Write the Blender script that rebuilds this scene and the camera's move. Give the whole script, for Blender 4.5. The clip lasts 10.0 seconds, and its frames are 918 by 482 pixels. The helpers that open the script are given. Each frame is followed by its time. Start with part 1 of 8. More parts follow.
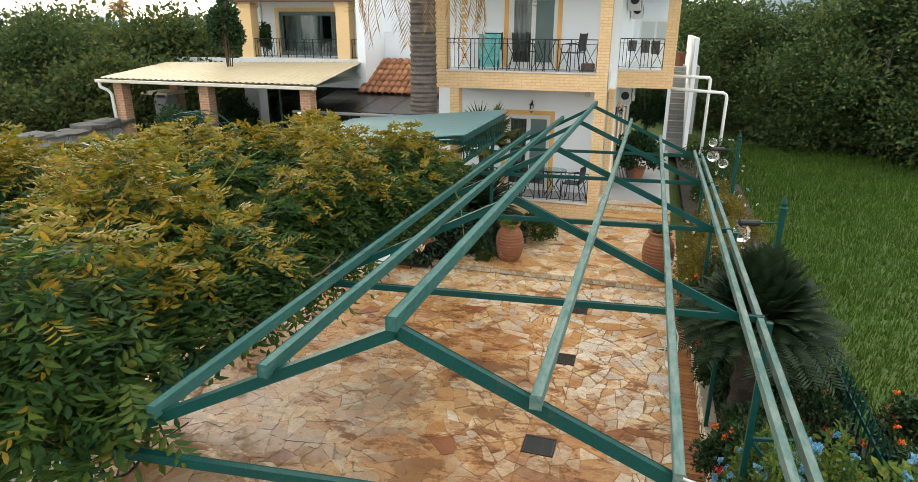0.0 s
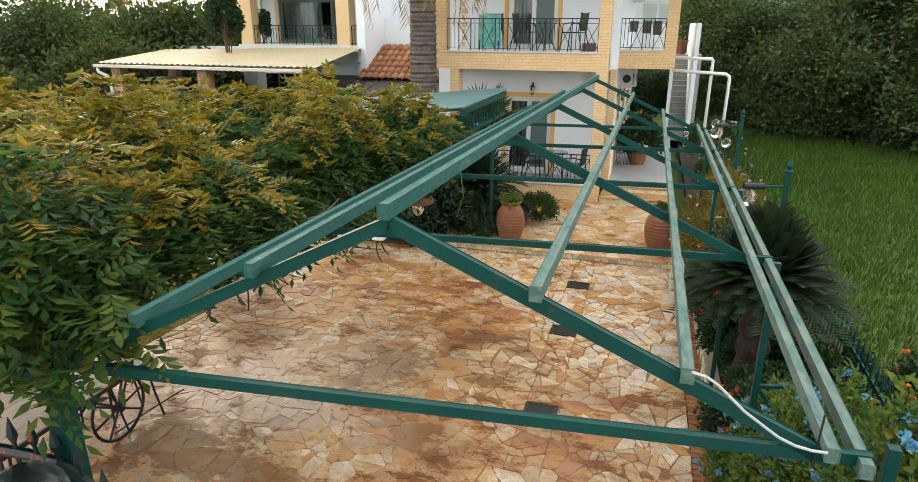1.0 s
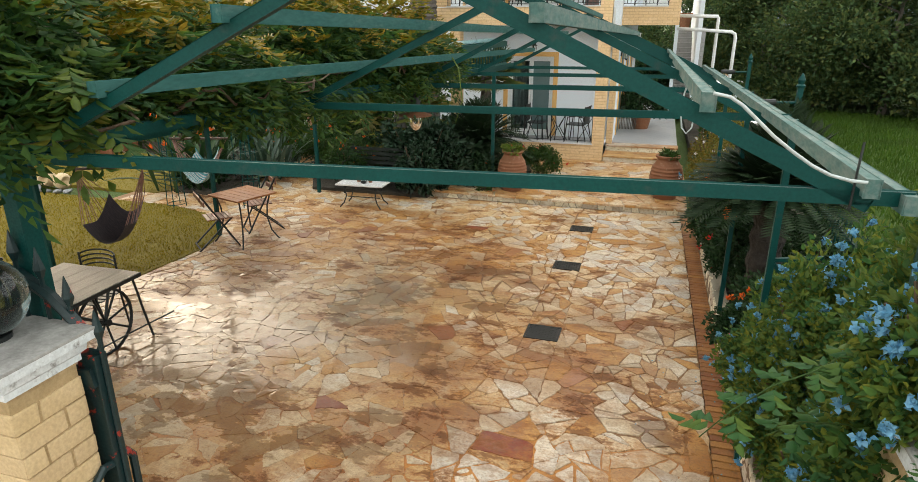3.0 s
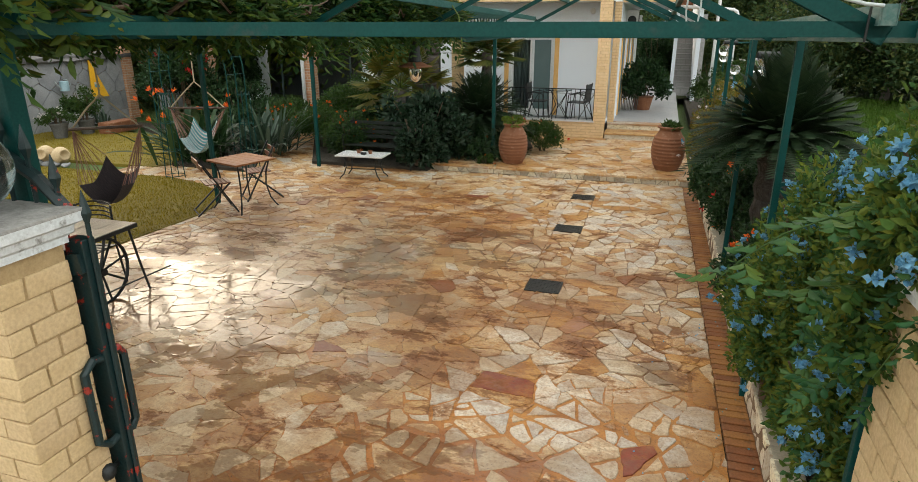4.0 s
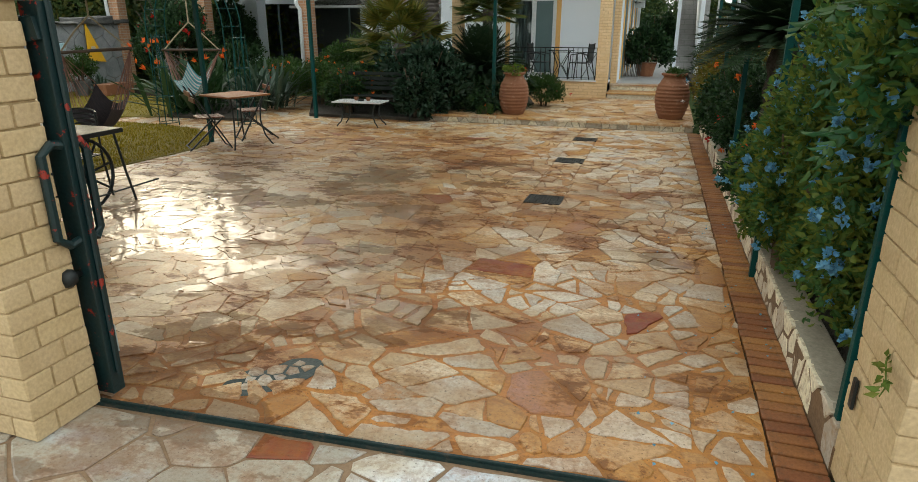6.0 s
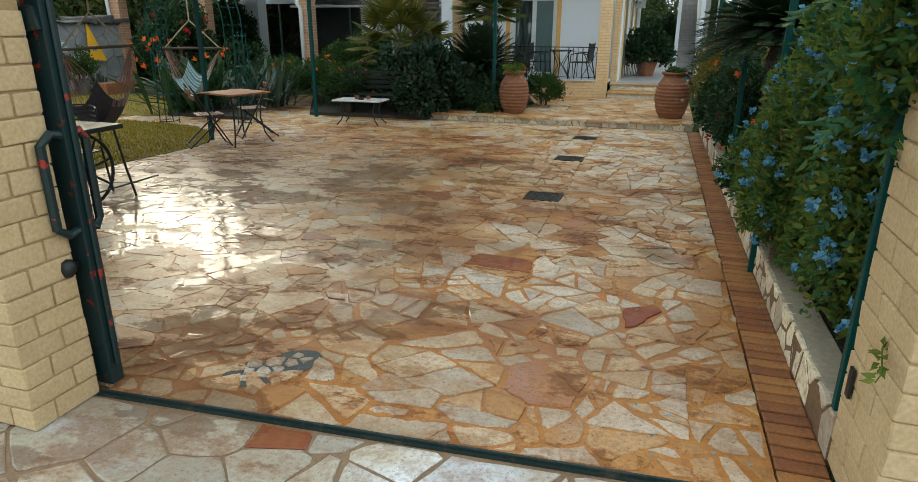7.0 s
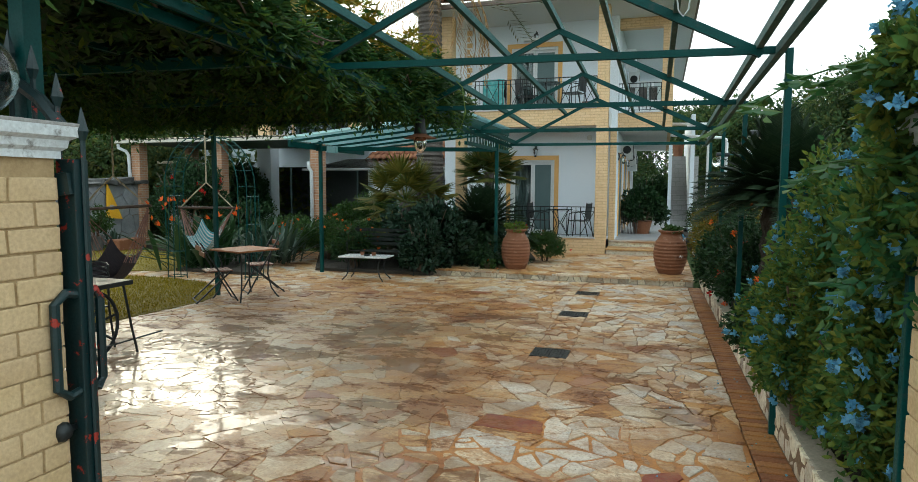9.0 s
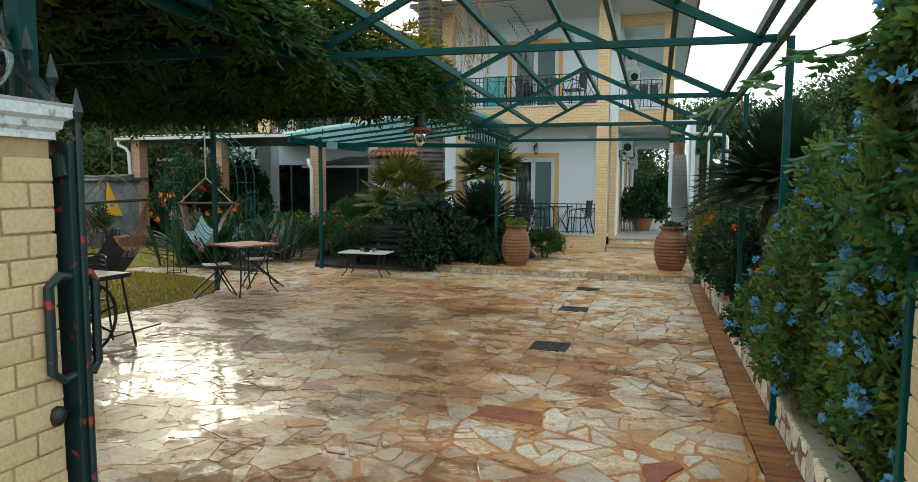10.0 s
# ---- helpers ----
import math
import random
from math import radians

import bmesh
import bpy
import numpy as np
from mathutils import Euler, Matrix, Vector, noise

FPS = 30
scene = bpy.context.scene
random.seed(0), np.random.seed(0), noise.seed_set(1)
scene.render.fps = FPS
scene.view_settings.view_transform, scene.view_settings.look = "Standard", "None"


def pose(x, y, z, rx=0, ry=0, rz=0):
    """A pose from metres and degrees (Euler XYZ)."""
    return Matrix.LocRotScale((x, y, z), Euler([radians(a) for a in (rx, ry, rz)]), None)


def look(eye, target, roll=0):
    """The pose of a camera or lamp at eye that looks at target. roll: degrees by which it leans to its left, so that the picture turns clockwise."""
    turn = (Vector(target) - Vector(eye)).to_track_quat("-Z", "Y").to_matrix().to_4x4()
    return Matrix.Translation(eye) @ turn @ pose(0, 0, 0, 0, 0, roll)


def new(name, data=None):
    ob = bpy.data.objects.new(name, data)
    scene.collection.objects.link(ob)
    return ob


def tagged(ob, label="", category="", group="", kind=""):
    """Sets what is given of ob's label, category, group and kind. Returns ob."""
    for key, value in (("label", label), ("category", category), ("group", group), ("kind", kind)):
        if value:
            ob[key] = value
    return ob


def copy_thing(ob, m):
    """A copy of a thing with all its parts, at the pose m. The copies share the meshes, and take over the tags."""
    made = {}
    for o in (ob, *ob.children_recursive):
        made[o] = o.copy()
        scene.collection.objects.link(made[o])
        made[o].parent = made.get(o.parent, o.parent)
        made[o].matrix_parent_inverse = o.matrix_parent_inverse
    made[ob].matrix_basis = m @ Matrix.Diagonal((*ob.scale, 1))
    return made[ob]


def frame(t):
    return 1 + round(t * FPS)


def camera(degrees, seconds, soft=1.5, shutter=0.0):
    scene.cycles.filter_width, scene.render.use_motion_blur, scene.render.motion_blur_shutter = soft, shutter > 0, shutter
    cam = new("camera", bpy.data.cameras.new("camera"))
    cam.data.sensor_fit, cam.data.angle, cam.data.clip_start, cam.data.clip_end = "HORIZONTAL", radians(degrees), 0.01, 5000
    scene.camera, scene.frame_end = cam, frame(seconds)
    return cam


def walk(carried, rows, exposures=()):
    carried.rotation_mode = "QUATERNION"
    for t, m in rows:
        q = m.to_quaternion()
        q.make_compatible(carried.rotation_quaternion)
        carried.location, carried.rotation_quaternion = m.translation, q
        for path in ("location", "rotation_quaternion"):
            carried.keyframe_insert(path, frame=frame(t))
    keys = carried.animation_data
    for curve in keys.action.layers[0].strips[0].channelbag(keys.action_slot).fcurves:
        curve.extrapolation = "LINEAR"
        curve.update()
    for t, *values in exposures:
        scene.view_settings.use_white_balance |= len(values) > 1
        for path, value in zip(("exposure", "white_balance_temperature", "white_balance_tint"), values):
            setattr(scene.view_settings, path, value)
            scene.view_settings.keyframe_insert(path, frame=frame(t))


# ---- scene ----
cam = camera(72.03, 10.0, 0.85)
PATH = [
    (0, pose(0.000, 0.000, 4.583, 71.06, -0.276, 17.00)),
    (0.5, pose(0.004, -0.007, 4.355, 71.079, -0.215, 17.04)),
    (1, pose(0.027, -0.008, 4.141, 71.062, -0.145, 17.086)),
    (1.5, pose(0.046, -0.012, 3.899, 71.086, -0.077, 17.132)),
    (2, pose(0.059, -0.025, 3.658, 71.053, 0.023, 17.173)),
    (2.5, pose(0.063, -0.036, 3.424, 70.968, 0.012, 17.226)),
    (3, pose(0.080, -0.052, 3.192, 70.938, 0.006, 17.281)),
    (4.5, pose(0.131, -0.166, 2.407, 70.972, 0.080, 17.41)),
    (5, pose(0.147, -0.180, 2.149, 71.076, 0.047, 17.458)),
    (5.5, pose(0.167, -0.193, 1.925, 71.104, -0.009, 17.531)),
    (6, pose(0.186, -0.195, 1.711, 71.134, -0.109, 17.595)),
    (6.2, pose(0.190, -0.193, 1.689, 71.1, -0.141, 17.595)),
    (7.3, pose(0.203, -0.220, 1.669, 71.465, -0.216, 17.681)),
    (7.5, pose(0.192, -0.223, 1.678, 72.563, -0.212, 17.70)),
    (8, pose(0.169, -0.225, 1.683, 76.899, -0.211, 17.675)),
    (8.5, pose(0.155, -0.219, 1.686, 81.861, -0.228, 17.684)),
    (9, pose(0.148, -0.216, 1.691, 85.107, -0.238, 17.705)),
    (9.5, pose(0.150, -0.213, 1.694, 85.103, -0.278, 17.721)),
    (10, pose(0.152, -0.195, 1.616, 85.109, -0.299, 17.757)),
]
walk(cam, PATH, [(0, 1.95, 6500, 10), (3, 1.9, 6500, 9), (4.5, 1.70, 6500, 8), (6, 1.49, 6250, 4), (7.5, 1.43, 5750, 1), (10, 1.55, 5650, -1)])

# ---- light ----
world = bpy.data.worlds.new("evening_sky")
scene.world = world
world.use_nodes = True
wn = world.node_tree.nodes
sky = wn.new("ShaderNodeTexSky")
sky.sky_type = "NISHITA"
sky.sun_disc = False
sky.sun_elevation = radians(15)
sky.sun_rotation = radians(-44)
sky.air_density = 1.0
sky.dust_density = 7.0
sky.ozone_density = 1.0
wn["Background"].inputs["Strength"].default_value = 0.15
veil = wn.new("ShaderNodeMix")
veil.data_type = "RGBA"
veil.inputs[0].default_value = 0.84
veil.inputs[7].default_value = (4.65, 4.55, 4.25, 1)
world.node_tree.links.new(sky.outputs["Color"], veil.inputs[6])
world.node_tree.links.new(veil.outputs[2], wn["Background"].inputs["Color"])
sun_data = bpy.data.lights.new("sun", "SUN")
sun_data.energy = 0.08
sun_data.angle = radians(18)
sun_data.color = (1.0, 0.86, 0.68)
sun = new("sun", sun_data)
SUN_DIR = Vector((-math.sin(radians(44)) * math.cos(radians(15)), math.cos(radians(44)) * math.cos(radians(15)), math.sin(radians(15))))
sun.matrix_basis = look(SUN_DIR * 50, (0, 0, 0))

rnd = random.Random(7)


# ---- mesh helpers ----
def as_mesh(name, geo):
    me = bpy.data.meshes.new(name)
    if isinstance(geo, tuple):
        me.from_pydata([tuple(v) for v in geo[0]], [], [tuple(f) for f in geo[1]])
    else:
        bmesh.ops.recalc_face_normals(geo, faces=geo.faces)
        geo.to_mesh(me)
        geo.free()
    me.update()
    return me


def part(name, geo, material, parent=None, label="", smooth=False, kind=""):
    """One mesh object under a thing, in that thing's own frame."""
    me = geo if isinstance(geo, bpy.types.Mesh) else as_mesh(name, geo)
    if not me.materials:
        me.materials.append(material)
    if smooth:
        me.polygons.foreach_set("use_smooth", [True] * len(me.polygons))
    ob = new(name, me)
    ob.parent = parent
    return tagged(ob, label, kind=kind)


def thing(name, label, category, m=None, group="", kind=""):
    ob = new(name)
    ob.empty_display_size = 0.1
    if m is not None:
        ob.matrix_basis = m
    return tagged(ob, label, category, group, kind)


def box(bm, x0, x1, y0, y1, z0, z1, bevel=0.0):
    r = bmesh.ops.create_cube(bm, size=1)
    vs = r["verts"]
    for v in vs:
        v.co = Vector((x0 + (v.co.x + 0.5) * (x1 - x0), y0 + (v.co.y + 0.5) * (y1 - y0), z0 + (v.co.z + 0.5) * (z1 - z0)))
    if bevel:
        es = list({e for v in vs for e in v.link_edges})
        bmesh.ops.bevel(bm, geom=es, offset=bevel, segments=2, affect="EDGES", profile=0.6)
    return bm


def boxes(*rows, bevel=0.0):
    bm = bmesh.new()
    for r in rows:
        box(bm, *r, bevel=bevel)
    return bm


def beam(bm, p, q, w, h, bevel=0.004, up=(0, 0, 1)):
    """A rectangular tube from p to q, w wide and h high."""
    p, q = Vector(p), Vector(q)
    d = q - p
    z = d.normalized()
    x = Vector(up).cross(z)
    x = x.normalized() if x.length > 1e-4 else Vector((1, 0, 0))
    y = z.cross(x)
    m = Matrix.Translation((p + q) / 2) @ Matrix((x, y, z)).transposed().to_4x4()
    r = bmesh.ops.create_cube(bm, size=1)
    for v in r["verts"]:
        v.co = m @ Vector((v.co.x * w, v.co.y * h, v.co.z * d.length))
    if bevel:
        es = list({e for v in r["verts"] for e in v.link_edges})
        bmesh.ops.bevel(bm, geom=es, offset=bevel, segments=2, affect="EDGES", profile=0.6)
    return bm


def rod(bm, p, q, r0, r1=None, n=8):
    p, q = Vector(p), Vector(q)
    d = q - p
    m = Matrix.Translation((p + q) / 2) @ d.to_track_quat("Z", "Y").to_matrix().to_4x4()
    bmesh.ops.create_cone(bm, cap_ends=True, segments=n, radius1=r0, radius2=r0 if r1 is None else r1, depth=d.length, matrix=m)
    return bm


def tube(bm, pts, r, n=6, r_end=None):
    """A bent round bar through the points."""
    pts = [Vector(p) for p in pts]
    rings = []
    side = None
    for i, p in enumerate(pts):
        d = (pts[min(i + 1, len(pts) - 1)] - pts[max(i - 1, 0)]).normalized()
        if side is None:
            side = d.orthogonal().normalized()
        side = (side - d * side.dot(d)).normalized()
        other = d.cross(side)
        rr = r if r_end is None else r + (r_end - r) * i / (len(pts) - 1)
        rings.append([bm.verts.new(p + (side * math.cos(2 * math.pi * k / n) + other * math.sin(2 * math.pi * k / n)) * rr) for k in range(n)])
    for a, b in zip(rings, rings[1:]):
        for k in range(n):
            bm.faces.new((a[k], a[(k + 1) % n], b[(k + 1) % n], b[k]))
    bm.faces.new(rings[0][::-1])
    bm.faces.new(rings[-1])
    return bm


def lathe(profile, n=40):
    """A turned body from rows of (radius, height)."""
    vs, fs = [], []
    for r, z in profile:
        for k in range(n):
            a = 2 * math.pi * k / n
            vs.append((r * math.cos(a), r * math.sin(a), z))
    for i in range(len(profile) - 1):
        for k in range(n):
            fs.append((i * n + k, i * n + (k + 1) % n, (i + 1) * n + (k + 1) % n, (i + 1) * n + k))
    fs.append(tuple(range(n))[::-1])
    fs.append(tuple((len(profile) - 1) * n + k for k in range(n)))
    return vs, fs


def arc(c, r, a0, a1, n, plane="xz"):
    out = []
    for i in range(n + 1):
        a = radians(a0 + (a1 - a0) * i / n)
        u, v = r * math.cos(a), r * math.sin(a)
        out.append({"xz": (c[0] + u, c[1], c[2] + v), "yz": (c[0], c[1] + u, c[2] + v), "xy": (c[0] + u, c[1] + v, c[2])}[plane])
    return out


def wobble(bm, size, amount, seed=0.0):
    for v in bm.verts:
        v.co += noise.noise_vector(v.co * size + Vector((seed, seed * 2, 0))) * amount
    return bm


# ---- materials ----
def mix_rgb(nt, fac, a, b, blend="MIX"):
    n = nt.nodes.new("ShaderNodeMix")
    n.data_type, n.blend_type = "RGBA", blend
    for value, socket in ((fac, n.inputs[0]), (a, n.inputs[6]), (b, n.inputs[7])):
        if isinstance(value, (int, float)):
            socket.default_value = value
        elif isinstance(value, tuple):
            socket.default_value = (*value, 1)
        else:
            nt.links.new(value, socket)
    return n.outputs[2]


def calc(nt, op, a, b=0.5, clamp=False):
    n = nt.nodes.new("ShaderNodeMath")
    n.operation, n.use_clamp = op, clamp
    for value, socket in ((a, n.inputs[0]), (b, n.inputs[1])):
        if isinstance(value, (int, float)):
            socket.default_value = value
        else:
            nt.links.new(value, socket)
    return n.outputs[0]


def spread(nt, value, lo, hi, a=0.0, b=1.0):
    n = nt.nodes.new("ShaderNodeMapRange")
    nt.links.new(value, n.inputs[0])
    for i, x in enumerate((lo, hi, a, b)):
        n.inputs[1 + i].default_value = x
    return n.outputs[0]


def noise_at(nt, scale, detail=4, stretch=None, rough=0.55, offset=0.0):
    co = nt.nodes.new("ShaderNodeTexCoord").outputs["Object"]
    if stretch or offset:
        mp = nt.nodes.new("ShaderNodeMapping")
        mp.inputs["Scale"].default_value = stretch or (1, 1, 1)
        mp.inputs["Location"].default_value = (offset, offset * 1.7, offset * 0.6)
        nt.links.new(co, mp.inputs[0])
        co = mp.outputs[0]
    n = nt.nodes.new("ShaderNodeTexNoise")
    n.inputs["Scale"].default_value = scale
    n.inputs["Detail"].default_value = detail
    n.inputs["Roughness"].default_value = rough
    nt.links.new(co, n.inputs["Vector"])
    return n.outputs[0]


def bump(nt, shader, height, strength, distance):
    b = nt.nodes.new("ShaderNodeBump")
    b.inputs["Strength"].default_value = strength
    b.inputs["Distance"].default_value = distance
    nt.links.new(height, b.inputs["Height"])
    nt.links.new(b.outputs[0], shader.inputs["Normal"])


def start(name):
    m = bpy.data.materials.new(name)
    m.use_nodes = True
    return m, m.node_tree, m.node_tree.nodes["Principled BSDF"]


def plain(name, c1, c2, scale=3.0, rough=0.6, metal=0.0, fine=60.0, relief=0.25, depth=0.004, stretch=None, vary=0.0, wear=None, wear_at=(0.6, 0.7), spec=0.5, island=False):
    """Two tones at a large scale, grain at a fine one, and worn patches where given."""
    m, nt, s = start(name)
    big = spread(nt, noise_at(nt, scale, 5, stretch), 0.3, 0.7)
    col = mix_rgb(nt, big, c1, c2)
    grain = noise_at(nt, fine, 3, stretch)
    col = mix_rgb(nt, spread(nt, grain, 0.3, 0.7, 0.0, 0.22), col, (0.0, 0.0, 0.0), "MIX")
    if vary:
        info = nt.nodes.new("ShaderNodeNewGeometry").outputs["Random Per Island"] if island else nt.nodes.new("ShaderNodeObjectInfo").outputs["Random"]
        hv = nt.nodes.new("ShaderNodeHueSaturation")
        nt.links.new(spread(nt, info, 0, 1, 1 - vary, 1 + vary), hv.inputs["Value"])
        nt.links.new(spread(nt, info, 0, 1, 0.5 - vary * 0.04, 0.5 + vary * 0.04), hv.inputs["Hue"])
        nt.links.new(col, hv.inputs["Color"])
        col = hv.outputs[0]
    if wear:
        worn = spread(nt, noise_at(nt, scale * 4, 6, stretch, 0.65, 3.0), *wear_at)
        col = mix_rgb(nt, worn, col, wear)
    nt.links.new(col, s.inputs["Base Color"])
    s.inputs["Metallic"].default_value = metal
    s.inputs["Specular IOR Level"].default_value = spec
    nt.links.new(spread(nt, grain, 0.3, 0.7, max(rough - 0.1, 0.02), min(rough + 0.1, 1)), s.inputs["Roughness"])
    if relief:
        bump(nt, s, calc(nt, "ADD", big, grain), relief, depth)
    return m


def leafy(name, tones, rough=0.45, through_share=0.25, patch=None):
    """Leaves: each island its own tone, some light coming through."""
    m, nt, s = start(name)
    isl = nt.nodes.new("ShaderNodeNewGeometry").outputs["Random Per Island"]
    ramp = nt.nodes.new("ShaderNodeValToRGB")
    els = ramp.color_ramp.elements
    for i, c in enumerate(tones):
        e = els[i] if i < 2 else els.new(1.0)
        e.position = i / (len(tones) - 1)
        e.color = (*c, 1)
    nt.links.new(isl, ramp.inputs[0])
    col = mix_rgb(nt, spread(nt, noise_at(nt, 40, 2), 0.35, 0.65, 0, 0.25), ramp.outputs[0], (0.01, 0.02, 0.005))
    if patch:
        col = mix_rgb(nt, spread(nt, noise_at(nt, 0.45, 6, None, 0.65), 0.42, 0.66, 0, 0.8), col, patch)
    nt.links.new(col, s.inputs["Base Color"])
    s.inputs["Roughness"].default_value = rough
    s.inputs["Specular IOR Level"].default_value = 0.2
    tl = nt.nodes.new("ShaderNodeBsdfTranslucent")
    nt.links.new(col, tl.inputs["Color"])
    mx = nt.nodes.new("ShaderNodeMixShader")
    mx.inputs[0].default_value = through_share
    nt.links.new(s.outputs[0], mx.inputs[1])
    nt.links.new(tl.outputs[0], mx.inputs[2])
    nt.links.new(mx.outputs[0], nt.nodes["Material Output"].inputs["Surface"])
    return m


def bricks(name, c1, c2, mortar, width, height, joint=0.006, rough=0.8):
    """Small far bricks: colour and relief from a brick pattern in metres."""
    m, nt, s = start(name)
    co = nt.nodes.new("ShaderNodeTexCoord").outputs["Object"]
    sep = nt.nodes.new("ShaderNodeSeparateXYZ")
    nt.links.new(co, sep.inputs[0])
    com = nt.nodes.new("ShaderNodeCombineXYZ")
    nt.links.new(calc(nt, "ADD", sep.outputs[0], sep.outputs[1]), com.inputs[0])
    nt.links.new(sep.outputs[2], com.inputs[1])
    t = nt.nodes.new("ShaderNodeTexBrick")
    t.inputs["Scale"].default_value = 1.0
    t.inputs["Color1"].default_value = (*c1, 1)
    t.inputs["Color2"].default_value = (*c2, 1)
    t.inputs["Mortar"].default_value = (*mortar, 1)
    t.inputs["Mortar Size"].default_value = joint
    t.inputs["Brick Width"].default_value = width
    t.inputs["Row Height"].default_value = height
    nt.links.new(com.outputs[0], t.inputs["Vector"])
    col = mix_rgb(nt, spread(nt, noise_at(nt, 1.2, 5), 0.35, 0.7, 0, 0.25), t.outputs[0], tuple(x * 0.6 for x in c1))
    col = mix_rgb(nt, spread(nt, noise_at(nt, 35, 3), 0.3, 0.7, 0, 0.2), col, (0, 0, 0))
    nt.links.new(col, s.inputs["Base Color"])
    s.inputs["Roughness"].default_value = rough
    bump(nt, s, calc(nt, "SUBTRACT", 1.0, t.outputs["Fac"]), 0.5, 0.008)
    return m


def glassy(name, tint=(0.9, 0.95, 0.93), rough=0.02):
    m, nt, s = start(name)
    s.inputs["Base Color"].default_value = (*tint, 1)
    s.inputs["Transmission Weight"].default_value = 1.0
    s.inputs["Roughness"].default_value = rough
    s.inputs["IOR"].default_value = 1.45
    return m


def stone_slab(name, tones, stain, wet=True, soil=1.0):
    """Crazy paving: a tone for each slab, rusty stains across slabs, and a film of rain that shines in patches."""
    m, nt, s = start(name)
    info = nt.nodes.new("ShaderNodeObjectInfo").outputs["Random"]
    isl = nt.nodes.new("ShaderNodeNewGeometry").outputs["Random Per Island"]
    key = calc(nt, "FRACT", calc(nt, "MULTIPLY", calc(nt, "ADD", info, isl), 7.31))
    ramp = nt.nodes.new("ShaderNodeValToRGB")
    els = ramp.color_ramp.elements
    for i, c in enumerate(tones):
        e = els[i] if i < 2 else els.new(1.0)
        e.position = i / (len(tones) - 1)
        e.color = (*c, 1)
    nt.links.new(key, ramp.inputs[0])
    col = ramp.outputs[0]
    col = mix_rgb(nt, spread(nt, noise_at(nt, 3.2, 9, None, 0.78), 0.52, 0.57, 0, 0.6 * soil), col, stain)
    broad = noise_at(nt, 0.55, 5, None, 0.6, 2.0)
    col = mix_rgb(nt, spread(nt, calc(nt, "ADD", broad, calc(nt, "MULTIPLY", noise_at(nt, 11, 6, None, 0.75, 7.0), 0.22)), 0.605, 0.665, 0, 0.68 * soil), col, (0.43, 0.205, 0.045))
    earthy = noise_at(nt, 1.6, 10, (1.0, 1.6, 1), 0.76, 9.0)
    col = mix_rgb(nt, spread(nt, earthy, 0.53, 0.57, 0, 0.75 * soil), col, (0.44, 0.19, 0.038))
    col = mix_rgb(nt, spread(nt, earthy, 0.553, 0.593, 0, 0.8 * soil), col, (0.12, 0.045, 0.016))
    damp = noise_at(nt, 0.8, 6, (1, 1.7, 1), 0.64, 5.0)
    sep = nt.nodes.new("ShaderNodeSeparateXYZ")
    nt.links.new(nt.nodes.new("ShaderNodeTexCoord").outputs["Object"], sep.inputs[0])
    dx = calc(nt, "MULTIPLY", calc(nt, "ADD", sep.outputs[0], 3.6), 0.30)
    dy = calc(nt, "MULTIPLY", calc(nt, "ADD", sep.outputs[1], -4.9), 0.24)
    away = calc(nt, "SQRT", calc(nt, "ADD", calc(nt, "MULTIPLY", dx, dx), calc(nt, "MULTIPLY", dy, dy)))
    hollow = spread(nt, away, 0.45, 1.5, 0.15, -0.05)
    wetness = spread(nt, calc(nt, "ADD", damp, hollow), 0.46, 0.60)
    dx2 = calc(nt, "ADD", sep.outputs[0], -0.35)
    dy2 = calc(nt, "MULTIPLY", calc(nt, "ADD", sep.outputs[1], -4.9), 0.45)
    away2 = calc(nt, "SQRT", calc(nt, "ADD", calc(nt, "MULTIPLY", dx2, dx2), calc(nt, "MULTIPLY", dy2, dy2)))
    hollow = calc(nt, "MAXIMUM", hollow, spread(nt, away2, 0.1, 0.6, 0.13, -0.04))
    pool = spread(nt, calc(nt, "ADD", damp, hollow), 0.66, 0.68)
    col = mix_rgb(nt, calc(nt, "MULTIPLY", wetness, 0.85), col, (0.70, 0.57, 0.39), "MULTIPLY")
    col = mix_rgb(nt, calc(nt, "MULTIPLY", pool, 0.5), col, (0.10, 0.05, 0.025))
    ring = calc(nt, "MULTIPLY", spread(nt, away, 0.42, 0.62, 0, 1), spread(nt, away, 1.0, 1.4, 1, 0))
    soaked = calc(nt, "MULTIPLY", ring, spread(nt, noise_at(nt, 1.5, 9, (0.7, 1.8, 1), 0.74, 4.0), 0.485, 0.545, 0, 0.75 * soil))
    col = mix_rgb(nt, soaked, col, (0.50, 0.30, 0.17), "MULTIPLY")
    grain = noise_at(nt, 45, 4, None, 0.7)
    col = mix_rgb(nt, spread(nt, grain, 0.46, 0.64, 0, 0.36), col, (0.13, 0.068, 0.034))
    col = mix_rgb(nt, spread(nt, noise_at(nt, 17, 6, None, 0.75, 3.0), 0.50, 0.58, 0, 0.30), col, (0.20, 0.095, 0.04))
    col = mix_rgb(nt, spread(nt, noise_at(nt, 70, 2, None, 0.5, 6.0), 0.66, 0.70, 0, 0.65), col, (0.06, 0.035, 0.02))
    nt.links.new(col, s.inputs["Base Color"])
    s.inputs["Specular IOR Level"].default_value = 0.25
    lumps = noise_at(nt, 9, 5, None, 0.6)
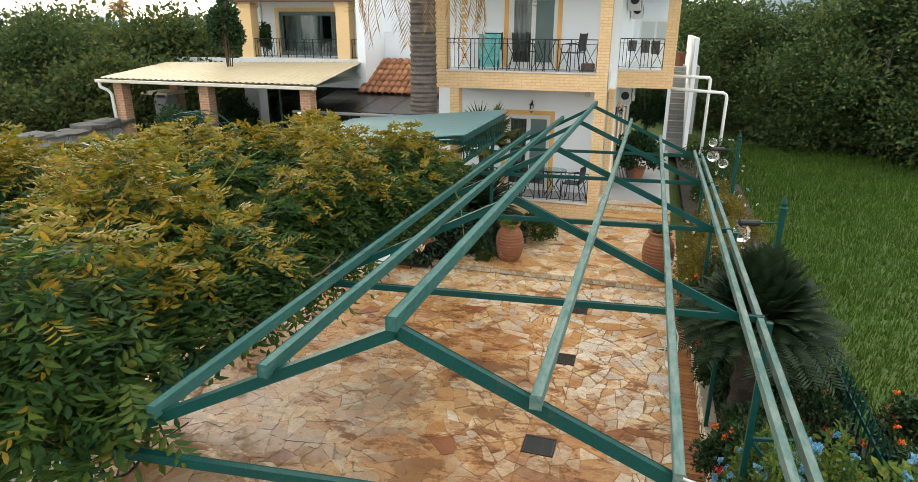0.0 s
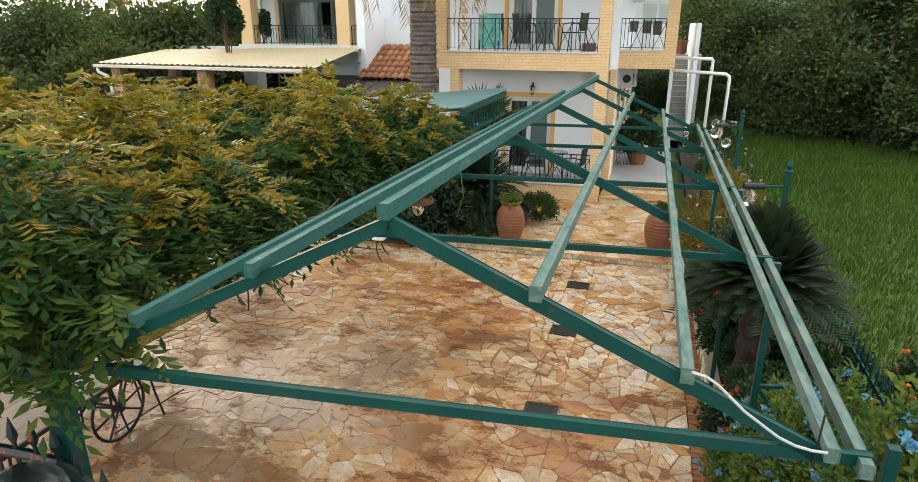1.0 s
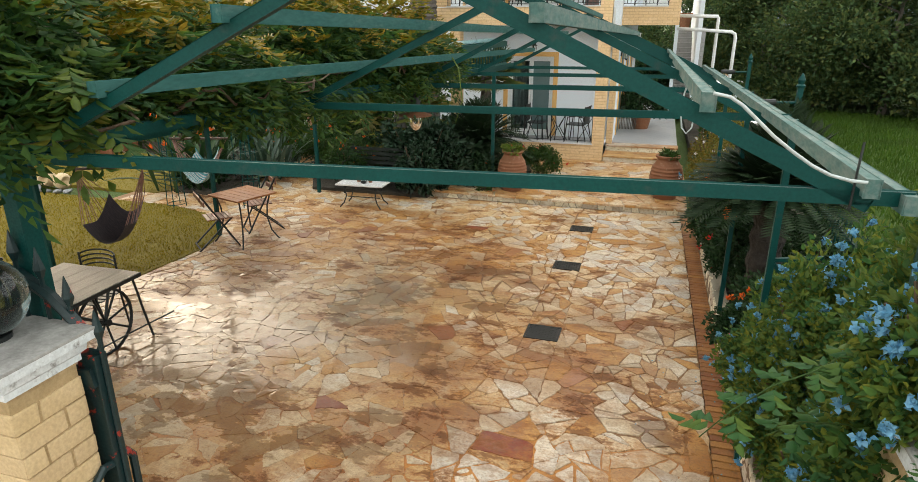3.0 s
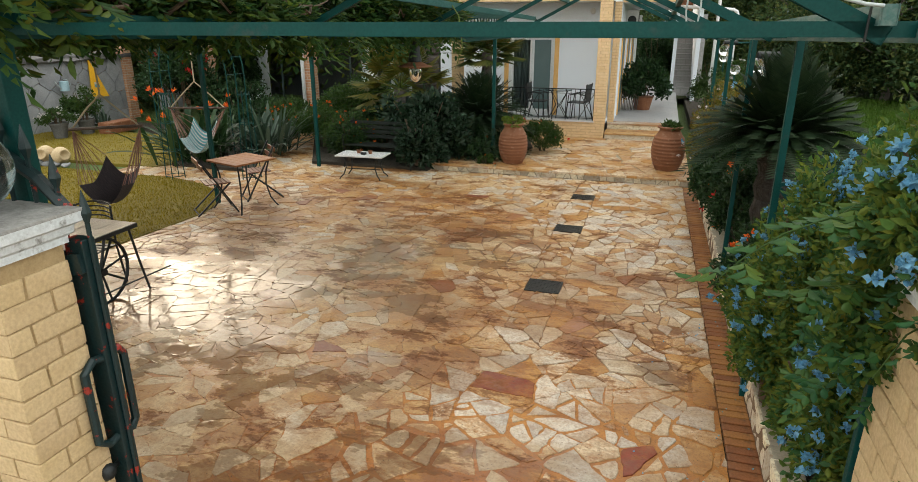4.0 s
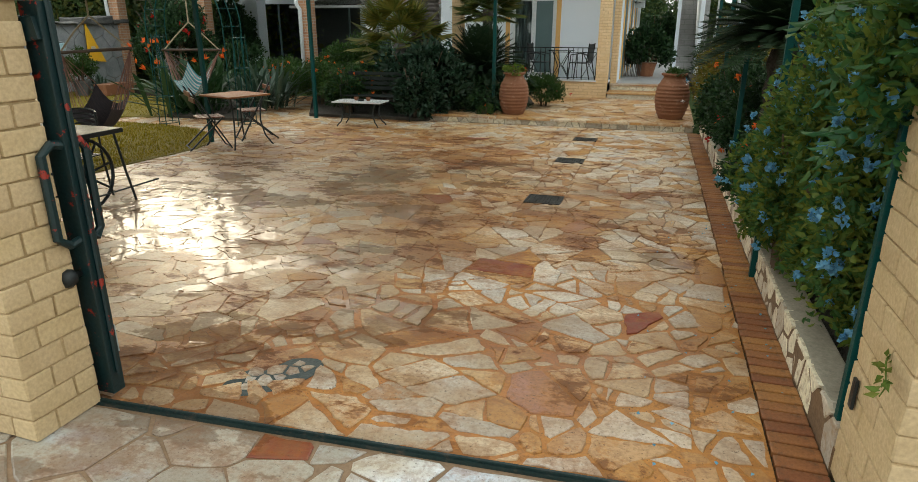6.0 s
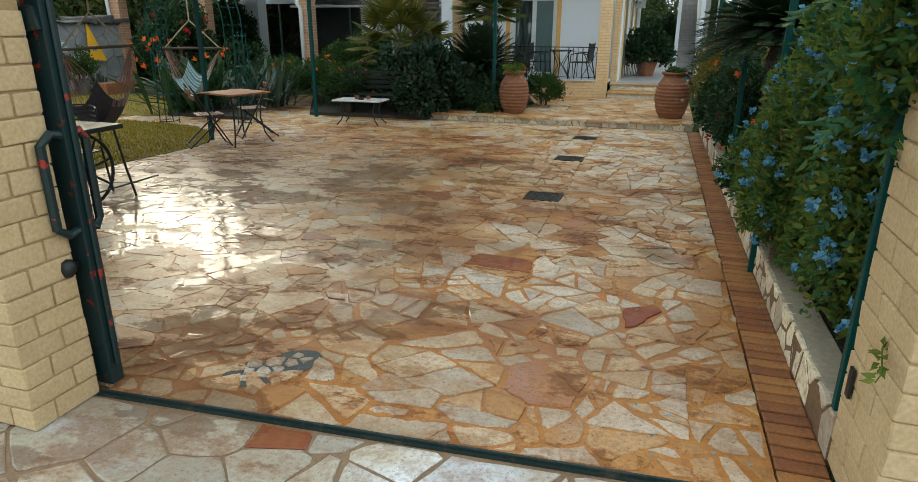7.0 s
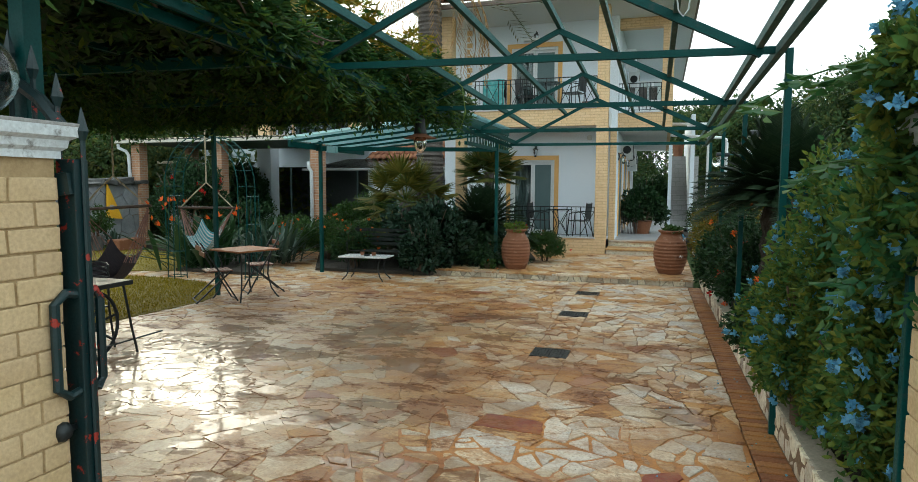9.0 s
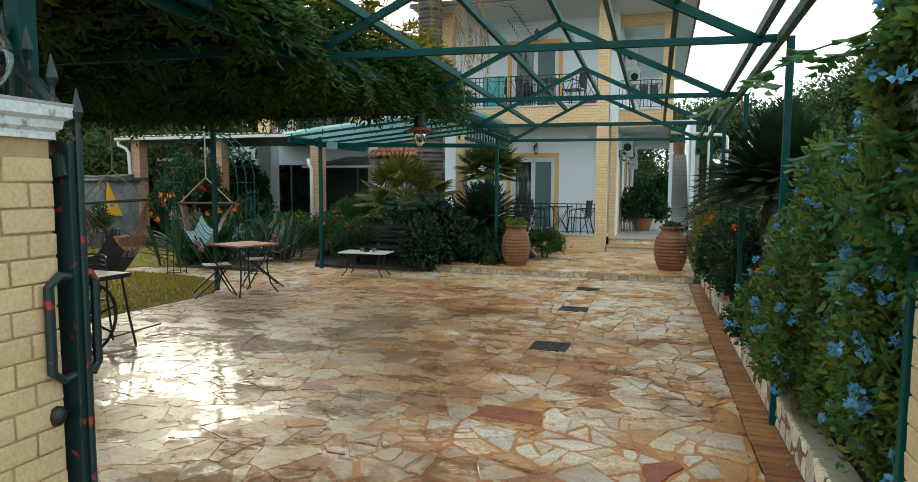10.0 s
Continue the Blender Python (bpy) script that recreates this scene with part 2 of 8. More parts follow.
    if wet:
        nt.links.new(spread(nt, lumps, 0.3, 0.7, 0.45, 0.65), s.inputs["Roughness"])
        film = calc(nt, "ADD", calc(nt, "MULTIPLY", wetness, 0.70), 0.05, True)
        film = calc(nt, "MULTIPLY", film, spread(nt, earthy, 0.55, 0.60, 1.0, 0.1))
        film = calc(nt, "MULTIPLY", film, spread(nt, away, 0.6, 1.5, 1.0, 0.45))
        nt.links.new(film, s.inputs["Coat Weight"])
        nt.links.new(spread(nt, pool, 0, 1, 0.31, 0.09), s.inputs["Coat Roughness"])
        cb = nt.nodes.new("ShaderNodeBump")
        nt.links.new(spread(nt, pool, 0, 1, 0.35, 0.0), cb.inputs["Strength"])
        cb.inputs["Distance"].default_value = 0.008
        nt.links.new(calc(nt, "ADD", lumps, calc(nt, "MULTIPLY", grain, 0.12)), cb.inputs["Height"])
        nt.links.new(cb.outputs[0], s.inputs["Coat Normal"])
    else:
        s.inputs["Roughness"].default_value = 0.6
    bump(nt, s, calc(nt, "ADD", lumps, calc(nt, "MULTIPLY", grain, 0.35)), 0.6, 0.009)
    return m


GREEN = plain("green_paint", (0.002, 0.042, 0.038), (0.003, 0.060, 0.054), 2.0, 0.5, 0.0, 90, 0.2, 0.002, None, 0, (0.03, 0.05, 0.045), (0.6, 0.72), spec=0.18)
# Paler greens for the purlins: sky sheen put into the colour, besides worn patches.
GREEN_TOP = plain("worn_sky_pale_green_paint", (0.050, 0.125, 0.115), (0.085, 0.155, 0.140), 4.0, 0.75, 0.0, 60, 0.4, 0.003, (1.2, 0.3, 1.2), 0, (0.19, 0.215, 0.195), (0.42, 0.80), spec=0.2)
GREEN_SIDE = plain("sky_paled_green_paint", (0.014, 0.086, 0.080), (0.036, 0.118, 0.108), 3.0, 0.65, 0.0, 60, 0.3, 0.002, (1.2, 0.3, 1.2), 0, (0.10, 0.15, 0.135), (0.58, 0.80), spec=0.2)
DARK_IRON = plain("black_iron", (0.012, 0.016, 0.017), (0.025, 0.03, 0.03), 6, 0.45, 0.4, 120, 0.2, 0.001)
GATE_PAINT = plain("worn_gate_paint", (0.002, 0.016, 0.018), (0.004, 0.024, 0.026), 2.2, 0.45, 0.0, 80, 0.3, 0.003, None, 0, (0.26, 0.02, 0.01), (0.60, 0.61))
TRACK_PAINT = plain("worn_track_paint", (0.004, 0.020, 0.019), (0.012, 0.030, 0.028), 4, 0.55, 0.1, 60, 0.4, 0.003, None, 0, (0.06, 0.05, 0.04), (0.55, 0.7))
WHITE_WALL = plain("white_render", (0.78, 0.85, 0.92), (0.83, 0.88, 0.93), 0.8, 0.75, 0, 70, 0.25, 0.004)
CEILING_WHITE = plain("white_soffit", (0.70, 0.74, 0.74), (0.76, 0.78, 0.78), 0.8, 0.8, 0, 50, 0.1, 0.002)
YELLOW = plain("yellow_trim_paint", (0.76, 0.43, 0.13), (0.80, 0.48, 0.17), 2, 0.7, 0, 60, 0.2, 0.003)
PEACH = plain("peach_column_paint", (0.78, 0.55, 0.28), (0.82, 0.60, 0.33), 2, 0.7, 0, 60, 0.2, 0.003)
YELLOW_BRICK = bricks("yellow_brick_slips", (0.72, 0.50, 0.265), (0.77, 0.56, 0.325), (0.52, 0.36, 0.18), 0.22, 0.065, 0.005)
RED_BRICK = bricks("brown_brick", (0.44, 0.22, 0.115), (0.54, 0.30, 0.165), (0.52, 0.46, 0.38), 0.22, 0.07, 0.007)
MARBLE = plain("grey_marble", (0.55, 0.56, 0.56), (0.66, 0.66, 0.64), 4, 0.4, 0, 50, 0.1, 0.002)
PORCH_TILE = bricks("grey_floor_tile", (0.36, 0.37, 0.38), (0.42, 0.42, 0.42), (0.26, 0.26, 0.26), 0.33, 0.33, 0.006, 0.45)
FRAME_WHITE = plain("white_frame", (0.72, 0.75, 0.76), (0.78, 0.8, 0.8), 5, 0.4, 0, 60, 0.05, 0.001)
GLASS = glassy("window_glass", (0.80, 0.90, 0.88))
LAMP_GLASS = glassy("lamp_glass", (0.93, 0.95, 0.95))
SMOKED = glassy("smoked_panel", (0.10, 0.08, 0.07), 0.25)
# Room walls this dark put indoor shade into the colour.
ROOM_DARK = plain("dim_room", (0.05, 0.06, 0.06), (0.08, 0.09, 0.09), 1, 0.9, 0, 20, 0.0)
CURTAIN = plain("grey_curtain", (0.13, 0.16, 0.16), (0.20, 0.23, 0.23), 12, 0.85, 0, 60, 0.4, 0.01, (1, 1, 0.05))
SHUTTER = plain("grey_green_shutter", (0.09, 0.15, 0.15), (0.12, 0.18, 0.18), 3, 0.5, 0, 60, 0.1, 0.002)
CREAM_SHEET = plain("cream_metal_sheet", (0.44, 0.37, 0.23), (0.50, 0.43, 0.28), 1.0, 0.5, 0, 60, 0.1, 0.003, None, 0, (0.28, 0.24, 0.15), (0.62, 0.8))
CLAY_TILE = plain("clay_roof_tile", (0.26, 0.10, 0.045), (0.36, 0.165, 0.08), 6, 0.8, 0, 50, 0.4, 0.005, None, 0.25, (0.22, 0.12, 0.07), (0.55, 0.75))
JAR_CLAY = plain("terracotta", (0.18, 0.066, 0.026), (0.24, 0.098, 0.042), 3, 0.75, 0, 70, 0.4, 0.005, None, 0, (0.36, 0.23, 0.16), (0.56, 0.8))
PALE_STONE = plain("pale_rubble", (0.58, 0.50, 0.36), (0.70, 0.63, 0.50), 6, 0.75, 0, 50, 0.5, 0.01, None, 0.35, (0.30, 0.20, 0.11), (0.5, 0.7))
GREY_STONE = plain("grey_wall_stone", (0.22, 0.235, 0.25), (0.34, 0.35, 0.36), 3, 0.85, 0, 40, 0.6, 0.02, None, 0.15, (0.2, 0.2, 0.19), (0.6, 0.8))
DARK_ROCK = plain("dark_cap_rock", (0.07, 0.07, 0.07), (0.14, 0.14, 0.13), 3, 0.85, 0, 30, 0.7, 0.03)
KERB_TOP = plain("weathered_concrete", (0.30, 0.265, 0.20), (0.40, 0.355, 0.27), 4, 0.75, 0, 60, 0.5, 0.008, None, 0, (0.16, 0.14, 0.11), (0.55, 0.8))
STRIP_BRICK = plain("orange_paver", (0.25, 0.098, 0.03), (0.345, 0.145, 0.044), 5, 0.5, 0, 60, 0.4, 0.005, None, 0.28, (0.07, 0.045, 0.028), (0.52, 0.72))
PALE_JOINT = plain("wall_joint", (0.13, 0.08, 0.04), (0.20, 0.12, 0.06), 6, 0.85, 0, 60, 0.4, 0.004)
MORTAR = stone_slab("sandy_mortar", [(0.44, 0.19, 0.045), (0.52, 0.24, 0.066)], (0.30, 0.12, 0.03), True, 0.6)
OPEN_JOINT = stone_slab("open_joint_earth", [(0.17, 0.085, 0.032), (0.24, 0.125, 0.045)], (0.12, 0.052, 0.02), True, 0.6)
DARK_MORTAR = plain("brown_mortar", (0.20, 0.13, 0.075), (0.29, 0.19, 0.11), 3, 0.8, 0, 60, 0.5, 0.008)
SLAB = stone_slab("paving_slab", [(0.58, 0.42, 0.225), (0.44, 0.235, 0.072), (0.68, 0.56, 0.39), (0.53, 0.34, 0.14), (0.70, 0.59, 0.44), (0.48, 0.43, 0.36), (0.48, 0.255, 0.078), (0.66, 0.53, 0.36), (0.59, 0.47, 0.33)], (0.41, 0.18, 0.044), True, 0.9)
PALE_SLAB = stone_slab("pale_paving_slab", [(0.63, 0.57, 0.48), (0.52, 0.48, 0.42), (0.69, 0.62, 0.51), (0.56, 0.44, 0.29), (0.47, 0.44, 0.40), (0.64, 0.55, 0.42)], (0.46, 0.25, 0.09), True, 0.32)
RED_SLAB = stone_slab("red_paving_slab", [(0.20, 0.036, 0.018), (0.25, 0.055, 0.028), (0.17, 0.03, 0.016)], (0.34, 0.15, 0.07), True, 0.45)
PINK_SLAB = stone_slab("pink_paving_slab", [(0.3900, 0.2028, 0.1482), (0.4212, 0.2340, 0.1716)], (0.40, 0.17, 0.07), True, 0.75)
STREET_SLAB = stone_slab("grey_white_slab", [(0.54, 0.59, 0.63), (0.46, 0.51, 0.56), (0.70, 0.74, 0.76)], (0.30, 0.22, 0.16), True, 0.3)
LAWN = plain("lawn_soil", (0.15, 0.115, 0.004), (0.19, 0.145, 0.006), 2, 0.9, 0, 120, 0.6, 0.01)
MEADOW = plain("meadow_soil", (0.042, 0.092, 0.011), (0.066, 0.108, 0.014), 0.35, 0.9, 0, 30, 0.8, 0.05)
SOIL = plain("garden_soil", (0.03, 0.024, 0.016), (0.05, 0.04, 0.025), 4, 0.95, 0, 50, 0.8, 0.03)
GRASS_BLADE = leafy("grass_blade", [(0.036, 0.100, 0.008), (0.060, 0.132, 0.010), (0.092, 0.150, 0.014)], 0.6, 0.35, (0.04, 0.075, 0.010))
TURF_BLADE = leafy("turf_blade", [(0.21, 0.16, 0.003), (0.27, 0.195, 0.005), (0.17, 0.145, 0.004)], 0.75, 0.3)


# ---- ground ----
def clip(poly, a, b, c):
    """What of a convex polygon has a*x + b*y <= c."""
    out = []
    for i, p in enumerate(poly):
        q = poly[(i + 1) % len(poly)]
        dp, dq = a * p[0] + b * p[1] - c, a * q[0] + b * q[1] - c
        if dp <= 0:
            out.append(p)
        if (dp < 0 < dq) or (dq < 0 < dp):
            f = dp / (dp - dq)
            out.append((p[0] + (q[0] - p[0]) * f, p[1] + (q[1] - p[1]) * f))
    return out


def scatter(x0, x1, y0, y1, radii, seed, fixed=(), tries=9000):
    """Points that keep apart by radii of several sizes."""
    r = random.Random(seed)
    pts = [(x, y, s) for x, y, s in fixed]
    grid = {}
    big = max(radii)
    for p in pts:
        grid.setdefault((int(p[0] // big), int(p[1] // big)), []).append(p)
    for _ in range(tries):
        x, y, s = r.uniform(x0, x1), r.uniform(y0, y1), r.choice(radii)
        cx, cy = int(x // big), int(y // big)
        if all((x - p[0]) ** 2 + (y - p[1]) ** 2 > ((s + p[2]) / 2) ** 2 for i in (-1, 0, 1) for j in (-1, 0, 1) for p in grid.get((cx + i, cy + j), ())):
            pts.append((x, y, s))
            grid.setdefault((cx, cy), []).append((x, y, s))
    return pts


def cells(pts, x0, x1, y0, y1, gap, limits=()):
    """The polygon round each point, with open joints between neighbours; larger points take more room."""
    arr = np.array(pts)
    out = []
    for i, (x, y, s) in enumerate(pts):
        d = (arr[:, 0] - x) ** 2 + (arr[:, 1] - y) ** 2
        near = np.argsort(d)[1:22]
        poly = [(x0, y0), (x1, y0), (x1, y1), (x0, y1)]
        for j in near:
            px, py, ps = pts[j]
            dx, dy = px - x, py - y
            l = math.hypot(dx, dy)
            f = 0.5 + 0.5 * (s - ps) / (s + ps) * 0.75
            poly = clip(poly, dx / l, dy / l, (dx * (x + dx * f) + dy * (y + dy * f)) / l - gap / 2)
            if len(poly) < 3:
                break
        for a, b, c in limits:
            if len(poly) >= 3:
                poly = clip(poly, a, b, c - gap / 2)
        out.append(poly if len(poly) >= 3 else None)
    return out


def rough_edge(poly, r, step, amount):
    """The outline broken into short, slightly crooked pieces."""
    out = []
    for i, p in enumerate(poly):
        q = poly[(i + 1) % len(poly)]
        l = math.dist(p, q)
        if l < 0.012:
            continue
        n = max(1, int(l / step))
        for k in range(n):
            f = k / n
            x, y = p[0] + (q[0] - p[0]) * f, p[1] + (q[1] - p[1]) * f
            j = amount * (0.5 if k == 0 else 1.0)
            out.append((x + r.uniform(-j, j), y + r.uniform(-j, j)))
    return out


def slab_geo(poly, top, low, inset, r):
    """A flat stone: top face, a worn rim, and sides down into the joint."""
    cx = sum(p[0] for p in poly) / len(poly)
    cy = sum(p[1] for p in poly) / len(poly)
    n = len(poly)
    vs = []
    for p in poly:
        d = max(math.hypot(p[0] - cx, p[1] - cy), 1e-3)
        f = max(0.5, 1 - inset / d)
        vs.append((cx + (p[0] - cx) * f, cy + (p[1] - cy) * f, top + r.uniform(-0.001, 0.001)))
    vs += [(p[0], p[1], top - 0.004) for p in poly] + [(p[0], p[1], low) for p in poly]
    fs = [tuple(range(n))]
    for k in range(n):
        l = (k + 1) % n
        fs.append((k, n + k, n + l, l))
        fs.append((n + k, 2 * n + k, 2 * n + l, n + l))
    return vs, fs


def joined(geos):
    vs, fs = [], []
    for v, f in geos:
        o = len(vs)
        vs += list(v)
        fs += [tuple(i + o for i in g) for g in f]
    return vs, fs


def area(poly):
    return abs(sum(p[0] * q[1] - q[0] * p[1] for p, q in zip(poly, poly[1:] + poly[:1]))) / 2


ground = part("ground", boxes((-400, 400, -60, 900, -0.6, -0.05)), MEADOW)
tagged(ground, "green meadow ground with rough uncut grass", "ground", kind="structure")

# lawn sheets, each slightly proud of the paving beside it
LAWN_EDGE = [(-18, 1.2), (-6.45, 1.2), (-6.38, 3.0), (-6.33, 5.0), (-6.3, 6.2), (-6.24, 6.9), (-6.2, 7.35), (-6.38, 7.9), (-6.8, 8.45), (-7.4, 8.85), (-8.3, 9.1), (-18, 9.2)]
LAWN_BACK = [(-18, 9.8), (-9.3, 9.75), (-8.9, 10.2), (-9.3, 11.6), (-12.0, 12.9), (-18, 13.2)]


def sheet(outline, z, depth=0.1):
    n = len(outline)
    vs = [(x, y, z) for x, y in outline] + [(x, y, z - depth) for x, y in outline]
    return vs, [tuple(range(n))] + [(k, n + k, n + (k + 1) % n, (k + 1) % n) for k in range(n)]


def inside(x, y, poly):
    hit = False
    for (x0, y0), (x1, y1) in zip(poly, poly[1:] + poly[:1]):
        if (y0 > y) != (y1 > y) and x < (x1 - x0) * (y - y0) / (y1 - y0) + x0:
            hit = not hit
    return hit


def blades(outlines, height, width, seed):
    """Many small bent blades inside the outlines."""
    r = random.Random(seed)
    vs, fs = [], []
    for poly, n, z in outlines:
        xs, ys = [p[0] for p in poly], [p[1] for p in poly]
        made = 0
        while made < n:
            x, y = r.uniform(min(xs), max(xs)), r.uniform(min(ys), max(ys))
            if not inside(x, y, poly):
                made += 0.2
                continue
            made += 1
            a, h, lean = r.uniform(0, 6.28), height * r.uniform(0.5, 1.3), r.uniform(0.1, 0.7)
            dx, dy = math.cos(a) * width, math.sin(a) * width
            lx, ly = -math.sin(a) * h * lean, math.cos(a) * h * lean
            o = len(vs)
            vs += [(x - dx, y - dy, z), (x + dx, y + dy, z), (x + lx, y + ly, z + h)]
            fs.append((o, o + 1, o + 2))
    return vs, fs


lawn = part("lawn", joined([sheet(LAWN_EDGE, 0.012), sheet(LAWN_BACK, 0.012)]), LAWN)
tagged(lawn, "short yellow-green garden lawn", "lawn", kind="structure")
NEAR_LAWN = [(-12, 4.0), (-6.38, 4.0), (-6.31, 6.2), (-6.22, 7.35), (-6.4, 7.9), (-6.8, 8.45), (-7.4, 8.85), (-8.3, 9.1), (-12, 9.1)]
tagged(part("turf", blades([(NEAR_LAWN, 42000, 0.008), (LAWN_BACK, 14000, 0.008)], 0.035, 0.006, 3), TURF_BLADE), "dense short turf of yellowish green blades", "grass", kind="stuff")

# ---- crazy paving ----
GATE_SLOPE = 0.065
RED_AT = [(-2.0, 5.80, 0.55), (-0.85, 4.05, 0.95), (-2.42, 4.12, 0.6), (-3.55, 5.05, 0.5), (-2.62, 9.45, 0.5), (0.19, 3.49, 0.6), (-5.05, 8.35, 0.4), (-4.35, 8.9, 0.45), (0.05, 6.6, 0.3), (-4.9, 9.2, 0.4)]
PINK_AT = [(-0.42, 5.28, 0.8), (-0.2, 2.53, 1.1), (-1.86, 8.55, 0.45), (-3.6, 9.0, 0.45), (-1.55, 11.9, 0.4)]
HATCHES = [(-1.07, -0.70, 5.955, 6.285), (-1.10, -0.735, 8.055, 8.36), (-1.105, -0.745, 9.80, 10.09)]
X0, X1, Y0, Y1 = -9.6, 0.80, 1.0, 14.2
STRIP_TURN = 0.0165


def centre(poly):
    return sum(p[0] for p in poly) / len(poly), sum(p[1] for p in poly) / len(poly)


def shrink(poly, d):
    """The polygon with each side moved inwards by d."""
    cx, cy = centre(poly)
    out = poly
    for p, q in zip(poly, poly[1:] + poly[:1]):
        ex, ey = q[0] - p[0], q[1] - p[1]
        l = math.hypot(ex, ey)
        if l < 1e-4:
            continue
        nx, ny = ey / l, -ex / l
        if nx * (cx - p[0]) + ny * (cy - p[1]) > 0:
            nx, ny = -nx, -ny
        out = clip(out, nx, ny, nx * p[0] + ny * p[1] - d)
        if len(out) < 3:
            return None
    return out


def blunt(poly, r_):
    """Some corners knocked off, by uneven amounts."""
    out = []
    n_ = len(poly)
    for i in range(n_):
        o, p, q = poly[i - 1], poly[i], poly[(i + 1) % n_]
        if r_.random() < 0.62:
            out.append(p)
            continue
        for w in (o, q):
            k = min(0.3, r_.uniform(0.012, 0.05) / max(math.dist(p, w), 0.01))
            out.append((p[0] + (w[0] - p[0]) * k, p[1] + (w[1] - p[1]) * k))
    return out


def round_of(poly):
    """How compact an outline is: a thin sliver gives little."""
    l = sum(math.dist(p, q) for p, q in zip(poly, poly[1:] + poly[:1]))
    return area(poly) / max(l * l, 1e-6)


def warp(p):
    """A crooked shift that neighbouring stones share."""
    v = noise.noise_vector(Vector((p[0] * 2.1, p[1] * 2.1, 4.0))) * 0.10 + noise.noise_vector(Vector((p[0] * 6.0, p[1] * 6.0, 9.0))) * 0.035
    return p[0] + v.x, p[1] + v.y


def crazy(x0, x1, y0, y1, seed, lo, hi, limits=(), kept=()):
    """Angular stones of many sizes; the larger ones broken by crooked cuts."""
    r_ = random.Random(seed)
    pts_ = scatter(x0 - 0.3, x1 + 0.3, y0 - 0.3, y1 + 0.3, (0.22, 0.3, 0.4, 0.5, 0.62), seed, kept, 42000)
    out = []
    for number, c in enumerate(cells(pts_, x0 - 0.3, x1 + 0.3, y0 - 0.3, y1 + 0.3, 0.0)):
        todo = [c] if c and area(c) > 0.002 else []
        while todo:
            p = todo.pop()
            cuts = []
            if number >= len(kept) and area(p) > math.exp(r_.uniform(math.log(lo), math.log(hi))):
                cx, cy = centre(p)
                for _ in range(10):
                    a = r_.uniform(0, 2 * math.pi)
                    nx, ny = math.cos(a), math.sin(a)
                    c_ = nx * cx + ny * cy + r_.uniform(-0.07, 0.07)
                    two = (clip(p, nx, ny, c_), clip(p, -nx, -ny, -c_))
                    if all(len(q) >= 3 and area(q) > 0.005 and round_of(q) > 0.047 for q in two):
                        cuts = list(two)
                        break
            if cuts:
                todo += cuts
                continue
            p = [warp(q) for q in p]
            for lim in list(limits) + [(1, 0, x1), (-1, 0, -x0), (0, 1, y1), (0, -1, -y0)]:
                if len(p) >= 3:
                    p = clip(p, *lim)
            if len(p) >= 3 and area(p) > 0.002:
                out.append(p)
    return out


limits = [(GATE_SLOPE, -1, -1.955), (1, STRIP_TURN, 0.772 + 2.3 * STRIP_TURN)]
r = random.Random(5)
patio = thing("patio_floor", "wet crazy paving of cream and ochre stone slabs", "paving", kind="structure")
part("mortar_bed", joined([sheet([(-9.8, 1.35), (0.77, 1.985), (0.735, 4.4), (-9.8, 4.4)], -0.004, 0.1)]), MORTAR, patio, "sandy orange mortar in the joints")
part("mortar_bed", joined([sheet([(-9.8, 4.4), (0.735, 4.4), (0.575, 14.2), (-9.8, 14.2)], -0.005, 0.1)]), OPEN_JOINT, patio, "dark earthy mortar in worn joints")
near_slabs, far_geo, far_pale = [], [], []
stones = crazy(X0, X1, Y0, Y1, 11, 0.018, 0.115, limits, [(a, b, 0.12 + 0.2 * s_) for a, b, s_ in RED_AT + PINK_AT])
mids = [centre(p) for p in stones]


def nearest(x, y):
    return min(range(len(mids)), key=lambda i: (mids[i][0] - x) ** 2 + (mids[i][1] - y) ** 2 - 0.3 * area(stones[i]))


reds = {nearest(a, b) for a, b, s_ in RED_AT}
pinks = {nearest(a, b) for a, b, s_ in PINK_AT}
MOSAIC = (-1.585, 2.24)


def around(poly, x0, x1, y0, y1):
    """What is left of a stone outside a rectangle, in convex pieces."""
    out = []
    for n_, c_, back in (((-1, 0), -x1, (1, 0, x1)), ((1, 0), x0, (-1, 0, -x0)), ((0, -1), -y1, (0, 1, y1)), ((0, 1), y0, (0, -1, -y0))):
        piece = clip(poly, *n_, c_) if len(poly) >= 3 else []
        if len(piece) >= 3:
            out.append(piece)
        poly = clip(poly, *back) if len(poly) >= 3 else []
    return out


def in_mosaic(x, y):
    dx_, dy_ = x - MOSAIC[0], y - MOSAIC[1]
    u, w = dx_ * 0.63 + dy_ * 0.77, dy_ * 0.63 - dx_ * 0.77
    return (u / 0.22) ** 2 + (w / 0.10) ** 2 < 1


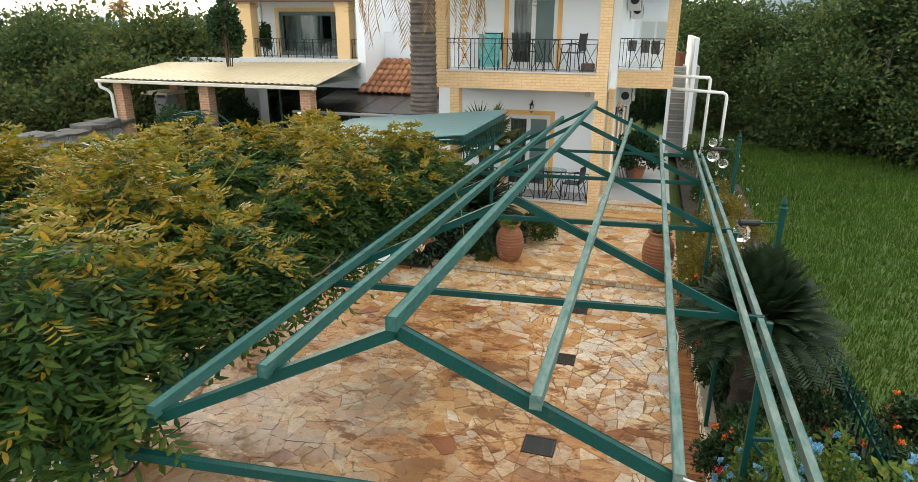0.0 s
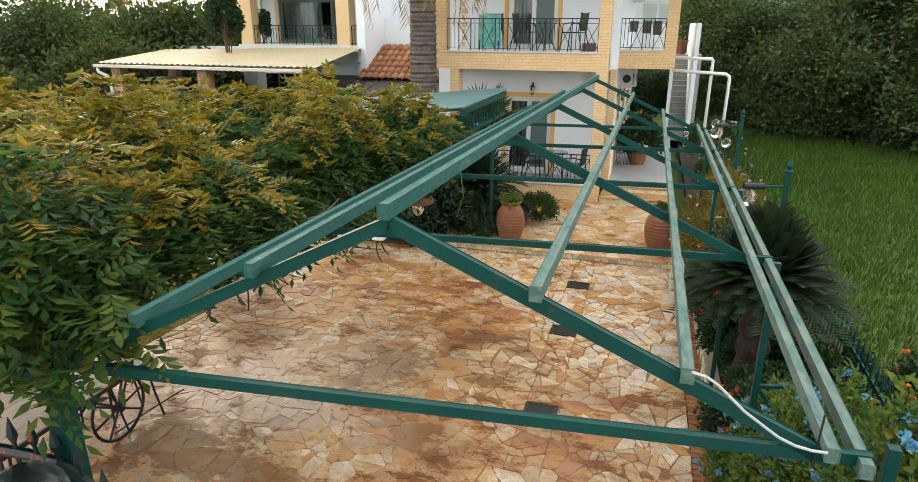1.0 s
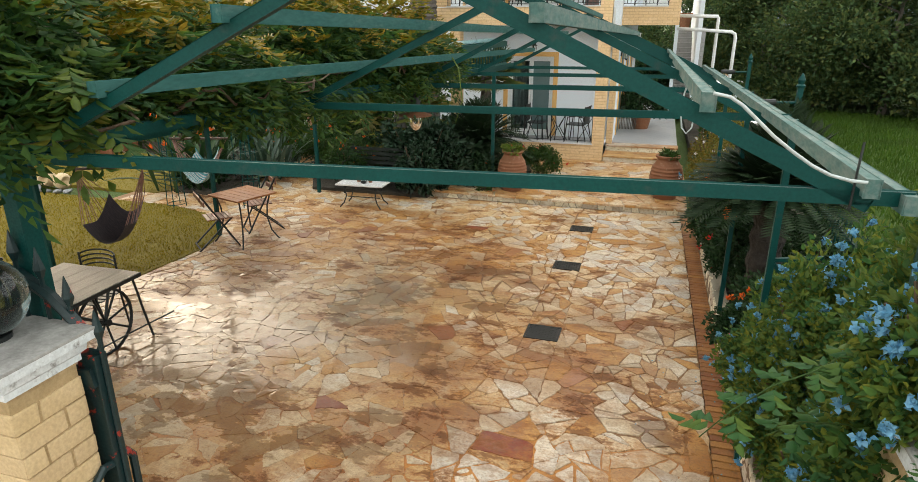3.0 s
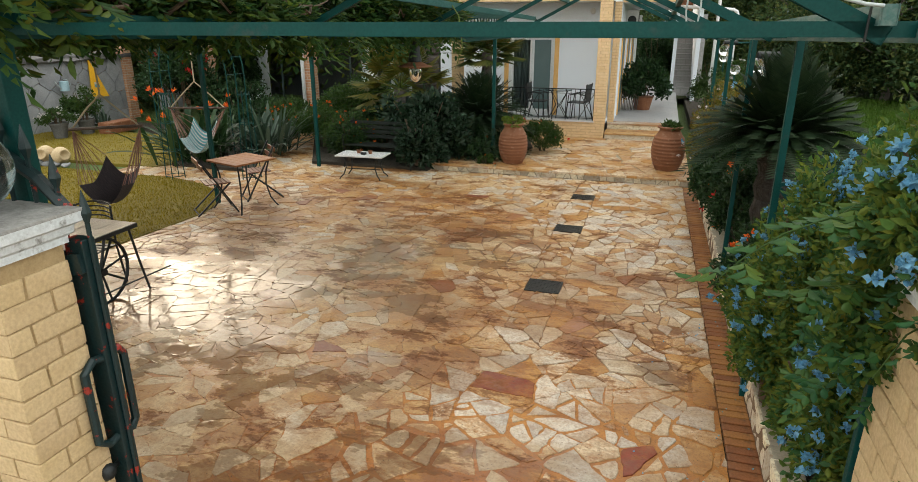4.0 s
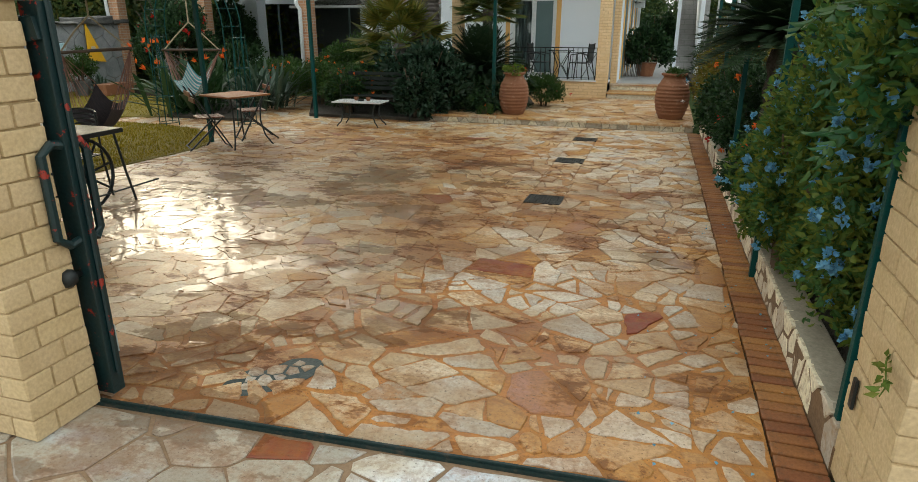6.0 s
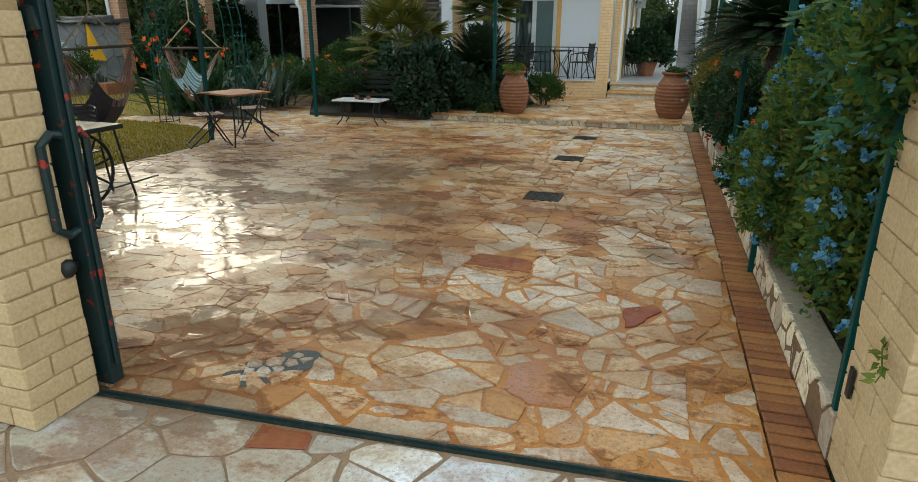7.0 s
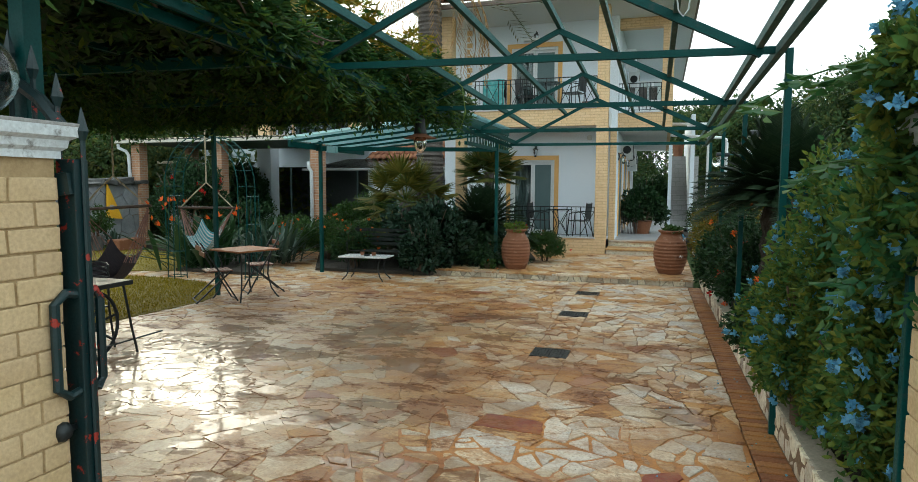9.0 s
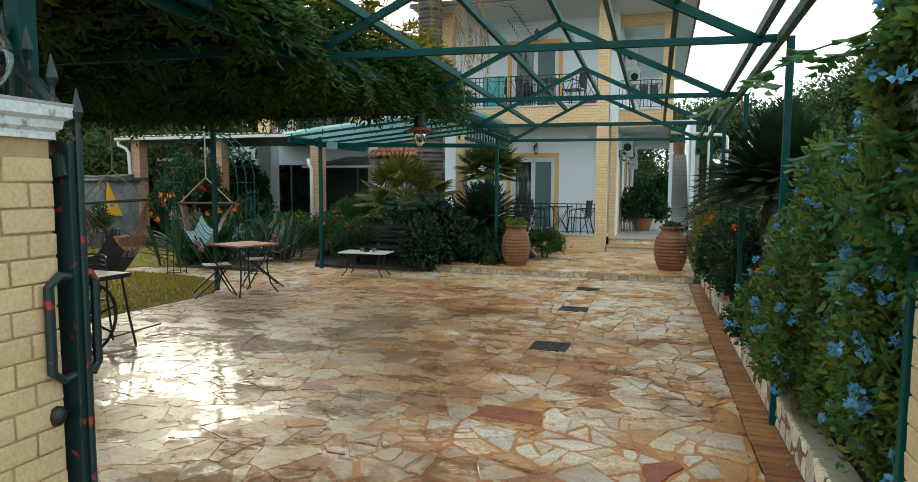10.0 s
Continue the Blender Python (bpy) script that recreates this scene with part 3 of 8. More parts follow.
laid = []
for index, poly in enumerate(stones):
    x, y = centre(poly)
    if inside(x, y, LAWN_EDGE) and inside(x + 0.5, y - 0.2, LAWN_EDGE):
        continue
    if y > 11.19 and x > -4.0 or in_mosaic(x, y):
        continue
    if y > 11.0 and x > -4.0:
        poly = clip(poly, 0, 1, 11.17)
    pieces = [poly]
    for hatch in HATCHES:
        if abs(x - hatch[0]) < 1 and abs(y - hatch[2]) < 1:
            pieces = [q_ for p in pieces for q_ in around(p, *hatch)]
    tone = RED_SLAB if index in reds else PINK_SLAB if index in pinks else SLAB
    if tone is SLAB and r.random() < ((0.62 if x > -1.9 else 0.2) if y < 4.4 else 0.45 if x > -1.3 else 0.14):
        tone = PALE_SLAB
    if tone in (RED_SLAB, PINK_SLAB) and len(poly) >= 3:
        a_ = r.uniform(0, 2 * math.pi)
        nx, ny = math.cos(a_), math.sin(a_)
        c_ = nx * x + ny * y + 0.045
        laid.append((clip(poly, -nx, -ny, -c_), SLAB))
        pieces = [clip(poly, nx, ny, c_)]
    laid += [(p, tone) for p in pieces]
for poly, tone in laid:
    if len(poly) < 3 or area(poly) < 0.003:
        continue
    x, y = centre(poly)
    filled = ((x + 3.7) * 0.34) ** 2 + ((y - 4.8) * 0.28) ** 2 < 0.62
    poly = shrink(poly, 0.0008 if filled else r.choice((0.004, 0.006, 0.009, 0.012, 0.016, 0.021) if y < 4.1 else (0.0015, 0.0025, 0.0035, 0.005, 0.0075)))
    if not poly or area(poly) < 0.002:
        continue
    edge = rough_edge(blunt(poly, r), r, 0.045 if y < 5.5 else 0.12, 0.009)
    if len(edge) < 3:
        continue
    geo = slab_geo(edge, r.uniform(0.0, 0.001), -0.03, 0.0015, r) if filled else slab_geo(edge, r.uniform(-0.001, 0.005), -0.03, 0.005, r)
    if (y < 4.6 and len(near_slabs) < 290) or tone in (RED_SLAB, PINK_SLAB):
        near_slabs.append((geo, tone))
    else:
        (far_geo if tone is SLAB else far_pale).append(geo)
# a mended patch: small white chips in dark cement
CEMENT = plain("dark_cement", (0.035, 0.055, 0.055), (0.06, 0.08, 0.08), 8, 0.6, 0, 60, 0.4, 0.004)
part("mended_patch", sheet([(MOSAIC[0] + 0.63 * 0.27 * math.cos(t_) - 0.77 * 0.14 * math.sin(t_), MOSAIC[1] + 0.77 * 0.27 * math.cos(t_) + 0.63 * 0.14 * math.sin(t_)) for t_ in [k * math.pi / 9 for k in range(18)]], -0.002, 0.05), CEMENT, patio, "dark cement patch with white stone chips")
for chip in cells(scatter(-2.0, -1.15, 1.85, 2.65, (0.05, 0.065, 0.085), 77, (), 2500), -2.0, -1.15, 1.85, 2.65, 0.016):
    if chip and in_mosaic(*centre(chip)) and area(chip) > 0.0006:
        near_slabs.append((slab_geo(rough_edge(chip, r, 0.05, 0.004), 0.004, -0.03, 0.004, r), STREET_SLAB))
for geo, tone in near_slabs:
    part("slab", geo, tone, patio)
part("slabs", joined(far_geo), SLAB, patio, "ochre and cream slabs further back", kind="stuff")
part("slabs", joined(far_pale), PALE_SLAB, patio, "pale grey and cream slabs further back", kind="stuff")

# raised terrace before the house, with a rubble riser
terrace = thing("terrace_floor", "raised crazy-paved terrace with a low rubble step", "paving", kind="structure")
part("terrace_bed", boxes((-4.0, 0.72, 11.184, 14.98, -0.05, 0.118)), KERB_TOP, terrace)
part("slabs", joined([slab_geo(rough_edge(p, r, 0.15, 0.008), 0.131 + r.uniform(-0.002, 0.002), 0.09, 0.012, r) for p in (shrink(q_, 0.007) for q_ in crazy(-4.02, 0.74, 11.13, 14.95, 21, 0.06, 0.35)) if p and area(p) > 0.003]), SLAB, terrace, kind="stuff")


def riser_stones(parent, x0, x1, y, z0, z1, seed, material, size=(0.09, 0.13, 0.17), name="stone", along="x", out=0.02, gap=0.016):
    """Flat rubble set upright in a low face; along the x or the y axis."""
    rr = random.Random(seed)
    pts_ = scatter(x0, x1, z0, z1, size, seed, (), 5000)
    for p in cells(pts_, x0, x1, z0, z1, gap):
        if not p or area(p) < 0.0012:
            continue
        e = rough_edge(p, rr, 0.06, 0.004)
        if len(e) < 3:
            continue
        vs, fs = slab_geo(e, rr.uniform(0.0, 0.008), -out, 0.008, rr)
        if along == "x":
            vs = [(a, y - c, b) for a, b, c in vs]
        else:
            vs = [(y - c, a, b) for a, b, c in vs]
            fs = [f[::-1] for f in fs]
        part(name, (vs, fs), material, parent)


riser_stones(terrace, -3.98, 0.7, 11.18, 0.0, 0.112, 31, PALE_STONE, (0.10, 0.14, 0.2, 0.28))

# street side of the gate
street = thing("street_pavement", "grey-white crazy paving outside the gate", "paving", kind="structure")
part("street_bed", sheet([(-30, -0.2), (30, -0.2), (30, 3.6), (0.7, 1.955), (-9.8, 1.3), (-30, 0.0)], -0.008, 0.1), DARK_MORTAR, street)
street_stones = crazy(-4.2, 2.4, 0.2, 2.1, 43, 0.1, 0.4, [(-GATE_SLOPE, 1, 1.895)])
red_one = min(range(len(street_stones)), key=lambda i: math.dist(centre(street_stones[i]), (-1.3, 1.66)) - area(street_stones[i]))
for index, q in enumerate(street_stones):
    poly = shrink(q, r.choice((0.006, 0.01, 0.014)))
    if poly and area(poly) > 0.004:
        part("slab", slab_geo(rough_edge(blunt(poly, r), r, 0.1, 0.008), 0.0, -0.03, 0.008, r), RED_SLAB if index == red_one else STREET_SLAB, street)
part("street_surface", boxes((-60, 60, -8, 0.2, -0.2, -0.015)), DARK_MORTAR, street, "dark road surface")

# gate rail set in the threshold
tagged(part("gate_track", beam(beam(bmesh.new(), (-6, 1.925 - 6 * GATE_SLOPE, -0.003), (0.95, 1.925 + 0.95 * GATE_SLOPE, -0.003), 0.036, 0.02), (-6, 1.925 - 6 * GATE_SLOPE, 0.008), (0.95, 1.925 + 0.95 * GATE_SLOPE, 0.008), 0.012, 0.016), TRACK_PAINT), "dark green steel sliding-gate track across the threshold", "gate track", kind="structure")

# inspection covers
COVER = plain("cast_iron_cover", (0.014, 0.016, 0.016), (0.025, 0.026, 0.025), 8, 0.42, 0.3, 60, 0.5, 0.003)
for a, b, c, d in HATCHES:
    cover = thing("manhole_cover", "black cast-iron drain cover set in the paving", "drain cover", group="drain covers along the patio")
    part("frame", boxes((a, b, c, c + 0.02, -0.05, 0.006), (a, b, d - 0.02, d, -0.05, 0.006), (a, a + 0.02, c + 0.02, d - 0.02, -0.05, 0.006), (b - 0.02, b, c + 0.02, d - 0.02, -0.05, 0.006)), COVER, cover)
    lid = boxes((a + 0.023, b - 0.023, c + 0.023, d - 0.023, -0.04, 0.003))
    for i in range(9):
        for j in range(7):
            x, y = a + 0.05 + (b - a - 0.1) * i / 8, c + 0.05 + (d - c - 0.1) * j / 6
            box(lid, x - 0.008, x + 0.008, y - 0.004, y + 0.004, 0.003, 0.006)
    part("lid", lid, COVER, cover)

# brick strip along the bed, and the low stone kerb
def turn(x, y):
    """The strip and the kerb run slightly askew to the patio."""
    return x - STRIP_TURN * (y - 2.3)


strip = thing("brick_edging", "row of orange clay pavers laid crosswise", "paving", kind="structure")
part("strip_bed", sheet([(turn(0.772, 1.98), 1.98), (turn(0.985, 1.98), 1.98), (turn(0.985, 11.17), 11.17), (turn(0.772, 11.17), 11.17)], -0.025, 0.1), SOIL, strip)
brick_mesh = as_mesh("brick", box(bmesh.new(), -0.099, 0.099, -0.037, 0.037, -0.06, 0.0, 0.006))
brick_mesh.materials.append(STRIP_BRICK)
y = 2.04
while y < 11.12:
    b = new("brick", brick_mesh)
    b.parent = strip
    b.matrix_basis = pose(turn(0.876, y) + rnd.uniform(-0.004, 0.004), y, 0.002 + rnd.uniform(-0.003, 0.002), 0, 0, 1 + rnd.uniform(-1.5, 1.5))
    y += 0.086
kerb = thing("bed_kerb", "low kerb of pale rubble with a worn concrete top", "kerb", kind="structure")
part("kerb_core", boxes((0.9785, 1.11, 2.3, 11.5, -0.1, 0.18)), PALE_JOINT, kerb)
riser_stones(kerb, 2.3, 11.4, 0.98, 0.0, 0.205, 51, PALE_STONE, (0.10, 0.14, 0.18, 0.22), "stone", "y", 0.04, 0.022)
ktop = bmesh.new()
for i in range(8):
    y0 = 2.3 + i * 1.14
    box(ktop, 0.992, 1.14, y0, y0 + 1.132, 0.18, 0.208, 0.008)
wobble(ktop, 6, 0.008)
part("coping", ktop, KERB_TOP, kerb, "worn concrete coping")
for child in kerb.children:
    for v_ in child.data.vertices:
        v_.co.x = turn(v_.co.x, v_.co.y)
bed = part("garden_bed_soil", joined([sheet([(1.1, 2.3), (2.6, 2.2), (2.6, 24), (0.9, 24)], 0.165, 0.4), sheet([(-6.45, 10.95), (-4.0, 11.0), (-4.0, 15.6), (-8.0, 15.6), (-7.9, 13.6)], 0.06, 0.3), sheet([(-9.0, 9.95), (-7.1, 9.9), (-8.7, 12.6), (-9.4, 14.2), (-14.0, 14.2), (-12, 12.9), (-9.3, 11.6)], 0.06, 0.3), sheet([(-4.0, 12.0), (-2.75, 12.05), (-2.4, 13.2), (-2.9, 14.95), (-4.0, 14.95)], 0.16, 0.1)]), SOIL)
tagged(bed, "dark damp soil of the planting beds", "soil", kind="structure")


# ---- steel pergola ----
def roof_z(x):
    return 3.526 - 0.49 * abs(x + 0.88)


def skew(y0, x):
    return y0 + 0.1 * (x + 0.88)


def fall(y):
    """The frame drops gently towards the house."""
    return -0.0215 * (y - 2.07)


pergola = thing("gable_pergola", "dark green steel gable pergola frame over the patio", "pergola")
TRUSS_Y = (2.07, 4.35, 6.64, 9.0, 11.3)
for i, y0 in enumerate(TRUSS_Y):
    ax = -0.88 - 0.0115 * (y0 - 2.07)
    dz = fall(y0)
    apex = (ax, y0, roof_z(-0.88) - 0.085 + dz)
    for x in (-2.5, 0.76):
        part("rafter", beam(bmesh.new(), apex, (x, skew(y0, x), roof_z(x) - 0.085 + dz), 0.036, 0.05), GREEN, pergola)
    part("tie_beam", beam(bmesh.new(), (-2.5, skew(y0, -2.5), 2.658 + dz), (0.9, skew(y0, 0.9), 2.658 + dz), 0.036, 0.040), GREEN, pergola)
for x, run in ((-2.0, 0.1), (-1.44, 0.1), (-0.88, 0.1), (-0.32, 0.04), (0.23, 0.08)):
    y_front, y_end = skew(2.07, x) - 0.06, skew(11.45, x)
    part("purlin" if x != -0.88 else "ridge_beam", beam(bmesh.new(), (x, y_front, roof_z(x) - 0.028), (x - run, y_end, roof_z(x) - 0.028 + fall(y_end)), 0.042, 0.054), GREEN_TOP if x > -0.5 else GREEN_SIDE, pergola, "weathered green paint, paled for sky sheen" if x > -0.5 else "green paint, slightly paled for sky sheen")
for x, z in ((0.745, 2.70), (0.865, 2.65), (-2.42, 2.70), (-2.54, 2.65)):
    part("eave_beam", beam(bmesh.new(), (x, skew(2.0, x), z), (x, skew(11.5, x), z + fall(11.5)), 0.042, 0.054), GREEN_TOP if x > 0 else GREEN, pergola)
for x, y0, w in ((-2.52, 1.9, 0.085), (1.003, 2.36, 0.044), (0.925, 4.48, 0.045), (0.93, 6.78, 0.045), (0.93, 9.1, 0.045), (0.93, 11.42, 0.045)):
    part("post", beam(bmesh.new(), (x, y0, 0), (x, y0, 2.66 + fall(y0)), w, w), GREEN, pergola)
part("brace", beam(bmesh.new(), (0.945, 4.48, 1.646), (1.24, 4.46, 1.70), 0.028, 0.028), GREEN, pergola)
part("brace", beam(bmesh.new(), (0.945, 4.48, 1.62), (1.13, 4.48, 1.40), 0.028, 0.028), GREEN, pergola)
tie_y = skew(2.07, 0.70)
part("cable_tie", tube(bmesh.new(), [(0.70, tie_y - 0.035, 2.62), (0.70, tie_y - 0.04, 2.76), (0.705, tie_y - 0.03, 2.84)], 0.004), DARK_IRON, pergola)
WIRE = plain("grey_conduit", (0.36, 0.42, 0.42), (0.45, 0.5, 0.5), 8, 0.5, 0.2, 60, 0.1, 0.001)
cable = bmesh.new()
tube(cable, [(0.24, 2.10, 2.985), (0.29, 2.10, 2.975), (0.33, 2.10, 2.95), (0.38, 2.10, 2.905), (0.43, 2.10, 2.86), (0.49, 2.11, 2.815), (0.55, 2.11, 2.775), (0.61, 2.12, 2.745), (0.67, 2.13, 2.73), (0.72, 2.14, 2.725)], 0.0055, 8)
tagged(part("white_cable", cable, WIRE), "pale loose cable tied along the pergola rafter", "cable")
loop = bmesh.new()
tube(loop, [(0.225, 3.55, 2.93), (0.205, 3.55, 2.84), (0.20, 3.55, 2.73), (0.21, 3.55, 2.66), (0.235, 3.55, 2.63), (0.26, 3.55, 2.66), (0.27, 3.55, 2.76), (0.265, 3.55, 2.86), (0.23, 3.54, 2.95)], 0.0045, 8)
tagged(part("cable_loop", loop, WIRE), "pale cable hanging in a loop from the purlin", "cable")

# flat pergola that carries the climbing plant
arbor = thing("flat_arbor", "dark green steel arbor that carries the climber", "pergola")
for y0 in (2.0, 4.0, 6.0, 8.0):
    part("cross_beam", beam(bmesh.new(), (-7.6, y0 - 0.5, 2.62), (-2.58, y0 - 0.1, 2.62), 0.06, 0.08), GREEN, arbor)
for x in (-7.5, -6.37, -5.0, -3.7):
    part("long_beam", beam(bmesh.new(), (x, 1.5, 2.70), (x, 8.2, 2.70), 0.06, 0.08), GREEN, arbor)
for x, y0 in ((-6.37, 7.9), (-6.45, 4.3), (-7.5, 2.0), (-7.0, 5.5)):
    part("post", beam(bmesh.new(), (x, y0, 0), (x, y0, 2.66), 0.055, 0.055), GREEN, arbor)

# lean roof with clear corrugated sheets
shed = thing("sheet_roof_arbor", "green steel frame roofed with clear corrugated sheets", "pergola")
for y0 in (9.9, 10.65, 11.4, 12.1, 12.8):
    part("roof_beam", beam(bmesh.new(), (-6.35, y0, 2.50), (-2.95, y0, 2.84), 0.04, 0.04), GREEN, shed)
part("edge_beam", beam(bmesh.new(), (-2.95, 9.85, 2.80), (-2.95, 12.85, 2.80), 0.05, 0.09), GREEN, shed)
part("edge_beam", beam(bmesh.new(), (-6.3, 9.85, 2.45), (-6.3, 12.85, 2.45), 0.05, 0.09), GREEN, shed)
part("low_beam", beam(bmesh.new(), (-6.3, 10.8, 2.42), (-2.93, 11.85, 2.42), 0.05, 0.07), GREEN, shed)
part("low_beam", beam(bmesh.new(), (-2.95, 9.85, 2.42), (-2.95, 12.85, 2.42), 0.05, 0.05), GREEN, shed)
for i in range(16):
    y0 = 9.95 + i * 0.19
    part("baluster", rod(bmesh.new(), (-2.95, y0, 2.43), (-2.95, y0, 2.78), 0.012, None, 6), GREEN, shed)
SHEET_CLEAR = glassy("clear_corrugated_sheet", (0.48, 0.66, 0.68), 0.28)
SHEET_CLEAR.node_tree.nodes["Principled BSDF"].inputs["IOR"].default_value = 1.15
SHEET_CLEAR.node_tree.nodes["Principled BSDF"].inputs["Transmission Weight"].default_value = 0.9
vs, fs = [], []
NX, NY = 2, 150
for j in range(NY + 1):
    for i in range(NX + 1):
        yy = 9.8 + 3.1 * j / NY
        vs.append((-6.4 + 3.5 * i / NX, yy, 2.565 + 0.34 * i / NX + 0.028 * math.sin(yy * 2 * math.pi / 0.076)))
for j in range(NY):
    for i in range(NX):
        a = j * (NX + 1) + i
        fs.append((a, a + 1, a + NX + 2, a + NX + 1))
nv = len(vs)
vs += [(x, y0, z - 0.004) for x, y0, z in vs]
fs += [tuple(nv + k for k in reversed(q)) for q in fs]
part("clear_sheet", (vs, fs), SHEET_CLEAR, shed, "weathered clear corrugated sheet", smooth=True).visible_shadow = False
for x, y0 in ((-6.2, 10.78), (-2.93, 11.85)):
    part("post", beam(bmesh.new(), (x, y0, 0), (x, y0, 2.6), 0.06, 0.06), GREEN, shed)
part("junction_box", boxes((-6.02, -5.82, 10.7, 10.78, 2.33, 2.46), bevel=0.008), plain("grey_blue_plastic", (0.25, 0.42, 0.46), (0.3, 0.48, 0.5), 4, 0.4), shed, "grey-blue plastic box")


# ---- main house ----
def plane_box(name, parent, rows, material, label="", bevel=0.0):
    return part(name, boxes(*rows, bevel=bevel), material, parent, label)


def wall_with_openings(parent, x0, x1, y, thick, z0, z1, holes, material, name="wall"):
    """A wall along x with rectangular openings cut through."""
    bm = bmesh.new()
    xs = sorted({x0, x1, *[h[0] for h in holes], *[h[1] for h in holes]})
    for a, b in zip(xs, xs[1:]):
        z = z0
        for h in sorted((h for h in holes if h[0] <= a and h[1] >= b), key=lambda h: h[2]):
            if h[2] > z:
                box(bm, a, b, y, y + thick, z, h[2])
            z = h[3]
        if z < z1:
            box(bm, a, b, y, y + thick, z, z1)
    bmesh.ops.remove_doubles(bm, verts=bm.verts, dist=1e-4)
    return part(name, bm, material, parent)


def railing(parent, x0, x1, y, z0, z1, n):
    """Wrought rail: two bars, posts, a cross between each pair of posts, and a narrow band on top."""
    rl = part("railing", beam(bmesh.new(), (x0, y, z1), (x1, y, z1), 0.035, 0.02, 0.003), DARK_IRON, parent, "black wrought-iron railing")
    part("bottom_bar", beam(bmesh.new(), (x0, y, z0 + 0.05), (x1, y, z0 + 0.05), 0.02, 0.012, 0), DARK_IRON, rl)
    part("band", beam(bmesh.new(), (x0, y, z1 - 0.1), (x1, y, z1 - 0.1), 0.015, 0.012, 0), DARK_IRON, rl)
    w = (x1 - x0) / n
    for i in range(n + 1):
        part("post", beam(bmesh.new(), (x0 + i * w, y, z0), (x0 + i * w, y, z1), 0.02, 0.02, 0), DARK_IRON, rl)
    for i in range(n):
        a, b = x0 + i * w, x0 + (i + 1) * w
        bm = bmesh.new()
        lo, hi = z0 + 0.05, z1 - 0.1
        if i % 2:
            tube(bm, [(a, y, lo), (b, y, hi)], 0.008, 5)
            tube(bm, [(a, y, hi), (b, y, lo)], 0.008, 5)
        else:
            for f in (0.33, 0.66):
                tube(bm, [(a + w * f, y, lo), (a + w * f, y, z1)], 0.008, 5)
        part("infill", bm, DARK_IRON, rl)
    return rl


def glazed_door(parent, x0, x1, z0, z1, y, leaves=2, shutter=True, frame=FRAME_WHITE):
    """A sliding door: frame, leaves with glazing, curtain and a room coloured dark for shade."""
    d = part("sliding_door", boxes((x0, x0 + 0.06, y - 0.02, y + 0.1, z0, z1), (x1 - 0.06, x1, y - 0.02, y + 0.1, z0, z1), (x0 + 0.06, x1 - 0.06, y - 0.02, y + 0.1, z1 - 0.06, z1), (x0 + 0.06, x1 - 0.06, y - 0.02, y + 0.1, z0, z0 + 0.05)), frame, parent, "white aluminium sliding door")
    w = (x1 - x0 - 0.12) / leaves
    for i in range(leaves):
        a = x0 + 0.06 + i * w
        yy = y + 0.02 + 0.035 * (i % 2)
        part("leaf", boxes((a, a + 0.05, yy, yy + 0.03, z0 + 0.05, z1 - 0.06), (a + w - 0.05, a + w, yy, yy + 0.03, z0 + 0.05, z1 - 0.06), (a + 0.05, a + w - 0.05, yy, yy + 0.03, z1 - 0.12, z1 - 0.06), (a + 0.05, a + w - 0.05, yy, yy + 0.03, z0 + 0.05, z0 + 0.13)), frame, d)
        if shutter and i == leaves - 1:
            part("insect_screen", boxes((a + 0.05, a + w - 0.05, yy + 0.01, yy + 0.016, z0 + 0.13, z1 - 0.12)), SHUTTER, d, "dark green screen")
        else:
            g = part("pane", boxes((a + 0.05, a + w - 0.05, yy + 0.01, yy + 0.016, z0 + 0.13, z1 - 0.12)), GLASS, d)
            g.visible_shadow = False
    part("curtain", curtain(x0 + 0.05, x0 + (x1 - x0) * 0.55, y + 0.25, z0 + 0.02, z1), CURTAIN, d, "grey hanging curtain", smooth=True)
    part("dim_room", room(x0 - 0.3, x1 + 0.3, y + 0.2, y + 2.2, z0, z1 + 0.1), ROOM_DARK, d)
    return d


def curtain(x0, x1, y, z0, z1):
    vs, fs = [], []
    n = 40
    for i in range(n + 1):
        x = x0 + (x1 - x0) * i / n
        dy = 0.035 * math.sin(i * 1.1) + 0.01 * math.sin(i * 2.7)
        vs += [(x, y + dy, z0), (x, y + dy * 0.7, z1)]
    for i in range(n):
        fs.append((2 * i, 2 * i + 2, 2 * i + 3, 2 * i + 1))
    return vs, fs


def room(x0, x1, y0, y1, z0, z1):
    """Back, sides, floor and ceiling of a room that opens towards the viewer."""
    return boxes((x0, x1, y1, y1 + 0.05, z0, z1), (x0 - 0.05, x0, y0, y1, z0, z1), (x1, x1 + 0.05, y0, y1, z0, z1), (x0, x1, y0, y1, z0 - 0.05, z0), (x0, x1, y0, y1, z1, z1 + 0.05))


def surround(parent, x0, x1, z0, z1, y, w=0.11, material=YELLOW):
    return part("door_surround", boxes((x0 - w, x0, y - 0.025, y, z0, z1 + w), (x1, x1 + w, y - 0.025, y, z0, z1 + w), (x0, x1, y - 0.025, y, z1, z1 + w)), material, parent, "ochre painted surround")


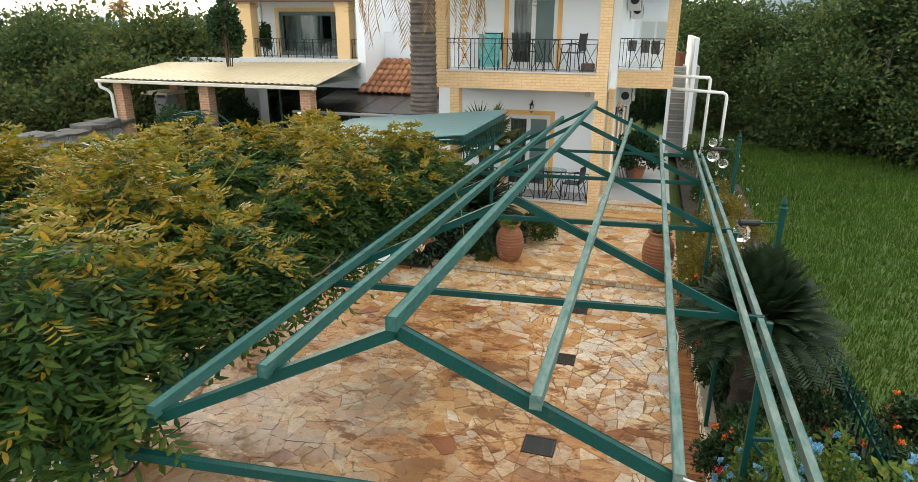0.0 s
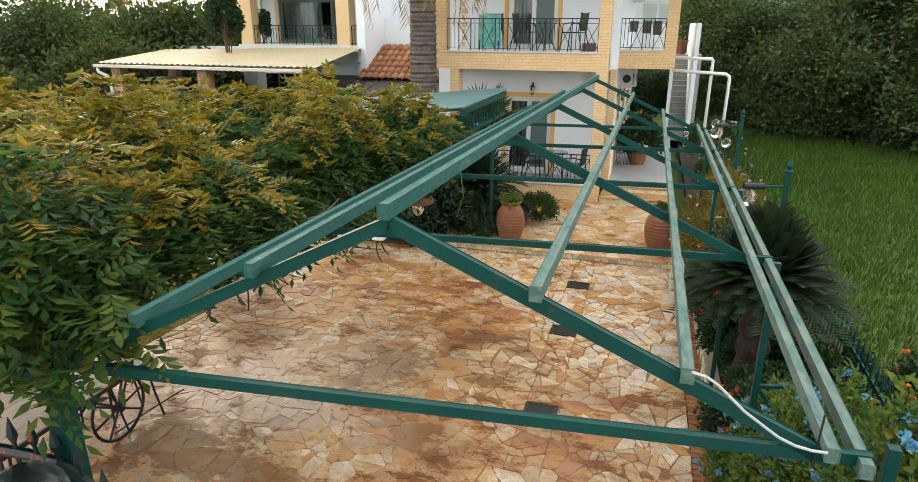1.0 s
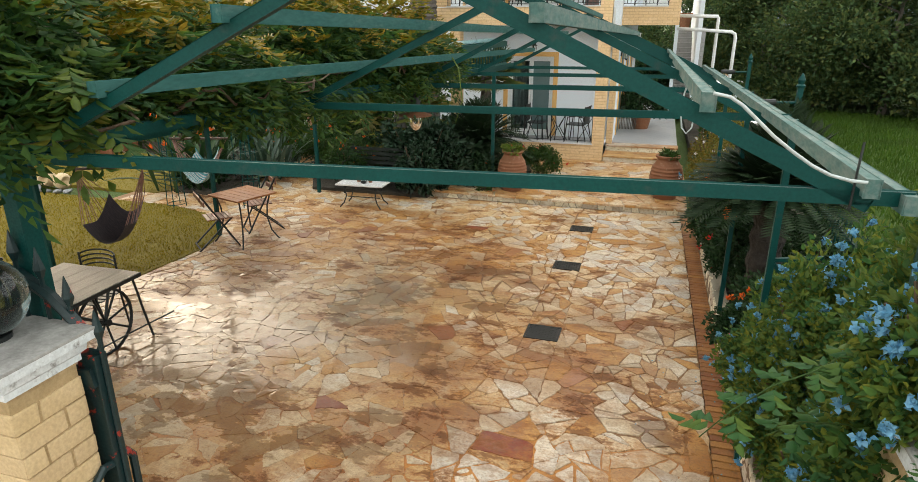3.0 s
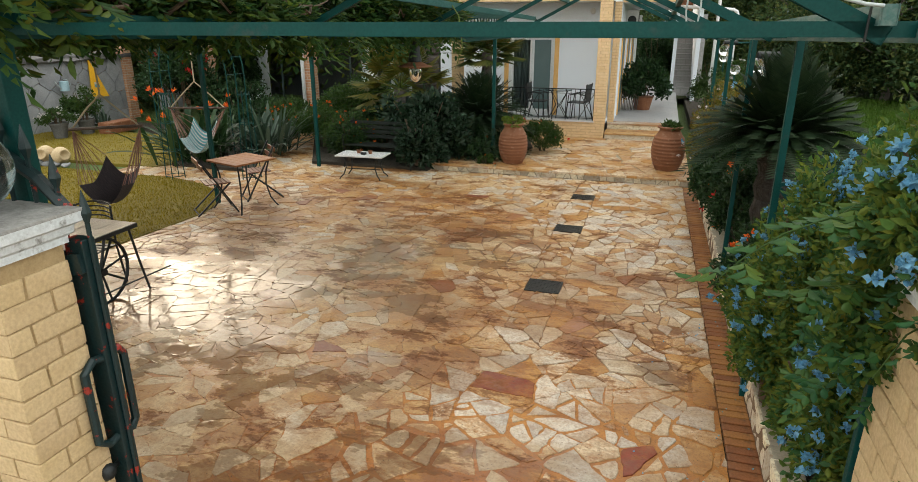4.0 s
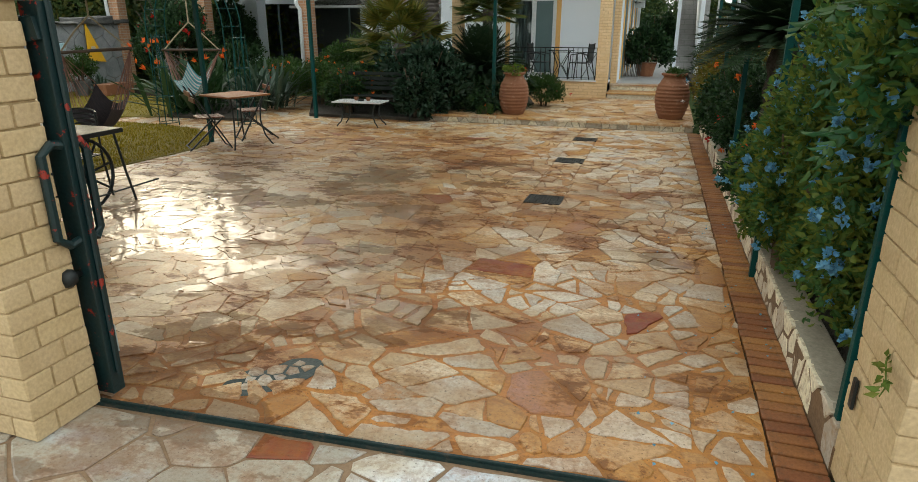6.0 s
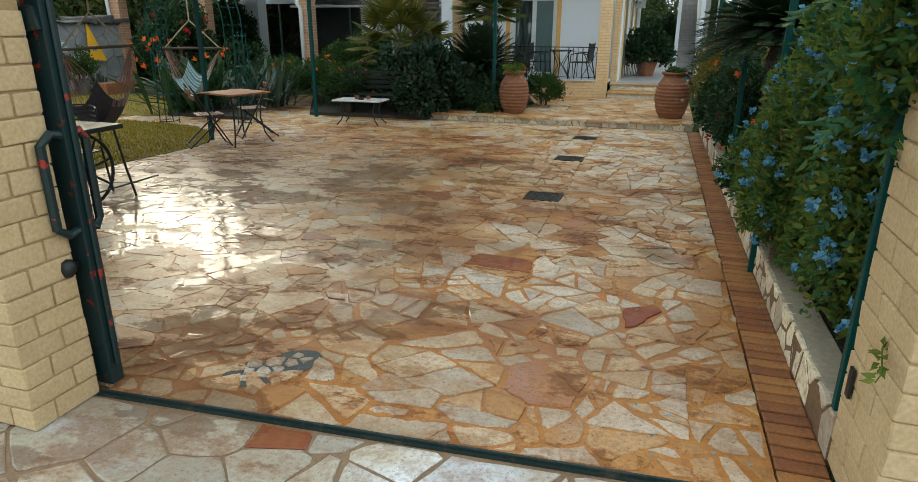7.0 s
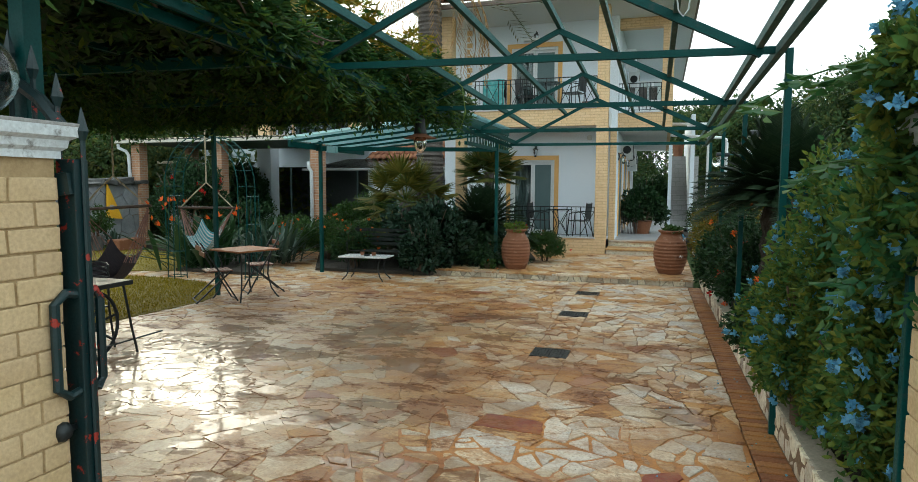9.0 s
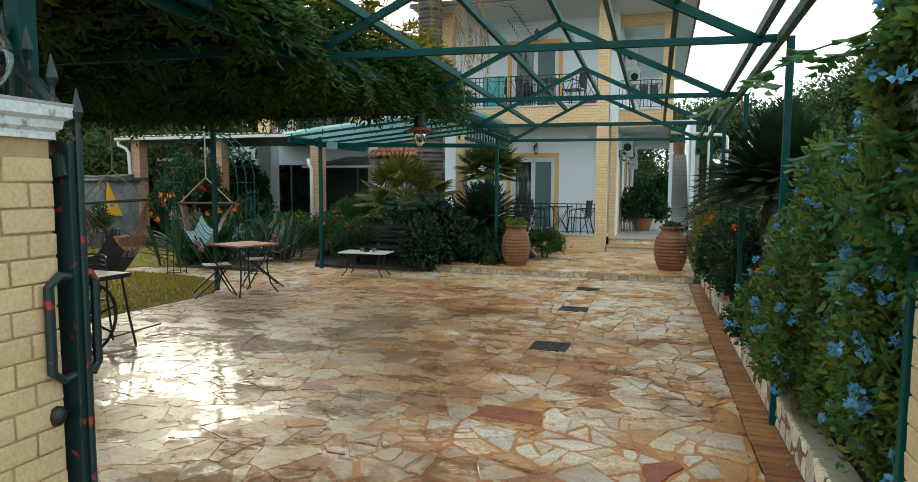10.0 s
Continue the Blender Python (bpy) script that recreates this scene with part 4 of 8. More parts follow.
def wall_lantern(m, name="wall_lantern"):
    t = thing(name, "black iron carriage lantern on a wall", "wall lamp", m, "wall lanterns of the house")
    part("bracket", tube(tube(bmesh.new(), [(0, 0, 0.05), (0, -0.09, 0.10), (0, -0.13, 0.06), (0, -0.13, 0.02)], 0.012), [(0, 0, -0.1), (0, -0.02, 0.0), (0, 0, 0.1)], 0.018), DARK_IRON, t)
    part("cap", rod(bmesh.new(), (0, -0.13, 0.0), (0, -0.13, 0.05), 0.075, 0.015, 8), DARK_IRON, t)
    part("glass", rod(bmesh.new(), (0, -0.13, -0.15), (0, -0.13, -0.002), 0.04, 0.062, 8), LAMP_GLASS, t)
    part("base", rod(bmesh.new(), (0, -0.13, -0.19), (0, -0.13, -0.152), 0.02, 0.045, 8), DARK_IRON, t)
    return t


FY, WY = 14.9, 16.2
house = thing("main_house", "two-storey white house with yellow brick trim and balconies", "house", pose(0, 0, 0))
DOOR_G = (-3.66, -2.50, 0.45, 2.40)
DOOR_U = (-3.66, -2.45, 3.56, 5.27)
wall_with_openings(house, -5.3, -0.95, WY, 0.25, 0.1, 3.14, [DOOR_G], WHITE_WALL)
wall_with_openings(house, -5.3, -0.95, WY, 0.25, 3.14, 5.86, [DOOR_U], WHITE_WALL)
plane_box("side_wall", house, [(-1.2, -0.95, WY + 0.25, 26.0, 0.1, 5.86)], WHITE_WALL)
plane_box("back_wall", house, [(-8.4, -0.95, 26.0, 26.2, 0.1, 5.86)], WHITE_WALL)
plane_box("side_wall", house, [(-5.5, -5.3, WY, 26.0, 0.1, 5.86)], WHITE_WALL)
for d, lab in ((DOOR_G, 0), (DOOR_U, 1)):
    glazed_door(house, *d, WY + 0.05, 2, True)
    surround(house, *d, WY)
plane_box("corner_pillar", house, [(-1.33, -1.07, FY, FY + 0.3, 0.1, 5.86)], YELLOW_BRICK, "yellow brick pillar")
plane_box("corner_pillar", house, [(-5.21, -4.87, FY, FY + 0.3, 3.55, 5.86)], YELLOW_BRICK, "yellow brick pillar")
plane_box("corner_pillar", house, [(-4.78, -4.55, FY + 0.02, FY + 0.3, 0.1, 3.14)], YELLOW_BRICK, "yellow brick pillar")
plane_box("balcony_front", house, [(-5.21, -1.33, FY, FY + 0.12, 3.14, 3.53), (-1.33, -1.07, FY - 0.004, FY, 3.14, 3.53)], YELLOW_BRICK, "yellow brick balcony front")
plane_box("balcony_slab", house, [(-5.21, -1.07, FY + 0.12, WY, 3.14, 3.52)], CEILING_WHITE)
plane_box("coping", house, [(-4.87, -1.33, FY - 0.03, FY + 0.16, 3.53, 3.56)], MARBLE, "thin grey marble coping")
plane_box("plinth", house, [(-4.55, -1.33, FY, FY + 0.14, 0.1, 0.49)], YELLOW_BRICK, "yellow brick plinth")
plane_box("coping", house, [(-4.55, -1.31, FY - 0.03, FY + 0.18, 0.49, 0.52)], MARBLE, "thin grey marble coping")
plane_box("veranda_floor", house, [(-5.2, -1.07, FY + 0.14, WY, 0.1, 0.44)], PORCH_TILE)
plane_box("wing_wall", house, [(-1.2, -1.07, FY + 0.3, WY, 0.1, 0.5)], WHITE_WALL)
plane_box("pilaster", house, [(-1.07, -0.93, 15.72, 15.95, 0.4, 3.14)], YELLOW_BRICK, "yellow brick pilaster")
plane_box("pilaster", house, [(-1.2, -0.94, 15.95, WY + 0.3, 0.4, 5.86)], WHITE_WALL)
railing(house, -4.87, -1.34, FY + 0.06, 3.56, 4.27, 12)
railing(house, -4.55, -1.34, FY + 0.06, 0.52, 1.23, 10)
# quoins beside the upper wall
for i in range(14):
    w = 0.14 if i % 2 else 0.07
    part("quoin", boxes((-4.87, -4.87 + w, WY - 0.03, WY, 3.6 + i * 0.16, 3.72 + i * 0.16)), YELLOW_BRICK, house)
# entrance porch and the balcony above it
plane_box("porch_floor", house, [(-0.95, 0.6, 15.95, 26.0, 0.0, 0.40)], PORCH_TILE, "grey tiled porch floor")
for zz, y0, y1 in ((0.265, 14.86, 15.55), (0.395, 15.55, 15.95)):
    part("step", wobble(box(bmesh.new(), -1.06, 0.62, y0, y1, zz - 0.035, zz, 0.008), 5, 0.005), SLAB, house, "stone step slab")
    part("step_riser", boxes((-1.05, 0.62, y0 + 0.03, y1, 0.08, zz - 0.036)), PALE_STONE, house)
BY = 16.3
plane_box("balcony_front", house, [(-1.05, 0.36, BY, BY + 0.12, 3.14, 3.55)], YELLOW_BRICK, "yellow brick balcony front")
plane_box("balcony_side", house, [(0.26, 0.36, BY + 0.12, 26.0, 3.14, 3.55)], YELLOW_BRICK)
plane_box("balcony_slab", house, [(-0.95, 0.26, BY + 0.12, 26.0, 3.14, 3.52)], CEILING_WHITE)
plane_box("coping", house, [(-1.07, 0.09, BY - 0.03, BY + 0.16, 3.55, 3.575)], MARBLE)
plane_box("corner_pillar", house, [(0.09, 0.36, BY + 0.001, BY + 0.3, 3.55, 5.86)], YELLOW_BRICK, "yellow brick pillar")
plane_box("corner_pillar", house, [(-1.07, -0.95, BY - 0.05, BY + 0.2, 3.55, 5.86)], YELLOW_BRICK)
plane_box("lintel", house, [(-1.0, 0.36, BY, BY + 0.25, 5.62, 5.86)], YELLOW_BRICK)
railing(house, -0.94, 0.08, BY + 0.06, 3.575, 4.28, 4)
plane_box("glass_partition", house, [(-0.6, 0.25, 19.0, 19.04, 3.55, 4.75)], FRAME_WHITE, "white framed partition")
plane_box("partition_pane", house, [(-0.55, -0.2, 18.985, 18.999, 4.2, 4.68), (-0.14, 0.2, 18.985, 18.999, 4.2, 4.68)], plain("frosted_pane", (0.45, 0.52, 0.52), (0.5, 0.57, 0.57), 4, 0.2))
plane_box("upper_end_wall", house, [(-0.95, 0.36, 24.0, 24.2, 3.55, 5.86)], WHITE_WALL)
# roof
plane_box("soffit", house, [(-5.7, 0.8, 14.35, 26.5, 5.86, 5.95)], CEILING_WHITE, "pale boarded soffit")
plane_box("gutter", house, [(-5.75, 0.86, 14.27, 14.35, 5.88, 5.98), (0.8, 0.86, 14.35, 26.5, 5.88, 5.98)], plain("brown_gutter", (0.16, 0.12, 0.1), (0.2, 0.15, 0.12), 3, 0.5))


def barrel_tiles(parent, origin, along, up, columns, rows, pitch, step, skip=lambda i, j: False, each=True):
    """Half-round clay tiles in columns that lap down the slope."""
    along, up = Vector(along).normalized(), Vector(up).normalized()
    nrm = along.cross(up)
    vs_, fs_ = [], []
    n_ = 8
    for k in range(2):
        for i in range(n_ + 1):
            a = math.pi * i / n_
            rr = pitch * (0.52 - 0.06 * k)
            vs_.append((rr * math.cos(a), k * step * 1.12, rr * math.sin(a) * 0.75 + (0.022 if k == 0 else 0.0)))
    for i in range(n_ + 1):
        x_, y_, z_ = vs_[i]
        vs_.append((x_ * 0.86, y_, z_ * 0.86))
    for i in range(n_):
        fs_.append((i, i + 1, n_ + 2 + i, n_ + 1 + i))
        fs_.append((i, 2 * n_ + 2 + i, 2 * n_ + 3 + i, i + 1))
    me = as_mesh("roof_tile", (vs_, fs_))
    me.materials.append(CLAY_TILE)
    me.polygons.foreach_set("use_smooth", [True] * len(me.polygons))
    base = Matrix((along, up, nrm)).transposed().to_4x4()
    geos = []
    for i in range(columns):
        for j in range(rows):
            if skip(i, j):
                continue
            p = Vector(origin) + along * (i + 0.5) * pitch + up * j * step + nrm * (0.01 + rnd.uniform(0, 0.006))
            m = Matrix.Translation(p) @ base @ pose(0, 0, 0, 0, 0, rnd.uniform(-1.2, 1.2))
            if each:
                t = new("roof_tile", me)
                t.parent = parent
                t.matrix_basis = m
            else:
                geos.append(([m @ Vector(v) for v in vs_], fs_))
    if geos:
        part("roof_tiles", joined(geos), CLAY_TILE, parent, "rows of half-round clay tiles", kind="stuff", smooth=True)


part("roof_deck", ([(-5.75, 14.3, 5.96), (0.86, 14.3, 5.96), (0.86, 26.5, 5.96), (-5.75, 26.5, 5.96), (-2.4, 20.0, 7.6), (-2.4, 21.0, 7.6)], [(0, 1, 4), (1, 2, 5, 4), (2, 3, 5), (3, 0, 4, 5)]), CLAY_TILE, house)
barrel_tiles(house, (-5.7, 14.28, 6.0), (1, 0, 0), (0, 5.7, 1.64), 32, 3, 0.2, 0.33, each=False)

# outside stair with its walls
stair = thing("outside_stair", "outside stair with grey stone treads between white walls", "staircase")
STEP_STONE = bricks("grey_stair_stone", (0.34, 0.33, 0.32), (0.40, 0.39, 0.38), (0.22, 0.22, 0.21), 0.3, 0.175, 0.006, 0.7)
for i in range(15):
    part("stair_step", boxes((0.47, 1.07, 23.4 + i * 0.31, 23.4 + (i + 1) * 0.31 + 0.02, 0.3, 0.575 + i * 0.173)), STEP_STONE, stair)
part("landing", boxes((0.47, 1.6, 28.05, 30, 0.3, 3.0)), STEP_STONE, stair)
part("stair_wall", boxes((1.07, 1.2, 23.0, 30, 0.0, 4.2)), WHITE_WALL, stair, "white rendered stair wall")
part("stair_pier", boxes((0.36, 0.47, 22.6, 23.0, 0.0, 3.14)), WHITE_WALL, stair)
pl = thing("stair_planter", "brown clay planter box on the stair landing", "planter", pose(0.78, 28.4, 3.0))
part("pot", lathe([(0.17, 0), (0.24, 0.5), (0.27, 0.5), (0.27, 0.56), (0.23, 0.56)], 4), JAR_CLAY, pl)
# white drain pipes
PVC = plain("white_pvc", (0.68, 0.72, 0.74), (0.74, 0.77, 0.78), 3, 0.4, 0, 60, 0.05, 0.001)
for pts_ in ([(0.34, 17.3, 3.06), (1.62, 17.5, 2.98), (1.70, 17.5, 2.93), (1.72, 17.5, 2.85), (1.70, 17.5, 0.1)], [(0.36, 17.5, 3.36), (1.26, 17.5, 3.34), (1.28, 17.5, 3.30), (1.28, 17.5, 0.2)]):
    pipe = thing("drain_pipe", "white plastic drain pipe with an elbow", "drain pipe", group="drain pipes beside the house")
    part("pipe", tube(bmesh.new(), pts_, 0.04, 10), PVC, pipe, smooth=True)
    part("collar", rod(bmesh.new(), (pts_[-1][0], 17.5, 1.4), (pts_[-1][0], 17.5, 1.5), 0.06, None, 10), PVC, pipe)
# porch wall: doors, air conditioners, lanterns
for y0 in (17.6, 20.2, 22.6):
    d = thing("porch_door", "ochre-framed door on the porch wall", "door", pose(-0.95, y0, 0.4), "doors along the porch", "structure")
    part("door_frame", boxes((0.0, 0.03, -0.55, -0.45, 0, 2.2), (0.0, 0.03, 0.45, 0.55, 0, 2.2), (0.0, 0.03, -0.45, 0.45, 2.1, 2.2)), YELLOW, d)
    part("door_leaf", boxes((0.0, 0.02, -0.45, 0.45, 0, 2.1)), SHUTTER, d)
AC = plain("ac_white", (0.6, 0.62, 0.62), (0.68, 0.7, 0.7), 3, 0.5)
for x, y0, z0 in ((-0.8, 18.6, 2.75), (-0.8, 21.2, 2.65), (-0.8, 22.0, 2.5), (-0.75, 20.5, 5.0), (-0.75, 18.3, 5.2)):
    a = thing("air_conditioner", "white outdoor air-conditioner unit on the wall", "air conditioner", pose(x, y0, z0), "air conditioners along the wall")
    part("case", boxes((-0.15, 0.15, -0.35, 0.35, -0.25, 0.25), bevel=0.02), AC, a)
    part("grille", rod(bmesh.new(), (0.0, -0.353, 0), (0.0, -0.36, 0), 0.11, None, 16), DARK_IRON, a)
    part("fan_guard", rod(bmesh.new(), (0.152, 0.08, 0), (0.16, 0.08, 0), 0.2, None, 20), DARK_IRON, a)
for m in (pose(-2.98, WY - 0.01, 2.66), pose(-0.94, 16.9, 2.5, 0, 0, 90), pose(-0.94, 19.3, 2.5, 0, 0, 90), pose(-3.0, WY - 0.01, 5.55)):
    wall_lantern(m)
cam_w = thing("wall_speaker", "small grey round sensor box on the house wall", "sensor", pose(-1.62, WY - 0.01, 2.95))
part("case", rod(bmesh.new(), (0, 0, 0), (0, -0.06, 0), 0.07, 0.06, 14), MARBLE, cam_w)


# ---- house wing with the long canopy ----
wing = thing("house_wing", "white house wing with peach columns and a long veranda", "house")
GY = 19.2
wall_with_openings(wing, -16.5, -8.3, GY, 0.25, 0.0, 3.45, [(-16.2, -8.35, 0.15, 2.6)], WHITE_WALL)
for a, b in ((-16.2, -8.35),):
    plane_box("room_back", wing, [(a - 0.2, b + 0.2, GY + 1.6, GY + 1.7, 0.0, 2.9), (a - 0.2, b + 0.2, GY + 0.25, GY + 1.7, 2.75, 2.9)], ROOM_DARK, "room walls coloured dark for shade behind the open doors")
    for k in range(7):
        x = a + 0.03 + (b - a - 0.11) * k / 6
        part("door_frame", boxes((x, x + 0.05, GY + 0.05, GY + 0.1, 0.15, 2.6)), SHUTTER, wing, "grey-green door frame")
wall_with_openings(wing, -13.0, -8.3, GY + 0.1, 0.25, 3.45, 5.3, [(-12.1, -9.5, 3.58, 4.95), (-9.05, -8.75, 3.7, 4.9)], WHITE_WALL)
glazed_door(wing, -12.1, -9.5, 3.58, 4.95, GY + 0.15, 4, False, SHUTTER)
part("upper_room", room(-12.3, -8.5, GY + 0.36, GY + 2.2, 3.5, 5.1), ROOM_DARK, wing, "room walls coloured dark for shade behind the upper glass")
for a, b in ((-12.05, -11.55), (-10.3, -9.6)):
    part("curtain", curtain(a, b, GY + 0.5, 3.6, 4.95), CURTAIN, wing, "pale grey curtain")
glazed_door(wing, -9.05, -8.75, 3.7, 4.9, GY + 0.15, 1, False)
surround(wing, -12.1, -9.5, 3.58, 4.95, GY + 0.1, 0.12, PEACH)
plane_box("balcony_slab", wing, [(-12.75, -8.3, 17.9, GY, 3.4, 3.57)], CEILING_WHITE, "white balcony slab")
for x in (-12.7, -9.35):
    part("column", boxes((x, x + 0.43, 18.0, 18.4, 3.57, 5.2), (x - 0.03, x + 0.46, 17.97, 18.43, 5.05, 5.2), bevel=0.008), PEACH, wing, "peach painted column")
railing(wing, -12.27, -9.35, 18.1, 3.57, 4.13, 10)
railing(wing, -8.9, -8.36, 18.1, 3.57, 4.13, 2)
plane_box("eave_beam", wing, [(-13.0, -8.2, 17.8, 18.1, 5.2, 5.38)], plain("dark_wood", (0.10, 0.06, 0.045), (0.15, 0.09, 0.06), 4, 0.6, 0, 60, 0.3, 0.003, (0.1, 1, 1)), "dark wooden eave beam")
plane_box("soffit", wing, [(-13.3, -8.0, 18.1, 24, 5.38, 5.46)], CEILING_WHITE)
part("roof_deck", ([(-13.4, 17.6, 5.42), (-8.0, 17.6, 5.42), (-8.0, 24, 5.42), (-13.4, 24, 5.42), (-11, 20.5, 6.4), (-10, 20.5, 6.4)], [(0, 1, 5, 4), (1, 2, 5), (2, 3, 4, 5), (3, 0, 4)]), CLAY_TILE, wing)
plane_box("side_wall", wing, [(-8.3, -8.05, 17.2, 24, 0.0, 5.4)], WHITE_WALL)
plane_box("side_wall", wing, [(-12.9, -12.7, GY, 24, 3.4, 5.4)], WHITE_WALL)
plane_box("veranda_floor", wing, [(-16.5, -8.2, 14.9, GY, 0.0, 0.15)], PORCH_TILE, "grey tiled veranda floor")
plane_box("white_pier", wing, [(-12.26, -11.76, 17.3, 17.75, 0.15, 3.2)], WHITE_WALL, "white square pier")
# link block between the two parts
plane_box("link_wall", wing, [(-8.05, -5.5, 18.6, 18.85, 0.0, 4.35)], WHITE_WALL)
plane_box("recess_wall", wing, [(-8.05, -5.5, 21.0, 21.2, 4.35, 6.6)], WHITE_WALL)
plane_box("peach_pier", wing, [(-5.75, -5.5, 18.3, 18.58, 3.5, 6.2)], PEACH)
wall_with_openings(wing, -8.05, -5.3, 17.2, 0.2, 0.0, 2.6, [(-7.95, -6.75, 0.3, 2.25), (-6.45, -5.4, 0.15, 2.25)], WHITE_WALL)
glazed_door(wing, -7.95, -6.75, 0.3, 2.25, 17.25, 2, False)
glazed_door(wing, -6.45, -5.4, 0.15, 2.25, 17.25, 1, False)

# veranda canopy
canopy = thing("veranda_canopy", "cream corrugated metal canopy on brick columns", "canopy")
vs, fs = [], []
NXC = 216
for i in range(NXC + 1):
    f = i / NXC
    prof = (0.0, 0.012, 0.03, 0.03, 0.012, 0.0)[i % 6]
    vs.append((-15.5 + 7.06 * f, 14.95, 3.06 + 0.01 * f + prof))
    vs.append((-16.35 + 7.43 * f, 18.75, 3.28 + 0.155 * f + prof))
for i in range(NXC):
    fs.append((2 * i, 2 * i + 2, 2 * i + 3, 2 * i + 1))
part("roof_sheet", (vs, fs), CREAM_SHEET, canopy, "cream ribbed metal sheet")
part("gutter", boxes((-15.55, -8.42, 14.86, 14.96, 2.95, 3.03), bevel=0.01), plain("cream_gutter", (0.60, 0.57, 0.48), (0.66, 0.63, 0.54), 2, 0.5), canopy, "cream gutter")
part("fascia", boxes((-15.5, -8.44, 14.96, 15.02, 3.03, 3.06)), plain("dark_fascia", (0.04, 0.04, 0.035), (0.06, 0.06, 0.05), 3, 0.6), canopy)
part("ceiling_lining", boxes((-15.4, -8.9, 15.05, 18.6, 2.97, 3.0)), SHUTTER, canopy)
for x, y0 in ((-15.2, 15.15), (-12.25, 15.15), (-9.05, 15.15), (-15.35, 17.6)):
    part("brick_column", boxes((x, x + 0.31, y0, y0 + 0.31, 0.0, 2.97)), RED_BRICK, canopy, "brown brick column")
part("downpipe", tube(bmesh.new(), [(-15.45, 14.93, 2.95), (-15.45, 14.93, 2.82), (-15.25, 15.0, 2.72), (-15.2, 15.05, 2.6), (-15.1, 15.05, 0.1)], 0.05, 8), PVC, canopy, smooth=True)
part("downpipe", tube(bmesh.new(), [(-9.0, 14.98, 2.36), (-9.0, 15.0, 2.2), (-8.95, 15.05, 2.1), (-8.95, 15.05, 0.1)], 0.05, 8), PVC, canopy, smooth=True)

# lean-to of smoked panels, tiled roof behind it
GUTTER_GREY = plain("grey_gutter", (0.24, 0.25, 0.25), (0.30, 0.31, 0.31), 3, 0.5)
leanto = thing("lean_to_roof", "lean-to roof of smoked panels with a pale gutter", "canopy")
for i in range(5):
    x0 = -8.95 + i * 0.81
    part("panel", ([(x0, 15.0, 2.42), (x0 + 0.79, 15.0, 2.42), (x0 + 0.79, 17.15, 2.74), (x0, 17.15, 2.74), (x0, 15.0, 2.435), (x0 + 0.79, 15.0, 2.435), (x0 + 0.79, 17.15, 2.755), (x0, 17.15, 2.755)], [(3, 2, 1, 0), (4, 5, 6, 7), (0, 1, 5, 4), (1, 2, 6, 5), (2, 3, 7, 6), (3, 0, 4, 7)]), SMOKED, leanto)
    part("rafter", beam(bmesh.new(), (x0 - 0.01, 15.0, 2.39), (x0 - 0.01, 17.15, 2.71), 0.04, 0.06, 0), DARK_IRON, leanto)
part("gutter", boxes((-9.15, -4.85, 14.88, 14.99, 2.35, 2.41), bevel=0.01), GUTTER_GREY, leanto)
for x in (-7.1,):
    part("post", boxes((x, x + 0.2, 15.03, 15.09, 0.0, 2.36)), FRAME_WHITE, leanto)
tiled = thing("tiled_roof", "small roof of half-round clay tiles", "roof")
part("deck", ([(-8.03, 16.9, 2.66), (-5.25, 16.9, 2.66), (-5.25, 18.55, 3.5), (-8.03, 18.55, 3.5)], [(0, 1, 2, 3)]), CLAY_TILE, tiled)
barrel_tiles(tiled, (-8.2, 16.85, 2.68), (1, 0, 0), (0, 1.65, 0.84), 15, 6, 0.2, 0.31)

# the wing and its lean-to stand well behind the canopy
for ob_ in (wing, leanto, tiled):
    ob_.matrix_basis = Matrix.Translation((0, 0, 4.58 * (1 - 1.09))) @ Matrix.Scale(1.09, 4)

# ---- rock-faced garden wall ----
rock = thing("rock_wall", "garden wall of grey flat stones with a dark ragged cap", "garden wall", kind="structure")
part("wall_core", boxes((-15.5, -15.06, 8.2, 15.4, 0.0, 1.72)), DARK_MORTAR, rock)
riser_stones(rock, 8.2, 15.4, -15.0, 0.0, 1.72, 61, GREY_STONE, (0.35, 0.5, 0.7), "stone", "y", 0.03)
# stones face the garden, so the sheet of stones is mirrored through the wall's face
for o in [o for o in rock.children if o.name.startswith("stone")]:
    o.matrix_basis = Matrix.Translation((-30.0, 0, 0)) @ Matrix.Diagonal((-1, 1, 1, 1))
for i in range(13):
    bm = box(bmesh.new(), -15.62, -14.86, 8.2 + i * 0.56, 8.2 + i * 0.56 + 0.54, 1.73, 1.84 + 0.09 * math.sin(i * 1.3), 0.03)
    bmesh.ops.subdivide_edges(bm, edges=bm.edges[:], cuts=2, use_grid_fill=True)
    part("cap_rock", wobble(bm, 3, 0.06, i), DARK_ROCK, rock, "dark ragged cap stone")


